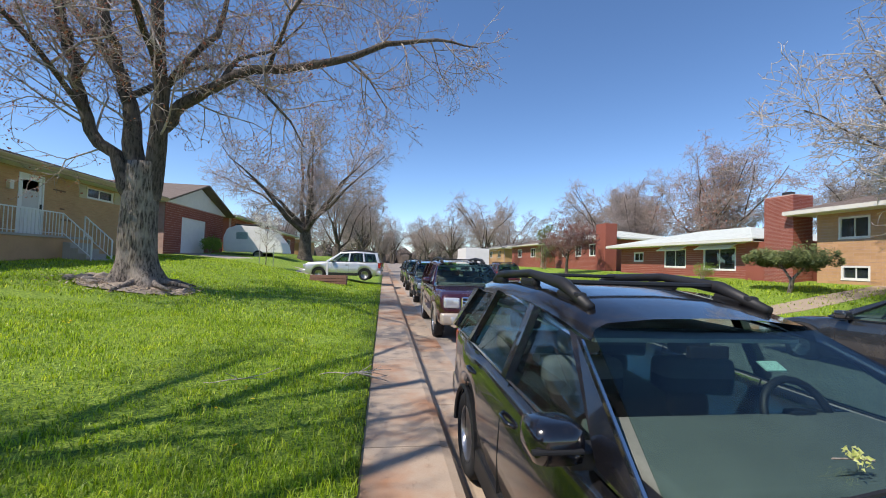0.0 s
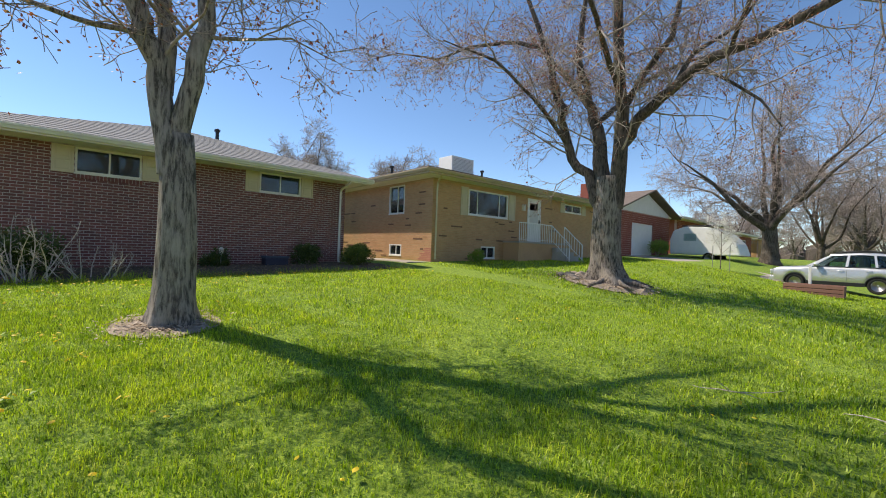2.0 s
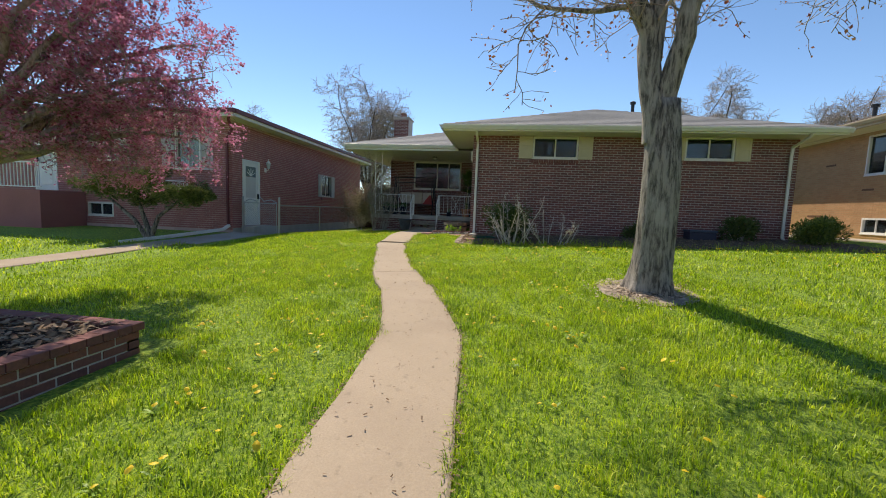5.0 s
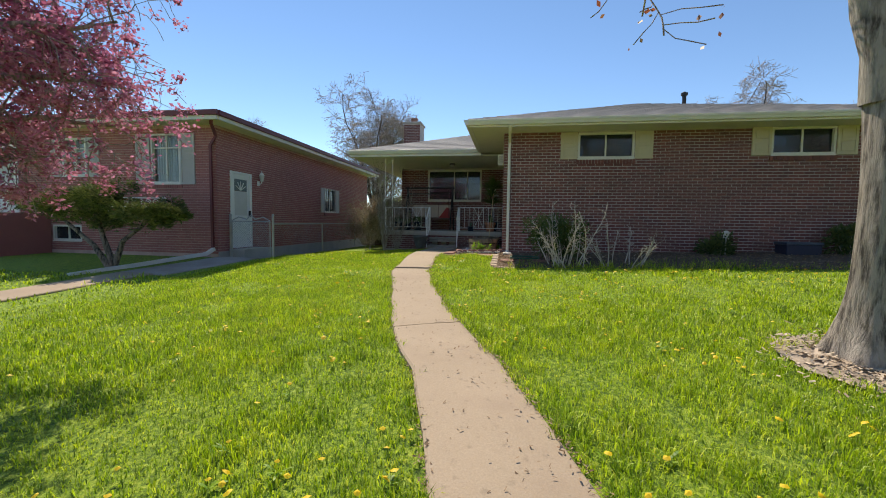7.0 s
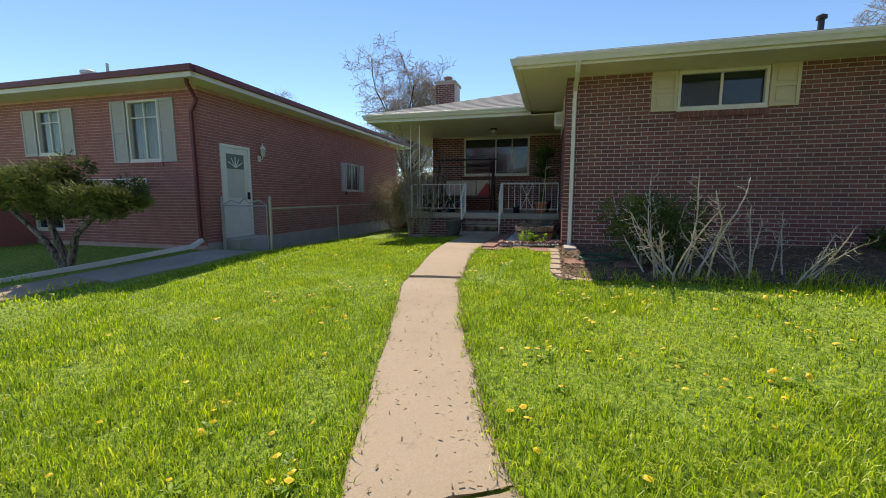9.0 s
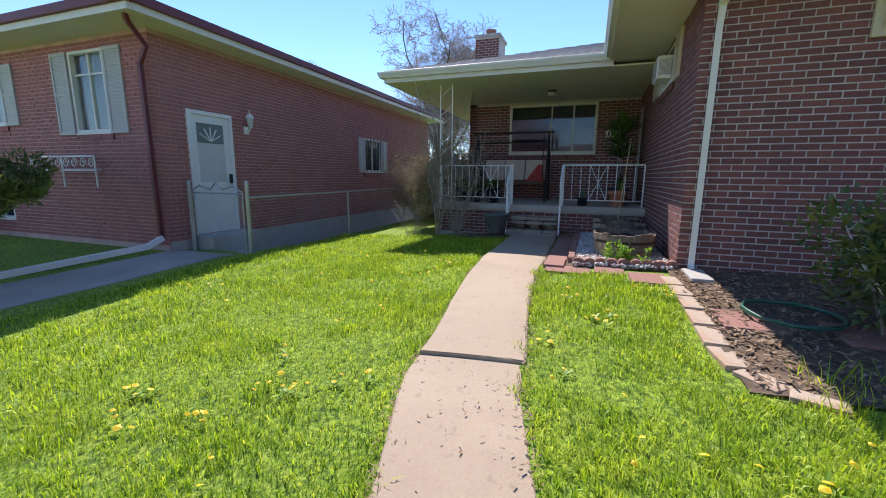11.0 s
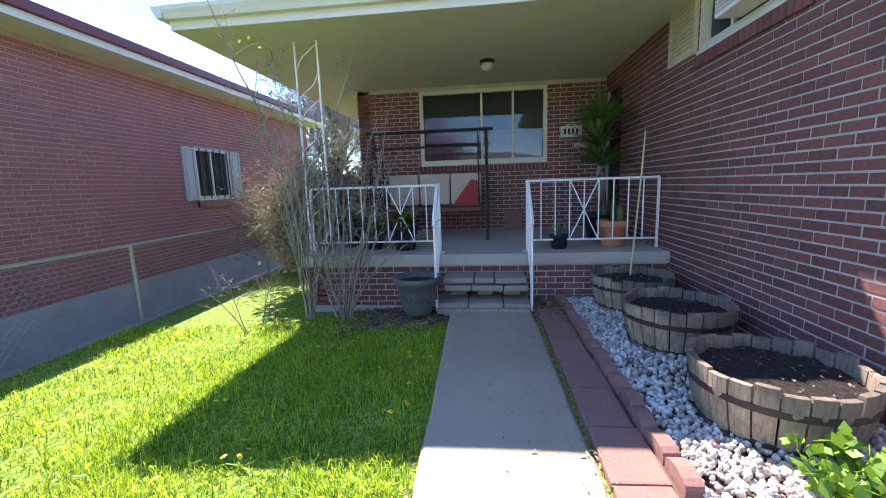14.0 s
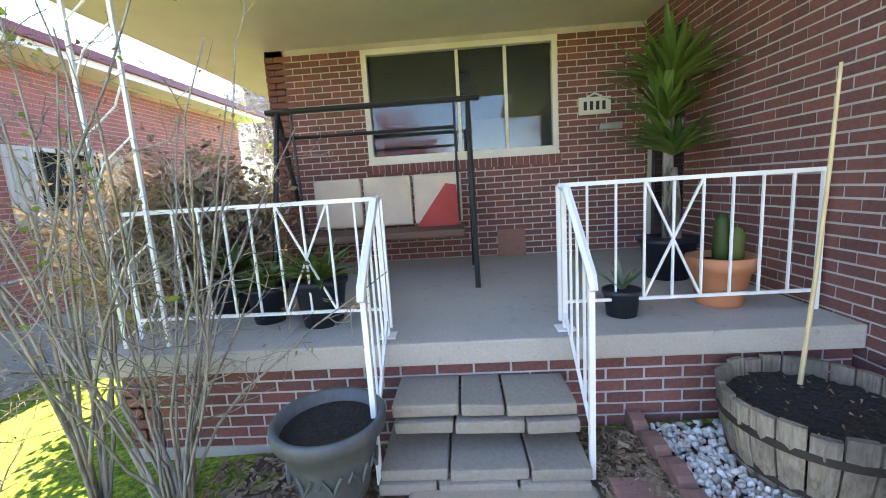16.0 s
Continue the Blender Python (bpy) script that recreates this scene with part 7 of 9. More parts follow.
w = mesh_wires(-13.35, -13.35, -9.76, -8.6, 0.1, 1.18, 0.07, 0.003)
raw("wire_mesh", w.v, w.f, STEEL, gate, wide=True)
lan = thing("wall_lantern", "white coach lantern on the red brick wall", "lamp", (-14.85, -9.95, 2.35))
part("backplate", boxm(-0.06, 0.06, 0.008, 0.03, -0.05, 0.1, 0.01), WHITE, lan)
part("arm", tube(bmesh.new(), [(0, 0.02, 0.03), (0, 0.1, 0.0), (0, 0.14, 0.08)], 0.012, 6), WHITE, lan)
part("glass", lathe(bmesh.new(), [(0.04, 0.08), (0.075, 0.26), (0.075, 0.27)], (0, 0.14, 0), 6), plain("milk_glass", (0.55, 0.57, 0.55), 0.15), lan)
part("cap", lathe(bmesh.new(), [(0.085, 0.27), (0.05, 0.33), (0.012, 0.36), (0.012, 0.4), (0.002, 0.43)], (0, 0.14, 0), 12), WHITE, lan)
pipe = thing("drain_pipe", "long white downpipe lying across the concrete", "pipe", (-11.5, -10.1, 0.2))
part("pipe", tube(bmesh.new(), [(-12.95, -10.02, 0.42), (-12.7, -10.05, 0.3), (-11.0, -10.42, 0.16), (-9.7, -10.62, 0.08)], 0.06, 4), WHITE, pipe, wide=True)
# white iron plant rail on the front wall of the red house
hold = thing("plant_rail", "white scrolled iron plant rail on red brick", "rail", (-12.9, -12.4, 1.24))
for z in (1.79, 1.545):
    part("bar", boxm(-12.91, -12.89, -13.3, -11.42, z - 0.012, z + 0.012), WHITE, hold, wide=True)
for y in (-13.28, -12.35, -11.43):
    part("leg", boxm(-12.91, -12.89, y - 0.011, y + 0.011, 1.24, 1.79), WHITE, hold, wide=True)
    part("bracket", boxm(-13.01, -12.9, y - 0.01, y + 0.01, 1.54, 1.56), WHITE, hold, wide=True)
for k in range(8):
    y = -13.17 + k * 0.235
    part("scroll", tube(bmesh.new(), [(-12.9, y + (0.095 - 0.006 * t) * math.cos(t * 0.7), 1.667 + (0.1 - 0.006 * t) * math.sin(t * 0.7)) for t in range(13)], 0.008, 5), WHITE, hold, wide=True)
# brick planter on the lawn
pln = thing("brick_planter", "low dark brick planter with dry grass clippings", "planter", (-3.3, -4.7, 0))
for f, ln in ((Face(-3.75, -4.1, 1, 0, 0, 1), 1.1), (Face(-3.75, -4.1, 0, -1, -1, 0), 1.3), (Face(-2.65, -4.1, 0, -1, 1, 0), 1.3)):
    wl = wall(pln, f, ln, -0.25, 0.14, [], MORTAR, thick=0.1)
    bricks(wl, f, ln, -0.2, 0.13, [], BRICK_MAIN, (0, ln, -0.3, 0.2))
part("wall", boxm(-3.75, -2.65, -5.5, -5.4, -0.25, 0.14), MORTAR, pln, wide=True)
for k in range(10):
    part("cap_brick", boxm(-3.78 + k * 0.115, -3.67 + k * 0.115, -4.22, -4.07, 0.14, 0.2, 0.006), BRICK_MAIN, pln, wide=True)
for k in range(11):
    part("cap_brick", boxm(-3.79, -3.64, -4.34 - k * 0.115, -4.23 - k * 0.115, 0.14, 0.2, 0.006), BRICK_MAIN, pln, wide=True)
part("soil", boxm(-3.66, -2.75, -5.42, -4.18, -0.2, 0.13, 0.0), SOIL, pln, wide=True)
chips("grass_clippings", "dry pale grass clippings heaped in the planter", 900, lambda r: (r.uniform(-3.66, -2.75), r.uniform(-5.4, -4.2)), 0.035, LITTER, 8, 0.27)
# fallen twigs on the lawn edge
tw = thing("fallen_branch", "pale fallen twig lying on grass and pavement", "branch", (-0.3, 5.1, -0.1))
tb = Tubes()
q = random.Random(2)
for k in range(9):
    tb.add(wander(q, Vector((0, 0, 0.03)), Vector((q.uniform(-1, 1.2), q.uniform(-0.8, 0.4), 0.05)), q.uniform(0.25, 0.6), 5, 0.2, -0.01), taper(0.009, 0.003, 5), 5)
tb.ob("twig", PALE_STEM, tw)
tw = thing("fallen_branch", "pale fallen twig lying in grass", "branch", (-1.5, 4.6, 0.0))
tb = Tubes()
for k in range(4):
    tb.add(wander(q, Vector((0, 0, 0.0)), Vector((q.uniform(-1, 1), q.uniform(-0.6, 0.4), 0.05)), q.uniform(0.2, 0.5), 5, 0.2, -0.01), taper(0.007, 0.003, 5), 5)
tb.ob("twig", PALE_STEM, tw)
# bin and garden light by the front wall
bn = thing("cooler_box", "dark blue plastic box standing by dark brick", "box", (-12.8, 4.0, 0.5))
part("body", boxm(-0.2, 0.2, -0.33, 0.33, 0, 0.36, 0.02), plain("navy_plastic", (0.02, 0.025, 0.05), 0.5), bn)
part("lid", boxm(-0.22, 0.22, -0.35, 0.35, 0.36, 0.42, 0.02), plain("slate_lid", (0.05, 0.07, 0.1), 0.5), bn)
gl = thing("garden_light", "small pale garden light on a stake", "lamp", (-12.6, 2.5, 0.48))
part("stake", tube(bmesh.new(), [(0, 0, -0.1), (0, 0, 0.5)], 0.012, 6), STEEL, gl)
part("head", lathe(bmesh.new(), [(0.05, 0.5), (0.06, 0.6), (0.08, 0.61), (0.02, 0.66)], seg=12), TRIM, gl)
# utility pole behind
up = thing("utility_pole", "wooden utility pole with crossarm behind the houses", "pole", (-40, 15.5, 0.3))
part("pole", tube(bmesh.new(), [(0, 0, 0), (0, 0, 8.4)], [0.16, 0.11], 8), WOOD, up)
part("crossarm", boxm(-0.06, 0.06, -1.0, 1.0, 7.7, 7.85), WOOD, up)
# bare mound with rocks and roots at the big maple's foot
mound = patch("bare_earth", -7.5, -4.9, 10.2, 12.6, 0.02, plain("dusty_earth", (0.33, 0.27, 0.21), 0.98, var=0.35, scale=7, grain=70, bump=1.0), bed, 26, 0.03, lambda x, y: (-6.2 + (x + 6.2) * math.sqrt(max(0.02, 1 - ((y - 11.4) / 1.22) ** 2)), y))
for vert in mound.data.vertices:
    d = math.hypot(vert.co.x + 6.2, vert.co.y - 11.4) / 1.3
    vert.co.z += 0.13 * max(0.0, 1 - d * d) - 0.05 * max(0.0, d - 0.8)
patch("bare_earth", -7.0, -5.85, 0.0, 1.15, 0.022, mound.data.materials[0], bed, 14, 0.02, lambda x, y: (-6.4 + (x + 6.4) * math.sqrt(max(0.02, 1 - ((y - 0.57) / 0.6) ** 2)), y))
rng = random.Random(44)
for x, y, r in ((-7.28, 11.1, 0.17), (-7.05, 11.45, 0.2), (-7.0, 10.85, 0.15), (-7.35, 11.5, 0.13), (-6.75, 10.62, 0.12), (-7.5, 10.95, 0.11)):
    rock = thing("rock", "pale weathered rock at the foot of the maple", "rock", (x, y, ground_h(x, y) + 0.07), "rocks round the maple")
    bm = bmesh.new()
    bmesh.ops.create_icosphere(bm, subdivisions=2, radius=r)
    for vert in bm.verts:
        vert.co = Vector((vert.co.x * 1.2, vert.co.y, vert.co.z * 0.7)) * (1 + 0.35 * noise.noise(vert.co * 6 + Vector((x, y, 0)) * 5))
    part("stone", bm, PAVER_GREY, rock)
roots = Tubes()
for k in range(8):
    a = k * 0.8 + rng.uniform(-0.2, 0.2)
    pts = [Vector((math.cos(a) * d, math.sin(a) * d, z)) for d, z in ((0.35, 0.2), (0.6, 0.14), (0.85, 0.09), (1.15, 0.03), (1.4, -0.04))]
    roots.add([q + Vector((rng.gauss(0, 0.04), rng.gauss(0, 0.04), 0)) for q in pts], [0.11, 0.085, 0.065, 0.045, 0.02], 7)
maple = next(o for o in bpy.data.objects if o.name.startswith("maple_tree") and abs(o.location.y - 11.4) < 0.1)
roots.ob("root", BARK, maple, "surface roots")
chips("wood_chips", "pale wood chips and dead grass round the maple's foot", 1500, lambda r: (-6.2 + r.gauss(0, 0.62), 11.35 + r.gauss(0, 0.55)), 0.045, CHIP, 21, 0.10)
chips("wood_chips", "pale wood chips and dead grass round a tree foot", 700, lambda r: (-6.25 + r.gauss(0, 0.25), 0.42 + r.gauss(0, 0.3)), 0.016, CHIP, 22, 0.04)


# ---- parked vehicles ----
def car_paint(name, color, rough=0.18, metal=0.3):
    n = Nodes(name)
    dust = n.noise(5, 5, 0.6)
    c = n.mix(n.math("MULTIPLY", n.ramp(dust, [(0.5, (0, 0, 0)), (0.75, (1, 1, 1))]), 0.12), color, (0.25, 0.22, 0.18))
    n.bump(n.noise(900, 2), 0.02, 0.001)
    r = n.ramp(dust, [(0.35, (rough,) * 3), (0.75, (rough + 0.14,) * 3)])
    return n.done(c, r, metal, **{"Coat Weight": 1.0, "Coat Roughness": 0.04})


BLACK_PAINT = car_paint("black_car_paint", (0.008, 0.008, 0.010), 0.15, 0.2)
PLUM_PAINT = car_paint("plum_car_paint", (0.055, 0.012, 0.022))
SILVER_PAINT = car_paint("silver_car_paint", (0.62, 0.63, 0.64), 0.3, 0.6)
RED_PAINT = car_paint("dark_red_car_paint", (0.09, 0.012, 0.02))
GREY_PAINT = car_paint("grey_car_paint", (0.03, 0.035, 0.04))
GOLD_CLAD = plain("pale_gold_cladding", (0.46, 0.40, 0.33), 0.4, 0.3, var=0.1)
TYRE = plain("tyre_rubber", (0.018, 0.018, 0.018), 0.85, var=0.2, grain=80, bump=0.4)
TRIM_BLACK = plain("black_trim", (0.012, 0.012, 0.013), 0.55)
ALLOY = plain("alloy_rim", (0.55, 0.55, 0.56), 0.3, 0.9, var=0.06)
SEAT = plain("car_seat_cloth", (0.16, 0.16, 0.162), 0.85, var=0.2)
DASH = plain("car_dash", (0.15, 0.165, 0.15), 0.85, var=0.2)
LAMP_GLASS = plain("lamp_lens", (0.62, 0.64, 0.66), 0.08, 0.4, var=0.05, bump=0)
TAIL_LAMP = plain("tail_lamp", (0.35, 0.012, 0.01), 0.12, var=0.1, bump=0)
SHADE = plain("sun_visor_pale", (0.5, 0.55, 0.5), 0.6)


def slab4(bm, a, b, c, d, t):
    """A thick four-cornered plate; t is its depth against its normal."""
    pts = [Vector(p) for p in (a, b, c, d)]
    n = (pts[1] - pts[0]).cross(pts[3] - pts[0]).normalized() * t
    top = [bm.verts.new(p) for p in pts]
    low = [bm.verts.new(p - n) for p in pts]
    bm.faces.new(top)
    bm.faces.new(low[::-1])
    for i in range(4):
        bm.faces.new((top[i], low[i], low[(i + 1) % 4], top[(i + 1) % 4]))
    return bm


def wheel(parent, x, y, r, side, rim=ALLOY, spokes=6):
    m = Matrix.Translation((x, y, r)) @ Matrix.Rotation(radians(-90 * side), 4, "X")
    bm = lathe(bmesh.new(), [(r * 0.62, -0.10), (r * 0.9, -0.115), (r * 0.985, -0.09), (r, -0.04), (r, 0.04), (r * 0.985, 0.085), (r * 0.9, 0.11), (r * 0.64, 0.10), (r * 0.62, 0.05)], seg=36)
    bmesh.ops.transform(bm, matrix=m, verts=bm.verts)
    w = part("wheel", bm, TYRE, parent, "black tyre", smooth=True)
    bm = lathe(bmesh.new(), [(r * 0.64, 0.095), (r * 0.60, 0.10), (r * 0.58, 0.05), (r * 0.57, -0.05), (r * 0.2, -0.04), (0.0, -0.04)], seg=36)
    bmesh.ops.transform(bm, matrix=m, verts=bm.verts)
    part("rim", bm, rim, w, smooth=True)
    for k in range(spokes):
        a = 2 * math.pi * k / spokes
        bm = boxm(r * 0.06, r * 0.60, -r * 0.075, r * 0.075, 0.05, 0.085, 0.012)
        bmesh.ops.transform(bm, matrix=m @ Matrix.Rotation(a, 4, "Z"), verts=bm.verts)
        part("spoke", bm, rim, w)
    bm = lathe(bmesh.new(), [(r * 0.17, 0.03), (r * 0.17, 0.09), (r * 0.1, 0.1)], seg=16)
    bmesh.ops.transform(bm, matrix=m, verts=bm.verts)
    part("hub_cap", bm, rim, w)


def car(label, spec, at, turn, paint, group="cars parked along the street", rims=ALLOY, clad=None, detail=True, rails=True, category="car", name="car"):
    """A car, nose along +x: a lofted body with open arches, roof, pillars, panes and fittings."""
    g = spec
    c = thing(name, label, category, (0, 0, 0), group)
    fx, rx, R = g["front_axle"], g["rear_axle"], g["wheel"]
    top_x, top_z = [p[0] for p in g["top"]], [p[1] for p in g["top"]]
    wid_x, wid = [p[0] for p in g["width"]], [p[1] for p in g["width"]]
    def zt(x):
        return float(np.interp(x, top_x, top_z))
    def hw(x):
        return float(np.interp(x, wid_x, wid))
    x0, x1 = top_x[0], top_x[-1]
    n = 96
    bm = bmesh.new()
    last = None
    for i in range(n + 1):
        x = x0 + (x1 - x0) * i / n
        zl = g["sill"] + max(0, (x - x1 + 0.3)) * 0.25 + max(0, (x0 + 0.3 - x)) * 0.3
        for ax in (fx, rx):
            q = (R + 0.055) ** 2 - (x - ax) ** 2
            if q > 0:
                zl = max(zl, R + math.sqrt(q) - 0.02)
        t, w = zt(x), hw(x)
        zl = min(zl, t - 0.12)
        sec = [(w * 0.93, zl), (w * 0.99, zl + 0.05), (w, zl + (t - zl) * 0.45), (w * 0.985, t - 0.16 * min(1, (t - zl))), (w * 0.955, t - 0.05), (w * 0.90, t - 0.012), (w * 0.6, t + 0.008), (0, t + 0.02)]
        ring = [bm.verts.new((x, y, z)) for y, z in sec] + [bm.verts.new((x, -y, z)) for y, z in sec[-2::-1]]
        if last:
            for k in range(len(ring) - 1):
                bm.faces.new((last[k], last[k + 1], ring[k + 1], ring[k]))
        else:
            bm.faces.new(ring)
        last = ring
    bm.faces.new(last[::-1])
    bmesh.ops.recalc_face_normals(bm, faces=bm.faces)
    body = part("body", bm, paint, c, smooth=True)
    part("underbody", boxm(x0 + 0.2, x1 - 0.2, -hw(0) * 0.72, hw(0) * 0.72, g["sill"] - 0.02, min(zt(rx), 0.85) - 0.12), TRIM_BLACK, c)
    for ax in (fx, rx):
        for s in (1, -1):
            wheel(c, ax, s * (hw(ax) - 0.115), R, s, rims)
            bm = tube(bmesh.new(), [(ax + (R + 0.05) * math.cos(a), s * hw(ax) * 0.995, R - 0.02 + (R + 0.05) * math.sin(a)) for a in [math.pi * k / 14 for k in range(15)]], 0.022, 5)
            part("wheel_arch", bm, clad or TRIM_BLACK, c)
    for s in (1, -1):
        part("side_skirt", boxm(rx + R + 0.06, fx - R - 0.06, s * hw(0) * 0.93 - 0.03, s * hw(0) * 0.985 + 0.012 * s, g["sill"] - 0.03, g["sill"] + 0.13, 0.015), clad or TRIM_BLACK, c)
    # upper part
    (wbx, wtx, rtx, rbx), roof_z = g["glass"], g["roof"]
    rxs, rzs = [p[0] for p in roof_z], [p[1] for p in roof_z]
    def zr(x):
        return float(np.interp(x, rxs, rzs))
    wr, wb = g["roof_w"], g["belt_w"]
    bm = bmesh.new()
    last = None
    for i in range(25):
        x = wtx + (rtx - wtx) * i / 24
        f = 1 - 0.06 * abs(2 * i / 24 - 1) ** 3
        z = zr(x)
        sec = [(wr * f * 1.03, z - 0.085), (wr * f, z - 0.03), (wr * f * 0.9, z), (wr * f * 0.5, z + 0.022), (0, z + 0.03)]
        ring = [bm.verts.new((x, y, zz)) for y, zz in sec] + [bm.verts.new((x, -y, zz)) for y, zz in sec[-2::-1]]
        if last:
            for k in range(len(ring) - 1):
                bm.faces.new((last[k], last[k + 1], ring[k + 1], ring[k]))
        last = ring
    bmesh.ops.recalc_face_normals(bm, faces=bm.faces)
    part("roof", bm, paint, c, smooth=True)
    lining = boxm(rtx + 0.05, wtx - 0.05, -wr * 0.9, wr * 0.9, min(rzs) - 0.10, min(rzs) - 0.08)
    part("headlining", lining, SHADE if detail else DASH, c)
    def belt(x, s):
        return (x, s * wb, zt(min(max(x, rbx), wbx)) + 0.0)
    def rail(x, s):
        return (x, s * wr * 1.03, zr(min(max(x, rtx), wtx)) - 0.085)
    splits = g["windows"]
    for s in (1, -1):
        for k, (b0, b1, t0, t1) in enumerate(splits):
            quad = [belt(b0, s), belt(b1, s), rail(t1, s), rail(t0, s)]
            if s < 0:
                quad = quad[::-1]
            p = part("side_window", slab4(bmesh.new(), *quad, 0.008), CAR_GLASS, c, "tinted car window")
            p.visible_shadow = False
        edges = [(rbx, splits[-1][0], rtx, splits[-1][2])] + [(splits[k + 1][1], splits[k][0], splits[k + 1][3], splits[k][2]) for k in range(len(splits) - 2, -1, -1)] + [(splits[0][1], wbx, splits[0][3], wtx)]
        for b0, b1, t0, t1 in edges:
            quad = [belt(b0, s), belt(b1, s), rail(t1, s), rail(t0, s)]
            if s < 0:
                quad = quad[::-1]
            part("pillar", slab4(bmesh.new(), *quad, 0.05), paint, c)
        part("window_trim", tube(bmesh.new(), [belt(rbx + 0.15, s * 1.01), belt(0, s * 1.01), belt(wbx - 0.1, s * 1.01)], 0.012, 5), CHROME if detail else TRIM_BLACK, c)
        if detail:
            part("window_trim", tube(bmesh.new(), [rail(x, s * 1.008) for x in (rtx + 0.05, (rtx + wtx) / 2, wtx)] + [belt(wbx, s * 1.005)], 0.011, 5), CHROME, c)
        # mirror
        mx = wbx - 0.36
        bm = boxm(mx - 0.09, mx + 0.10, s * (wb + 0.06) - (0.0 if s > 0 else 0.19), s * (wb + 0.06) + (0.19 if s > 0 else 0.0), zt(mx) + 0.02, zt(mx) + 0.16, 0.05)
        mir = part("wing_mirror", bm, paint, c, smooth=True)
        part("mirror_arm", boxm(mx - 0.04, mx + 0.05, min(s * (wb - 0.02), s * (wb + 0.1)), max(s * (wb - 0.02), s * (wb + 0.1)), zt(mx) - 0.01, zt(mx) + 0.06, 0.01), TRIM_BLACK, mir)
        part("indicator", boxm(mx + 0.085, mx + 0.108, s * (wb + 0.17) - 0.09, s * (wb + 0.17) + 0.09, zt(mx) + 0.075, zt(mx) + 0.09, 0.004), TRIM_BLACK, mir)
        # handles and seams
        for hx in g["handles"]:
            zz = zt(hx) - 0.16
            part("door_handle", tube(bmesh.new(), [(hx - 0.1, s * (hw(hx) * 0.985), zz), (hx - 0.06, s * (hw(hx) + 0.02), zz), (hx + 0.06, s * (hw(hx) + 0.02), zz), (hx + 0.1, s * (hw(hx) * 0.985), zz)], 0.014, 6), paint, c, smooth=True)
        for sx in g["seams"]:
            part("door_seam", tube(bmesh.new(), [(sx, s * wb * 0.995, zt(sx) + 0.0), (sx, s * hw(sx) * 0.983, zt(sx) - 0.14), (sx, s * hw(sx) * 1.0, zt(sx) - 0.4), (sx, s * hw(sx) * 0.995, g["sill"] + 0.12)], 0.004, 4), TRIM_BLACK, c)
        if rails:
            za = [(x, s * wr * 0.83, zr(x) + h) for x, h in ((rtx + 0.15, 0.012), (rtx + 0.3, 0.065), ((rtx + wtx) / 2, 0.085), (wtx - 0.5, 0.07), (wtx - 0.18, 0.012))]
            part("roof_rail", tube(bmesh.new(), za, [0.034, 0.038, 0.03, 0.042, 0.03], 8), TRIM_BLACK, c, smooth=True)
            for x in (rtx + 0.32, (rtx + wtx) / 2, wtx - 0.4):
                part("rail_foot", boxm(x - 0.14, x + 0.14, s * wr * 0.83 - 0.03, s * wr * 0.83 + 0.03, zr(x) - 0.005, zr(x) + 0.05, 0.02), TRIM_BLACK, c)
    if rails:
        for x in (rtx + 0.45, wtx - 0.55):
            part("cross_bar", tube(bmesh.new(), [(x, -wr * 0.81, zr(x) + 0.075), (x, wr * 0.81, zr(x) + 0.075)], 0.016, 6), TRIM_BLACK, c)
    f = 0.965
    ws = part("windscreen", slab4(bmesh.new(), (wbx, -wb * 0.94, zt(wbx) + 0.012), (wbx, wb * 0.94, zt(wbx) + 0.012), (wtx, wr * f, zr(wtx) - 0.02), (wtx, -wr * f, zr(wtx) - 0.02), 0.008), CAR_GLASS, c, "large clear windscreen")
    ws.visible_shadow = False
    rs = part("rear_window", slab4(bmesh.new(), (rbx, wb * 0.92, zt(rbx) + 0.01), (rbx, -wb * 0.92, zt(rbx) + 0.01), (rtx, -wr * f, zr(rtx) - 0.03), (rtx, wr * f, zr(rtx) - 0.03), 0.008), CAR_GLASS, c)
    rs.visible_shadow = False
    # inside
    zf = zt(0) - 0.02
    part("dashboard", boxm(wbx - 0.70, wbx - 0.05, -wb * 0.86, wb * 0.86, zf - 0.25, zf + 0.05, 0.05), DASH, c, smooth=True)
    for sx, ys in ((wtx - 0.55, (0.38, -0.38)), (wtx - 1.45, (0.4, 0, -0.4))):
        for yy in ys:
            part("seat_back", boxm(sx - 0.1, sx + 0.08, yy - 0.25, yy + 0.25, zf - 0.35, zf + 0.16, 0.06), SEAT, c, smooth=True)
            part("headrest", boxm(sx - 0.1, sx + 0.01, yy - 0.13, yy + 0.13, zf + 0.17, zf + 0.33, 0.045), SEAT, c, smooth=True)
    bm = tube(bmesh.new(), [(wtx + 0.12 - 0.07 * math.sin(a), 0.38 + 0.18 * math.cos(a), zf + 0.02 + 0.17 * math.sin(a)) for a in [2 * math.pi * k / 20 for k in range(21)]], 0.019, 7)
    part("steering_wheel", bm, TRIM_BLACK, c, smooth=True)
    part("steering_hub", boxm(wtx + 0.09, wtx + 0.15, 0.31, 0.45, zf - 0.05, zf + 0.07, 0.02), TRIM_BLACK, c)
    part("inner_mirror", boxm(wtx - 0.02, wtx + 0.01, -0.11, 0.11, zr(wtx) - 0.17, zr(wtx) - 0.105, 0.012), TRIM_BLACK, c)
    # nose and tail
    xn = x1
    zn = zt(x1 - 0.18)
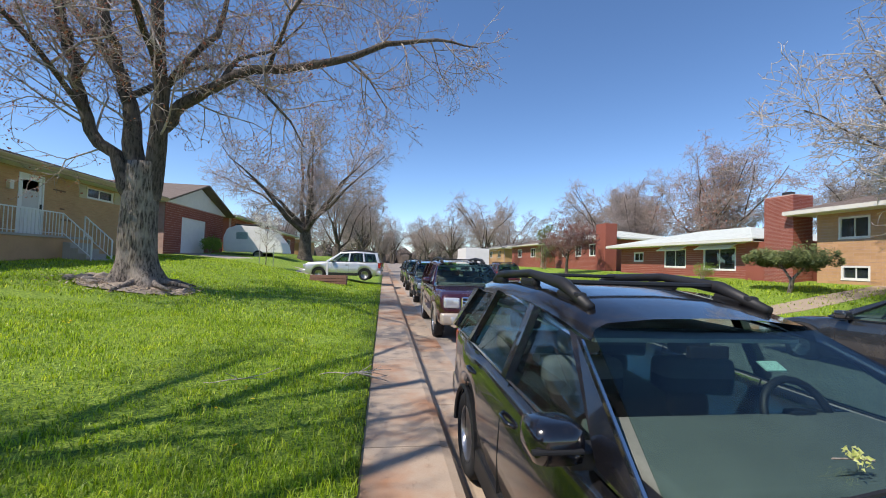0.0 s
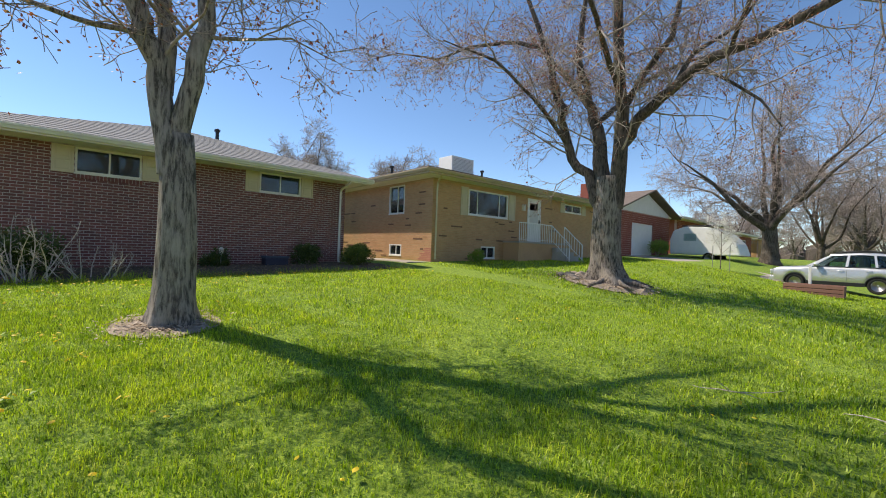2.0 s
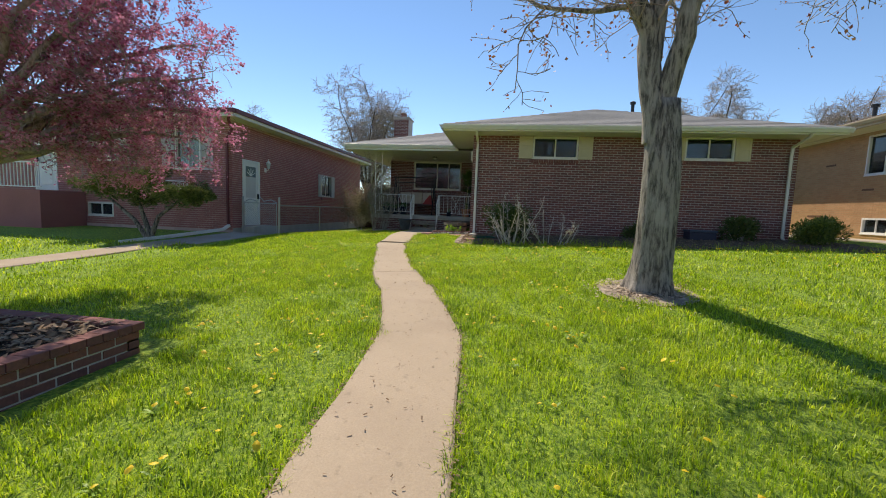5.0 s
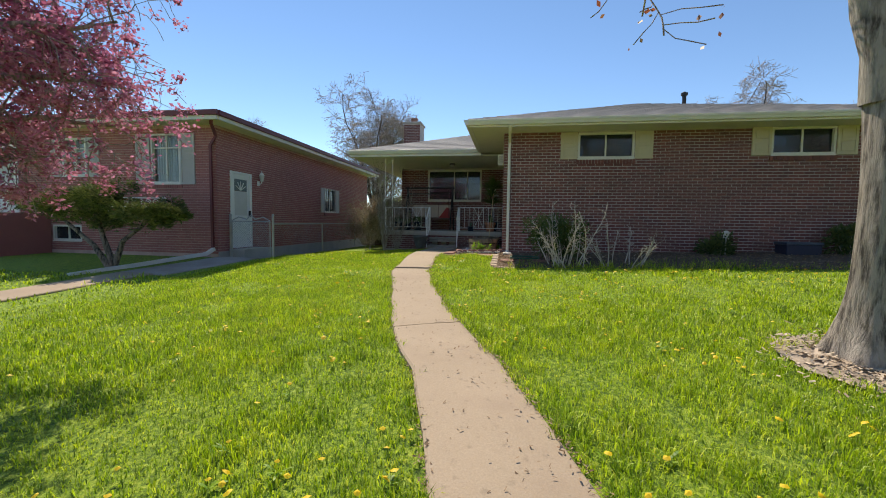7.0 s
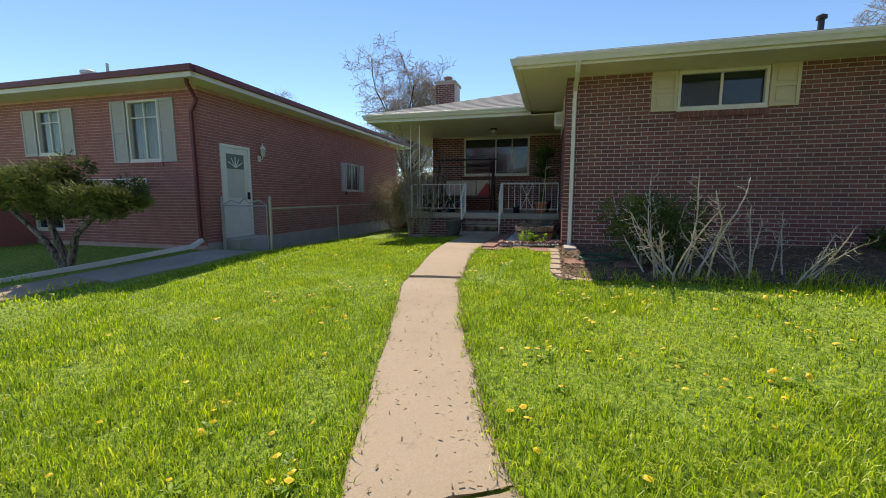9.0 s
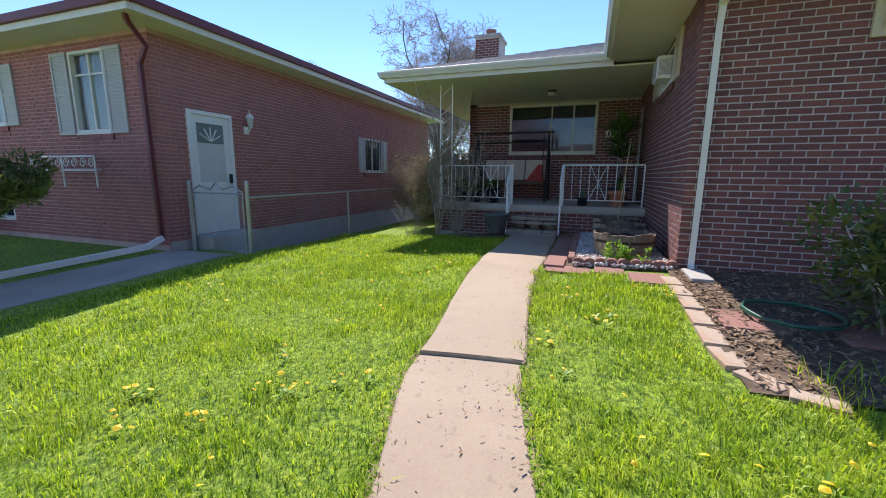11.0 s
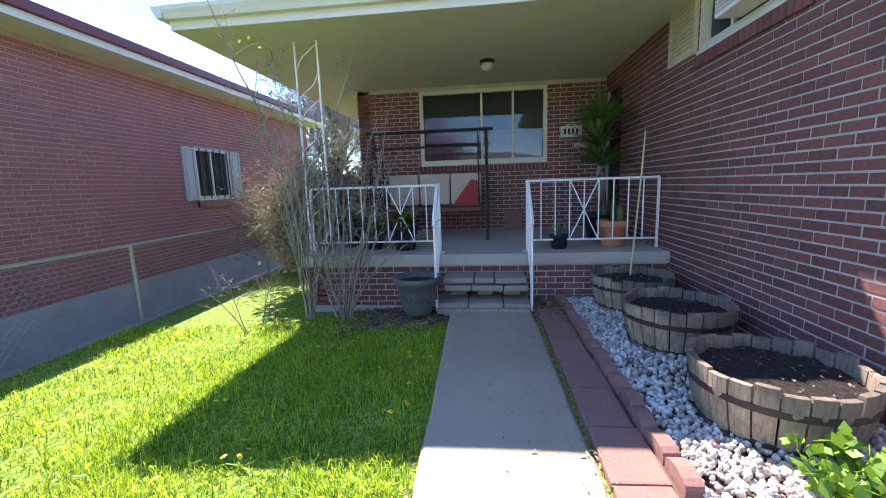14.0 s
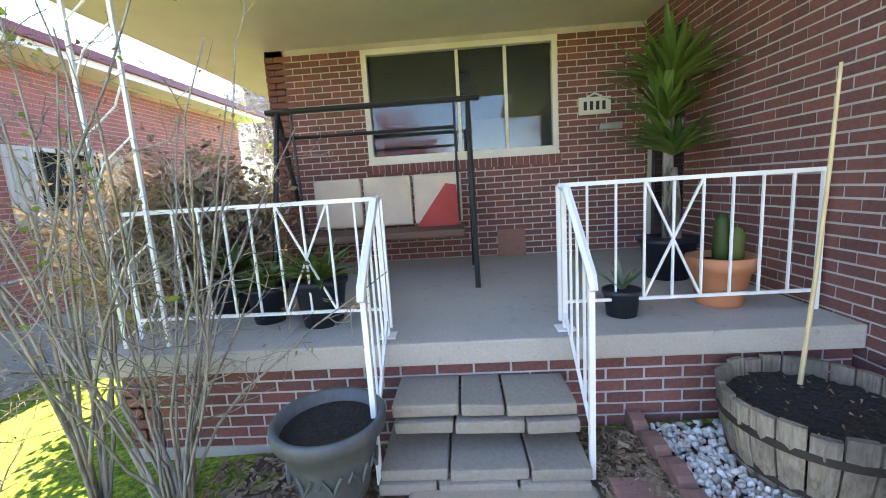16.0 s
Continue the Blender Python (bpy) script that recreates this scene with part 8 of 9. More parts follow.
    part("front_bumper", boxm(xn - 0.25, xn + 0.05, -hw(xn - 0.2) * 0.98, hw(xn - 0.2) * 0.98, g["sill"] + 0.02, g["sill"] + 0.27, 0.06), clad or paint, c, smooth=True)
    grille = part("grille", boxm(xn - 0.03, xn + 0.025, -0.42, 0.42, g["sill"] + 0.30, zn - 0.06, 0.01), TRIM_BLACK, c)
    zg0, zg1 = g["sill"] + 0.31, zn - 0.07
    for k in range(5):
        z = zg0 + (zg1 - zg0) * k / 4
        part("grille_bar", tube(bmesh.new(), [(xn + 0.035, -0.42, z), (xn + 0.045, 0, z), (xn + 0.035, 0.42, z)], 0.016, 6), CHROME, grille)
    for s in (1, -1):
        part("grille_frame", tube(bmesh.new(), [(xn + 0.035, s * 0.43, zg0), (xn + 0.035, s * 0.43, zg1)], 0.018, 6), CHROME, grille)
        part("headlight", boxm(xn - 0.16, xn + 0.02, s * 0.64 - 0.17, s * 0.64 + 0.17, zn - 0.30, zn - 0.08, 0.04), LAMP_GLASS, c, "clear headlight", smooth=True)
        part("fog_light", lathe(bmesh.new(), [(0.05, 0), (0.05, 0.02), (0.03, 0.025)], (0, 0, 0), 12), LAMP_GLASS, c).matrix_basis = pose(xn + 0.045, s * 0.62, g["sill"] + 0.15, 0, 90, 0)
        part("tail_light", boxm(x0 - 0.015, x0 + 0.14, s * hw(x0 + 0.1) * 0.9 - 0.09, s * hw(x0 + 0.1) * 0.9 + 0.09, zt(x0 + 0.1) - 0.34, zt(x0 + 0.1) - 0.02, 0.02), TAIL_LAMP, c, "red tail light")
    part("rear_bumper", boxm(x0 - 0.06, x0 + 0.22, -hw(x0 + 0.2) * 0.98, hw(x0 + 0.2) * 0.98, g["sill"] + 0.05, g["sill"] + 0.3, 0.05), clad or paint, c, smooth=True)
    part("number_plate", boxm(x0 - 0.075, x0 - 0.06, -0.15, 0.15, g["sill"] + 0.38, g["sill"] + 0.53, 0.004), WHITE, c, "plain pale plate")
    for k in range(2):
        part("wiper", tube(bmesh.new(), [(wbx + 0.03, -0.5 + k * 0.62, zt(wbx) + 0.03), (wbx - 0.03, 0.05 + k * 0.6, zt(wbx) + 0.06)], 0.009, 5), TRIM_BLACK, c)
    c.matrix_basis = pose(at[0], at[1], at[2], 0, 0, turn)
    return c


WAGON = dict(front_axle=1.37, rear_axle=-1.37, wheel=0.335, sill=0.26,
             top=[(-2.42, 0.80), (-2.34, 1.02), (-2.2, 1.08), (-1.2, 1.06), (0, 1.03), (0.85, 1.02), (1.3, 0.97), (1.9, 0.88), (2.2, 0.78), (2.36, 0.58)],
             width=[(-2.42, 0.74), (-2.2, 0.85), (-1.5, 0.905), (0, 0.91), (1.5, 0.905), (2.1, 0.82), (2.36, 0.62)],
             glass=(0.88, 0.10, -2.02, -2.32), roof=[(-2.02, 1.54), (-1.2, 1.58), (-0.6, 1.565), (-0.2, 1.52), (0.10, 1.455)], roof_w=0.64, belt_w=0.84,
             windows=[(-0.38, 0.62, -0.42, 0.02), (-1.35, -0.46, -1.2, -0.50), (-2.1, -1.43, -1.85, -1.28)], handles=(-0.25, -1.18), seams=(-0.42, 0.72, -1.35))
BIG_SUV = dict(front_axle=1.44, rear_axle=-1.44, wheel=0.375, sill=0.38,
               top=[(-2.50, 1.0), (-2.44, 1.16), (-1.2, 1.18), (0, 1.17), (0.95, 1.15), (1.5, 1.13), (2.05, 1.09), (2.28, 1.02), (2.36, 0.85)],
               width=[(-2.5, 0.85), (-2.3, 0.92), (0, 0.935), (1.7, 0.93), (2.2, 0.88), (2.36, 0.8)],
               glass=(0.98, 0.32, -2.30, -2.46), roof=[(-2.30, 1.72), (-1.0, 1.76), (0.32, 1.70)], roof_w=0.68, belt_w=0.87,
               windows=[(-0.32, 0.72, -0.36, 0.2), (-1.28, -0.40, -1.24, -0.44), (-2.3, -1.36, -2.15, -1.32)], handles=(-0.2, -1.12), seams=(-0.36, 0.8, -1.3))
SMALL_SUV = dict(front_axle=1.31, rear_axle=-1.31, wheel=0.34, sill=0.30,
                 top=[(-2.20, 0.9), (-2.14, 1.08), (-1.0, 1.09), (0, 1.07), (0.9, 1.06), (1.4, 1.03), (1.95, 0.97), (2.15, 0.88), (2.22, 0.7)],
                 width=[(-2.2, 0.80), (-2.0, 0.88), (0, 0.90), (1.6, 0.89), (2.1, 0.82), (2.22, 0.7)],
                 glass=(0.92, 0.2, -2.0, -2.16), roof=[(-2.0, 1.63), (-0.8, 1.69), (0.2, 1.62)], roof_w=0.64, belt_w=0.83,
                 windows=[(-0.34, 0.66, -0.38, 0.1), (-1.22, -0.42, -1.15, -0.46), (-2.0, -1.30, -1.85, -1.22)], handles=(-0.2, -1.05), seams=(-0.38, 0.76, -1.24))
SEDAN = dict(front_axle=1.38, rear_axle=-1.38, wheel=0.32, sill=0.24,
             top=[(-2.35, 0.78), (-2.25, 0.94), (-1.6, 1.0), (0, 0.96), (0.9, 0.93), (1.5, 0.87), (2.1, 0.74), (2.32, 0.55)],
             width=[(-2.35, 0.74), (-2.1, 0.84), (0, 0.90), (1.6, 0.89), (2.1, 0.8), (2.32, 0.6)],
             glass=(0.9, 0.15, -1.1, -1.75), roof=[(-1.1, 1.38), (-0.5, 1.43), (0.15, 1.38)], roof_w=0.58, belt_w=0.82,
             windows=[(-0.36, 0.62, -0.40, 0.05), (-1.35, -0.44, -0.98, -0.48)], handles=(-0.2, -1.0), seams=(-0.4, 0.74, -1.2))

wagon = car("glossy black estate car with roof rails parked at the kerb", WAGON, (1.60, 1.90, ROAD_Z + 0.01), -90, BLACK_PAINT)
car("plum sport utility car with chrome grille and gold cladding", BIG_SUV, (2.10, 10.75, ROAD_Z + 0.01), -90.5, PLUM_PAINT, clad=GOLD_CLAD)
car("dark grey compact car parked at the kerb", SMALL_SUV, (2.15, 18.2, ROAD_Z + 0.01), -90, GREY_PAINT, detail=False)
car("dark pickup-like utility car parked at the kerb", BIG_SUV, (2.2, 25.0, ROAD_Z + 0.01), -90, GREY_PAINT, detail=False)
car("dark car parked far along the kerb", SMALL_SUV, (2.3, 33.0, ROAD_Z + 0.01), -90, GREY_PAINT, detail=False)
car("silver sport utility car parked across a driveway", SMALL_SUV, (-2.35, 24.9, 0.07), 176, SILVER_PAINT, group="cars on driveways", detail=False)
car("dark red sport utility car parked across the street", BIG_SUV, (9.0, 31.0, ROAD_Z + 0.02), 90, RED_PAINT, detail=False)
car("dark blue saloon parked across the street", SEDAN, (9.1, 5.6, ROAD_Z + 0.01), 90, GREY_PAINT, rails=False, detail=False)


def box_truck():
    t = thing("box_truck", "white box truck parked far down the street", "truck", (0, 0, 0), "cars parked along the street")
    part("cargo_box", boxm(-2.6, 1.6, -1.15, 1.15, 0.9, 3.1, 0.04), WHITE, t)
    part("cab", boxm(1.65, 3.1, -1.0, 1.0, 0.5, 2.2, 0.15), WHITE, t)
    part("windscreen", boxm(2.9, 3.12, -0.85, 0.85, 1.35, 2.0, 0.03), CAR_GLASS, t)
    part("chassis", boxm(-2.6, 2.9, -0.7, 0.7, 0.45, 0.9), TRIM_BLACK, t)
    for x in (2.2, -1.6):
        for s in (1, -1):
            wheel(t, x, s * 0.95, 0.4, s, STEEL, 5)
    t.matrix_basis = pose(8.7, 40, ROAD_Z + 0.02, 0, 0, 90)


box_truck()

# things seen in and on the near car
# sticker card behind the windscreen glass
st = thing("car_visor", "pale green sticker card inside a car windscreen", "card", (1.75, 1.61, 0.90))
bm = boxm(-0.05, 0.05, -0.003, 0.003, -0.03, 0.03)
bmesh.ops.rotate(bm, verts=bm.verts, cent=(0, 0, 0), matrix=Matrix.Rotation(-1.05, 3, "X"))
part("card", bm, plain("mint_card", (0.45, 0.75, 0.65), 0.6), st)
fl = thing("fallen_blossom", "sprig of fallen yellow-green maple blossom on glass", "leaf", (1.545, 1.136, 0.712))
fl.rotation_euler = (0.51, 0, 0.25)
q = random.Random(6)
v, f = [], []
for k in range(60):
    a = q.uniform(0, 6.28)
    r = q.uniform(0.0, 0.06)
    p = Vector((r * math.cos(a), r * math.sin(a) * 0.6, 0.012 + 0.02 * q.random()))
    d = Vector((q.gauss(0, 1), q.gauss(0, 1), q.gauss(0, 0.5))).normalized() * 0.018
    e = d.orthogonal().normalized() * 0.005
    i = len(v)
    v += [tuple(p - e), tuple(p + e), tuple(p + d)]
    f.append((i, i + 1, i + 2))
raw("blossom", v, f, leaf_mat("blossom_green", [(0.45, 0.5, 0.12), (0.6, 0.62, 0.25)], 0.3), fl)
part("stalk", tube(bmesh.new(), [(-0.1, 0.02, 0.012), (0, 0, 0.014), (0.07, -0.02, 0.014)], 0.003, 4), TWIG_PALE, fl)

# ---- neighbours up the street ----
gh = thing("house", "red brick house with a white gabled garage", "house", (-12.6, 25.3, 1.2))
gf = Face(-12.6, 25.3, 0, 1, 1, 0)
gdoor = (2.0, 5.4, 1.3, 3.6)
gw = wall(gh, gf, 8.5, 0.9, 4.3, [gdoor], MORTAR_RED)
bricks(gw, gf, 8.5, 1.1, 4.28, [gdoor], BRICK_FAR, bl=0.41, bh=0.137)
part("garage_door", gf.box(bmesh.new(), 2.0, 5.4, 1.3, 3.6, -0.12, -0.06), WHITE, gh, "white garage door", wide=True)
for k in range(4):
    part("door_panel", gf.box(bmesh.new(), 2.1, 5.3, 1.38 + k * 0.56, 1.84 + k * 0.56, -0.06, -0.045, 0.004), WHITE, gh, wide=True)
part("wall", boxm(-22, -12.8, 25.3, 25.5, 0.9, 4.3), MORTAR_RED, gh, wide=True)
part("gable", prism(bmesh.new(), [(25.0, 4.3), (34.1, 4.3), (29.55, 5.75)], 0, -12.75, -12.55), WHITE, gh, "white boarded gable", wide=True)
bm = bmesh.new()
slab4(bm, (-12.0, 24.6, 4.25), (-12.0, 29.55, 5.9), (-22.5, 29.55, 5.9), (-22.5, 24.6, 4.25), -0.1)
slab4(bm, (-12.0, 34.5, 4.25), (-22.5, 34.5, 4.25), (-22.5, 29.55, 5.9), (-12.0, 29.55, 5.9), -0.1)
bmesh.ops.recalc_face_normals(bm, faces=bm.faces)
part("roof", bm, ROOF_BROWN, gh, wide=True)
part("chimney", boxm(-15.5, -14.9, 25.6, 26.2, 4.3, 6.2), BRICK_FAR, gh, wide=True)


def plain_house(label, x, y0, y1, face_out, base, eave, brick, roof_mat, depth=9.0, wins=(), over=0.7, pitch=0.28, frame_mat=None):
    """A brick bungalow whose street wall lies at x; face_out is +1 towards +x."""
    h = thing("house", label, "house", (x, (y0 + y1) / 2, base))
    f = Face(x, y0, 0, 1, face_out, 0)
    ln = y1 - y0
    holes = [w[:4] for w in wins]
    wl = wall(h, f, ln, base - 0.6, eave, holes, MORTAR_RED)
    bricks(wl, f, ln, base - 0.5, eave - 0.02, holes, brick, bl=0.41, bh=0.137)
    xb = x - face_out * depth
    lo, hi = min(x - face_out * 0.2, xb), max(x - face_out * 0.2, xb)
    part("wall", boxm(lo, hi, y0, y0 + 0.2, base - 0.6, eave), brick, h, wide=True)
    part("wall", boxm(lo, hi, y1 - 0.2, y1, base - 0.6, eave), brick, h, wide=True)
    for w in wins:
        window(h, f, *w[:4], frame_mat or WHITE, bars=((w[0] + w[1]) / 2,), w=0.08)
        if len(w) > 4:
            a, b = f.at(w[0] - 0.15, 0.02), f.at(w[1] + 0.15, 0.6)
            bm = bmesh.new()
            slab4(bm, (a[0], a[1], w[3] + 0.25), (a[0], b[1], w[3] + 0.25), (b[0], b[1], w[3] - 0.1), (b[0], a[1], w[3] - 0.1), 0.05)
            part("awning", bm, WHITE, h, "white metal awning", wide=True)
    hip_roof(h, min(x + face_out * over, xb), max(x + face_out * over, xb), y0 - over, y1 + over, eave + 0.2, pitch, roof_mat)
    part("soffit", boxm(min(x + face_out * over, xb) + 0.05, max(x + face_out * over, xb) - 0.05, y0 - over + 0.05, y1 + over - 0.05, eave, eave + 0.04), SOFFIT, h, wide=True)
    bm = bmesh.new()
    xo = x + face_out * (over - 0.03)
    box(bm, xo - 0.04, xo + 0.04, y0 - over, y1 + over, eave + 0.02, eave + 0.2)
    box(bm, min(x, xb), max(x, xb), y0 - over - 0.02, y0 - over + 0.05, eave + 0.02, eave + 0.2)
    part("fascia", bm, TRIM, h, wide=True)
    return h, f


plain_house("brick house with a pale roof beyond the garage", -13.5, 38, 50, 1, 1.5, 4.6, BRICK_FAR, ROOF_WHITE, wins=((1.5, 3.5, 2.8, 4.0), (7, 9, 2.8, 4.0)), pitch=0.2)
plain_house("brick house far along the street", -14, 54, 66, 1, 1.4, 4.3, BRICK_FAR, ROOF_BROWN, wins=((2, 4, 2.6, 3.8), (7, 9, 2.6, 3.8)))
plain_house("brick house far along the street", -14, 70, 84, 1, 1.2, 4.2, BRICK_TAN, ROOF_GREY, wins=((2, 4, 2.6, 3.8),))
# across the street
rh, rf2 = plain_house("low red brick house with pale green roof and awnings", 20.0, 19.6, 32.0, -1, 1.1, 2.95, BRICK_FAR, ROOF_WHITE, wins=((1.0, 3.4, 1.4, 2.75, 1), (4.9, 7.0, 1.5, 2.75, 1), (9.4, 10.6, 1.9, 2.6)), pitch=0.24, over=0.9)
part("chimney", boxm(19.5, 20.6, 16.9, 18.4, 0.6, 5.2), MORTAR_RED, rh, "broad red brick chimney", wide=True)
for f, ln in ((Face(19.5, 16.9, 0, 1, -1, 0), 1.5), (Face(19.5, 16.9, 1, 0, 0, -1), 1.1)):
    bricks(rh.children[-1], f, ln, 0.7, 5.18, [], BRICK_FAR)
part("chimney_pot", boxm(19.85, 20.2, 17.4, 17.8, 5.2, 5.42, 0.03), DARK, rh, wide=True)
part("wing", boxm(19.6, 26, 16.95, 19.6, 0.6, 2.95), BRICK_FAR, rh, "red brick side wing", wide=True)
plain_house("two-level tan brick house with a flat-hipped roof", 20.0, 5.5, 16.2, -1, 0.9, 4.1, BRICK_TAN, ROOF_BROWN, wins=((8.6, 9.8, 2.95, 3.9), (8.6, 9.7, 1.15, 1.75), (4.0, 6.0, 2.8, 3.9), (4.2, 5.4, 1.15, 1.75)), over=0.9)
plain_house("tan brick house across the street", 20.0, -10, 3, -1, 0.9, 3.9, BRICK_TAN, ROOF_GREY, wins=((3, 5, 2.4, 3.6), (8, 10, 2.4, 3.6)))
plain_house("red brick house with a broad chimney further along", 22.0, 38, 50, -1, 1.3, 4.2, BRICK_FAR, ROOF_WHITE, wins=((1.5, 3.2, 2.5, 3.8), (5, 6.5, 2.5, 3.8), (8.5, 10, 2.5, 3.8)), pitch=0.22)
ch2 = thing("chimney_stack", "square brick chimney rising beside a roof", "chimney", (21.6, 37.2, 1.0))
part("stack", boxm(-0.6, 0.6, -0.9, 0.9, 0, 4.6, 0.02), BRICK_FAR, ch2)
plain_house("brick house far across the street", 22.0, 55, 68, -1, 1.2, 4.2, BRICK_FAR, ROOF_BROWN, wins=((2, 4, 2.5, 3.8), (8, 10, 2.5, 3.8)))
plain_house("brick house far across the street", 22.0, 73, 88, -1, 1.2, 4.2, BRICK_TAN, ROOF_GREY, wins=((2, 4, 2.5, 3.8), (8, 10, 2.5, 3.8)))
strip("garden_path", [(KERB_E + 1.4, 12.3), (14, 12.4), (16.5, 12.8), (19.9, 13.2)], 0.6, 0.03, 0.1, PATH_CONC, "pale concrete garden path across the street", "path")
# plum tree
bare_tree("plum_tree", "dark red-leaved plum tree on a far lawn", 63, 5.6, 0.16, 0.9, [9, 6, 4], [1.4, 0.7, 0.4], 0.01, TWIG, (17.0, 36.0, 0.7), 0.05, 8, 0.28, (PLUM, 0.06, 5))
bush("evergreen_tree", "tall green conifer beside far trees", (19.5, 47.5, 0.8), [(0.5 * math.cos(k), 0.5 * math.sin(k), 1 + k * 0.35, 1.0 - k * 0.05) for k in range(13)], CONIFER, 98, 0.16, 160)
# trailer, brick planter and post by the driveway
tr = thing("camping_trailer", "white rounded camping trailer parked on a driveway", "trailer", (0, 0, 0))
bm = bmesh.new()
prism(bm, [(-2.2, 0.55), (2.1, 0.55), (2.15, 1.6), (1.9, 2.25), (1.2, 2.5), (-0.2, 2.45), (-1.3, 2.0), (-1.95, 1.3)], 1, -0.95, 0.95)
bmesh.ops.bevel(bm, geom=bm.edges[:], offset=0.06, segments=2, affect="EDGES")
part("shell", bm, WHITE, tr, smooth=False)
part("window", boxm(0.4, 1.2, 0.94, 0.97, 1.5, 2.0, 0.02), CAR_GLASS, tr)
part("window", boxm(0.4, 1.2, -0.97, -0.94, 1.5, 2.0, 0.02), CAR_GLASS, tr)
part("door", boxm(-0.5, 0.1, -0.97, -0.94, 0.7, 2.0, 0.02), TRIM_BLACK, tr)
part("roof_rack", boxm(-0.6, 1.4, -0.8, 0.8, 2.52, 2.6, 0.02), TRIM_BLACK, tr)
for s in (1, -1):
    wheel(tr, -0.4, s * 0.95, 0.36, s, STEEL, 5)
tr.matrix_basis = pose(-9.4, 32.0, 0.98, 0, 0, 175)
pb = thing("wood_planter", "low wooden planter box on a lawn", "planter", (-2.7, 20.9, 0.0))
for k in range(3):
    part("board", boxm(-0.85, 0.85, -0.4, -0.36, 0.02 + k * 0.15, 0.15 + k * 0.15, 0.01), FLAG_RED, pb)
    part("board", boxm(-0.85, 0.85, 0.36, 0.4, 0.02 + k * 0.15, 0.15 + k * 0.15, 0.01), FLAG_RED, pb)
for x in (-0.87, 0.83):
    part("board", boxm(x, x + 0.04, -0.4, 0.4, 0.02, 0.45, 0.01), FLAG_RED, pb)
part("soil", boxm(-0.83, 0.83, -0.36, 0.36, 0.0, 0.4), SOIL, pb)
wp = thing("marker_post", "white wooden marker post on a lawn", "post", (-2.9, 21.6, 0.0))
part("post", boxm(-0.05, 0.05, -0.05, 0.05, 0, 1.15, 0.01), WHITE, wp)


# ---- grass ----
PX = np.array([p[0] for p in PATH_LINE][::-1])
PY = np.array([p[1] for p in PATH_LINE][::-1])
WAVES = np.random.default_rng(77).uniform(-1, 1, (26, 3))


def field(x, y):
    """Uneven growth of the lawn from 0 to 1, in clumps of several sizes."""
    s = np.zeros_like(x)
    for k, (a, b, c) in enumerate(WAVES):
        f = (1.1, 2.6, 6.5, 16.0)[k % 4] * (0.7 + 0.3 * abs(c))
        n = np.hypot(a, b)
        s += np.sin(f * (x * a + y * b) / n + 9 * c + 1.4 * np.sin(f * 0.6 * (x * b - y * a) / n))
    return np.clip(0.5 + s / 9.0, 0, 1)


def blades(name, label, x0, x1, y0, y1, density, h, w, seed, keep):
    """Bent grass blades over a stretch of lawn, one object."""
    r = np.random.default_rng(seed)
    n = int((x1 - x0) * (y1 - y0) * density)
    x, y = r.uniform(x0, x1, n), r.uniform(y0, y1, n)
    ok = keep(x, y) & (r.uniform(0, 1, n) < 0.62 + 0.6 * field(x, y))
    x, y = x[ok], y[ok]
    n = len(x)
    b = np.interp(x, GX, GZ)
    s = np.clip((-x - 1) / 7, 0, 1)
    z = b + np.where(y > -3, 0.028 * (np.minimum(y, 40) + 3), 0.05 * (np.maximum(y, -8.4) + 3)) * s
    z = np.where(x > 0, -0.24 + 0.145 * np.clip(x - KERB_E - 1.6, 0, 8.5), z)
    clump = field(x, y)
    edge = np.exp(-((np.abs(y - np.interp(x, PX, PY)) - 0.36) / 0.13) ** 2)
    knot = 0.5 + 0.25 * np.sin(31 * x + 4 * np.sin(13 * y)) + 0.25 * np.sin(27 * y + 4 * np.sin(17 * x))
    tuft = np.clip(0.22 + 0.75 * clump + 0.5 * knot, 0.25, 1.6) + 0.35 * edge
    hh = h * tuft * r.uniform(0.45, 1.35, n)
    ww = w * r.uniform(0.6, 1.3, n)
    a, lean = r.uniform(0, 2 * np.pi, n), r.uniform(0.25, 1.15, n)
    ax, ay = np.cos(a), np.sin(a)
    t = a + r.uniform(-0.9, 0.9, n)
    lx, ly = -np.sin(t) * lean * hh, np.cos(t) * lean * hh
    v = np.empty((n, 5, 3), np.float32)
    v[:, 0] = np.stack([x - ax * ww, y - ay * ww, z - 0.02], 1)
    v[:, 1] = np.stack([x + ax * ww, y + ay * ww, z - 0.02], 1)
    v[:, 2] = np.stack([x + ax * ww * 0.75 + lx * 0.4, y + ay * ww * 0.75 + ly * 0.4, z + hh * 0.6], 1)
    v[:, 3] = np.stack([x - ax * ww * 0.75 + lx * 0.4, y - ay * ww * 0.75 + ly * 0.4, z + hh * 0.6], 1)
    v[:, 4] = np.stack([x + lx, y + ly, z + hh * (1.05 - 0.4 * lean)], 1)
    k = (np.arange(n) * 5)[:, None]
    quads = (k + np.array([[0, 1, 2, 3]])).astype(np.int32)
    tris = (k + np.array([[3, 2, 4]])).astype(np.int32)
    me = bpy.data.meshes.new(name)
    me.vertices.add(n * 5)
    me.vertices.foreach_set("co", v.ravel())
    me.loops.add(n * 7)
    me.polygons.add(n * 2)
    me.loops.foreach_set("vertex_index", np.concatenate([quads, tris], 1).ravel())
    start = (np.arange(n) * 7)[:, None] + np.array([[0, 4]])
    me.polygons.foreach_set("loop_start", start.ravel().astype(np.int32))
    me.update(calc_edges=True)
    me.validate()
    me.materials.append(BLADE)
    return tagged(new(name, me), label, "grass", kind="stuff")




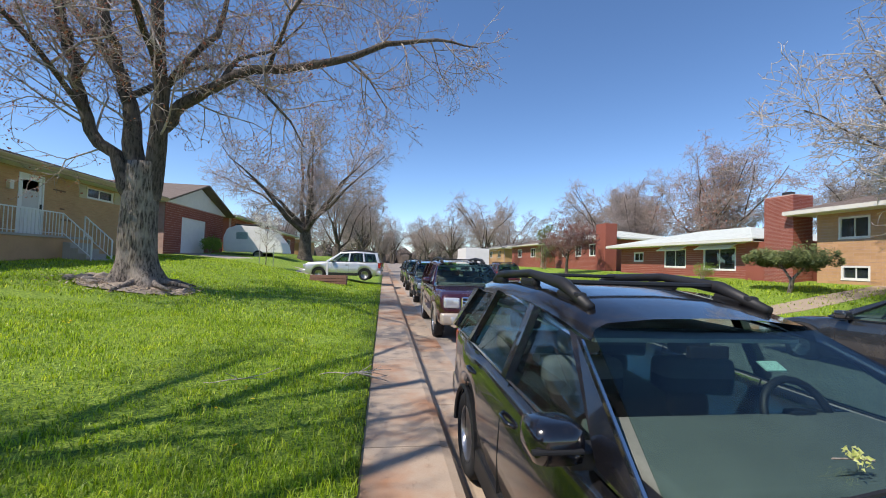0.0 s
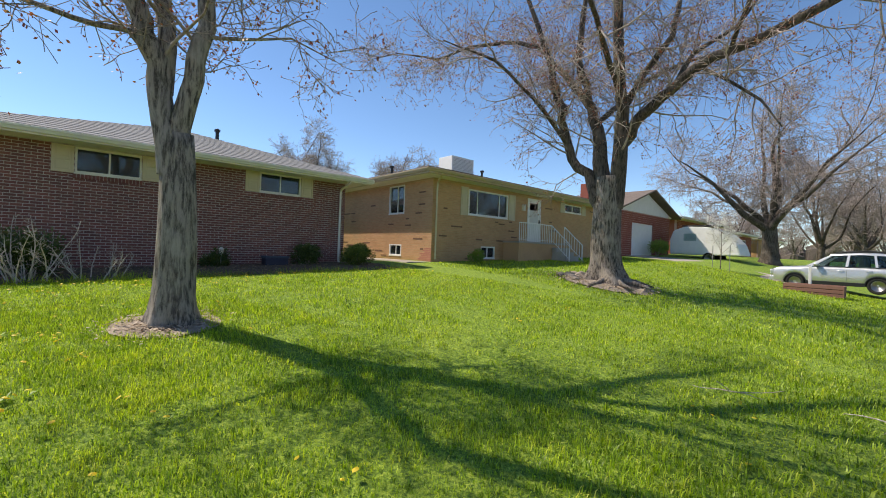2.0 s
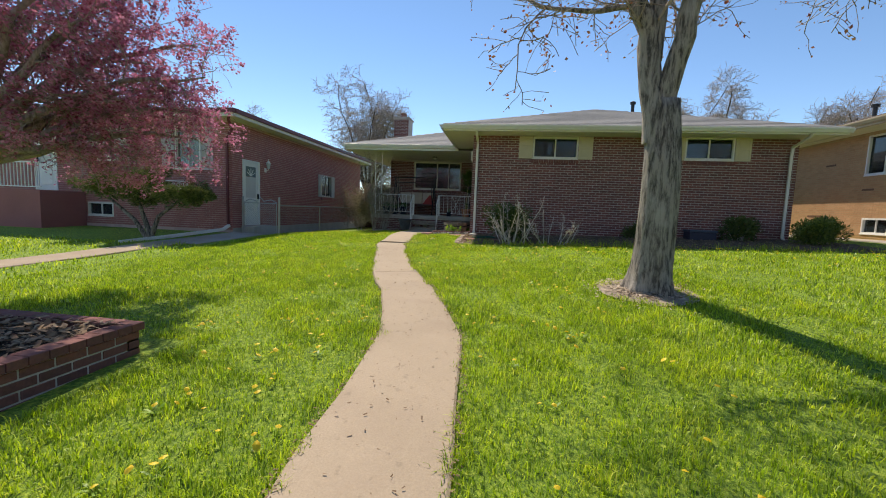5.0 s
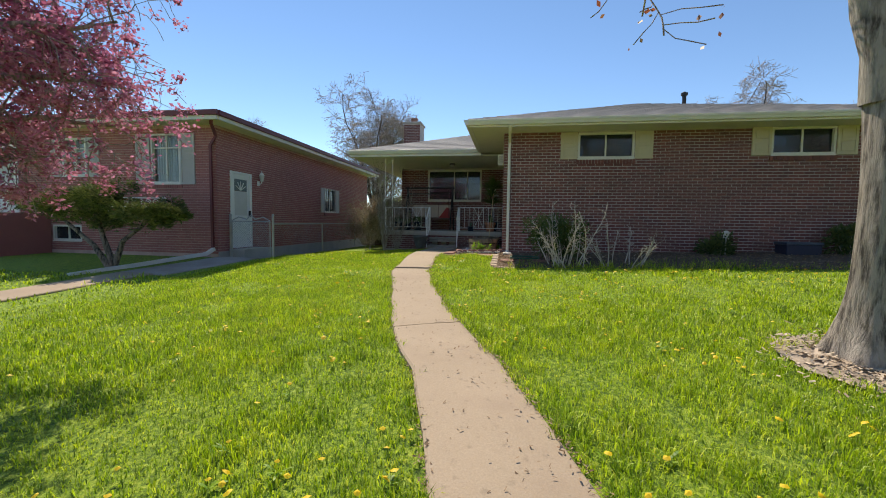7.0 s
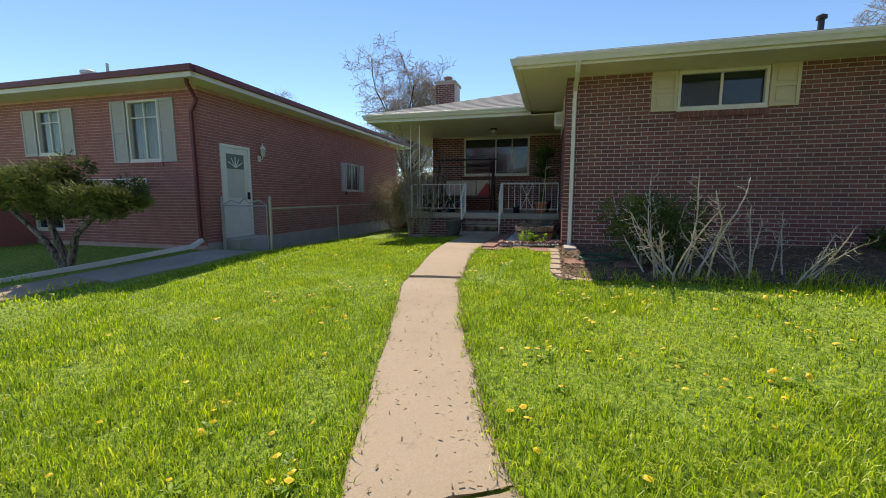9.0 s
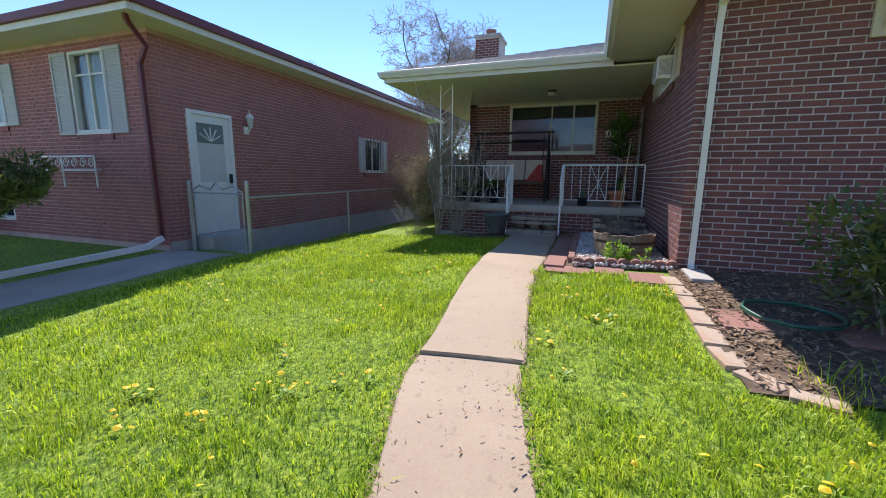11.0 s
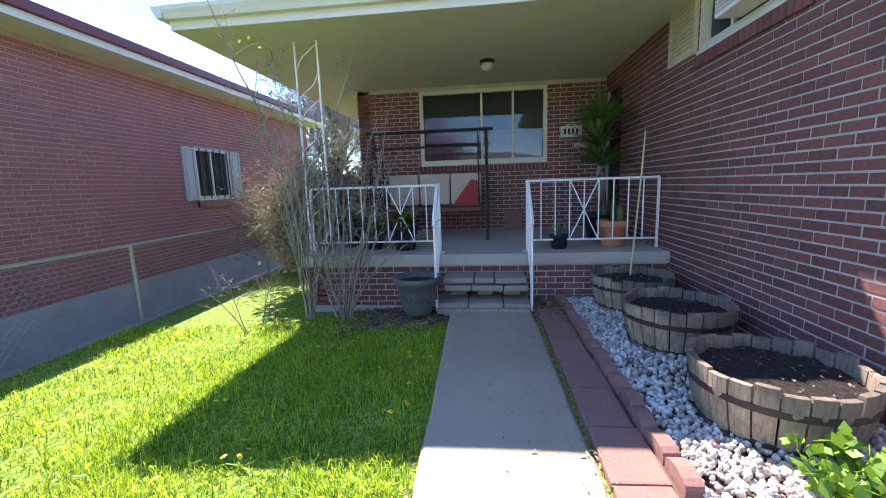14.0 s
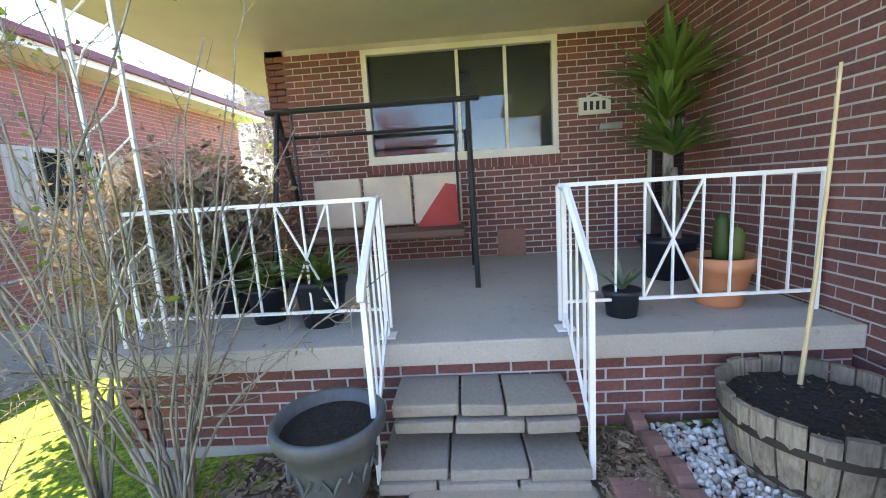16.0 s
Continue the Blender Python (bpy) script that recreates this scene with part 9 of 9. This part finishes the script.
def on_lawn(x, y):
    gap = y - np.interp(x, PX, PY)
    off = np.abs(gap)
    slant = np.hypot(1, (np.interp(x + 0.1, PX, PY) - np.interp(x - 0.1, PX, PY)) / 0.2)
    edge = np.where(gap < 0, np.interp(x, EDGE_X, EDGE_S), np.interp(x, EDGE_X, EDGE_N)) * slant
    wob = 0.035 * np.sin(x * 7 + 2 * np.sin(x * 3)) + 0.025 * np.sin(x * 23) + 0.02 * np.sin(x * 51)
    ok = (off > edge - 0.02 + wob) & (x < -0.13 + 0.02 * np.sin(y * 17))
    bed = (y > -3.80) & (x < -13.05) & (y < 0)
    bed |= (x < -10.62 + 0.1 * np.sin(y * 2.3)) & (y > -2.44) & (y < 7.2)
    bed |= (x < -15.72 + 0.1 * np.sin(y * 9)) & (y > -5.5)
    bed |= (y < -8.42) & (x < -10.0)
    bed |= (np.abs(y + 9.75 - 0.03 * (x + 8)) < 0.4) & (y < -9)
    bed |= (x > -4.05) & (x < -2.6) & (y > -5.5) & (y < -3.9)
    bed |= ((x + 6.2) ** 2 + (y - 11.4) ** 2 < 0.7) | ((x + 6.4) ** 2 + (y - 0.55) ** 2 < 0.2 + 0.09 * np.sin(np.arctan2(y - 0.55, x + 6.4) * 3))
    bed |= (y > 9.0) & (x < -11.9)
    bed |= (x < -12.8) & (y > -3.7) & (y < -2.3) | (x < -12.5) & (y > -2.8) & (y < -2.3)
    return ok & ~bed, off


def near_strip(lo, hi):
    def keep(x, y):
        ok, off = on_lawn(x, y)
        return ok & (off >= lo) & (off < hi)
    return keep


blades("lawn_grass", "lush short green grass beside the concrete path", -16.0, -0.1, -6.7, 1.2, 5000, 0.060, 0.0029, 1, near_strip(0, 2.4))
blades("lawn_grass", "short green grass of the front lawn in sun", -16.0, -0.1, -8.5, 4.5, 2700, 0.062, 0.0038, 2, near_strip(2.4, 4.8))
blades("lawn_grass", "short green grass of the front lawn in sun", -13.0, -0.1, -8.5, 10.0, 1100, 0.062, 0.005, 3, near_strip(4.8, 11))
blades("lawn_grass", "short green grass under the large maple", -12.0, -0.1, 9.0, 24.0, 260, 0.08, 0.010, 4, near_strip(11, 40))
blades("lawn_grass", "short green grass of the neighbouring lawn", -11.5, -0.1, -20.0, -8.3, 260, 0.08, 0.009, 5, near_strip(4.8, 40))
blades("lawn_grass", "short green grass across the street", 11.9, 19.5, 2.0, 34.0, 90, 0.09, 0.016, 6, lambda x, y: x > 0)

blades("long_grass", "long unmown grass along the edge of the bed", -10.85, -10.4, -2.1, 7.2, 500, 0.17, 0.0032, 7, lambda x, y: x > -20)


def dandelions():
    rng = random.Random(9)
    v, f, hv, hf = [], [], [], []
    spots = []
    for _ in range(330):
        x = rng.uniform(-15.5, -0.6)
        y = path_y(x) + rng.choice((-1, 1)) * (PATH_W + 0.05 + abs(rng.gauss(0, 1.2)))
        if rng.random() < 0.25:
            y = rng.uniform(-8, 9)
        for _ in range(rng.choice((1, 1, 1, 2, 4))):
            spots.append((x + rng.gauss(0, 0.07), y + rng.gauss(0, 0.07)))
    for _ in range(150):
        spots.append((rng.uniform(-10.6, -9.2), rng.uniform(-2.2, 7.5)))
    for x, y in spots:
        if x < -12.2 and y > -3.6 or x < -10.6 and y > -2.45:
            continue
        if y > 9 and x < -11.5 or abs(y - path_y(x)) < PATH_W + 0.03 or y < -8.3:
            continue
        z = ground_h(x, y) + rng.uniform(0.03, 0.085)
        r = rng.uniform(0.014, 0.024)
        k = len(hv)
        tx, ty = rng.gauss(0, 0.25), rng.gauss(0, 0.25)
        hv.append((x, y, z + 0.008))
        for a in range(9):
            rr = r * (1 if a % 2 else 0.8)
            c, s = math.cos(a * 0.698), math.sin(a * 0.698)
            hv.append((x + c * rr, y + s * rr, z + (c * tx + s * ty) * r))
        for a in range(9):
            hf.append((k, k + 1 + a, k + 1 + (a + 1) % 9))
        if rng.random() < 0.3:
            for _ in range(rng.randint(4, 8)):
                a = rng.uniform(0, 6.28)
                ln, w, up = rng.uniform(0.035, 0.085), rng.uniform(0.005, 0.010), rng.uniform(0.5, 1.0)
                gz, c, s = ground_h(x, y), math.cos(a), math.sin(a)
                k = len(v)
                for t, q in ((0.0, 0.3), (0.35, 0.8), (0.75, 1.0), (1.0, 0.15)):
                    px, py, pz = x + c * ln * t, y + s * ln * t, gz + 0.012 + ln * (up * t - 0.35 * t * t)
                    v += [(px - s * w * q, py + c * w * q, pz), (px + s * w * q, py - c * w * q, pz)]
                f += [(k + 2 * m, k + 2 * m + 1, k + 2 * m + 3, k + 2 * m + 2) for m in range(3)]
    tagged(raw("weed_leaves", v, f, WEED), "flat dark green dandelion leaves in the lawn", "weed", kind="stuff")
    tagged(raw("dandelion", hv, hf, DANDELION), "yellow dandelion heads scattered in the grass", "flower", kind="stuff")


dandelions()
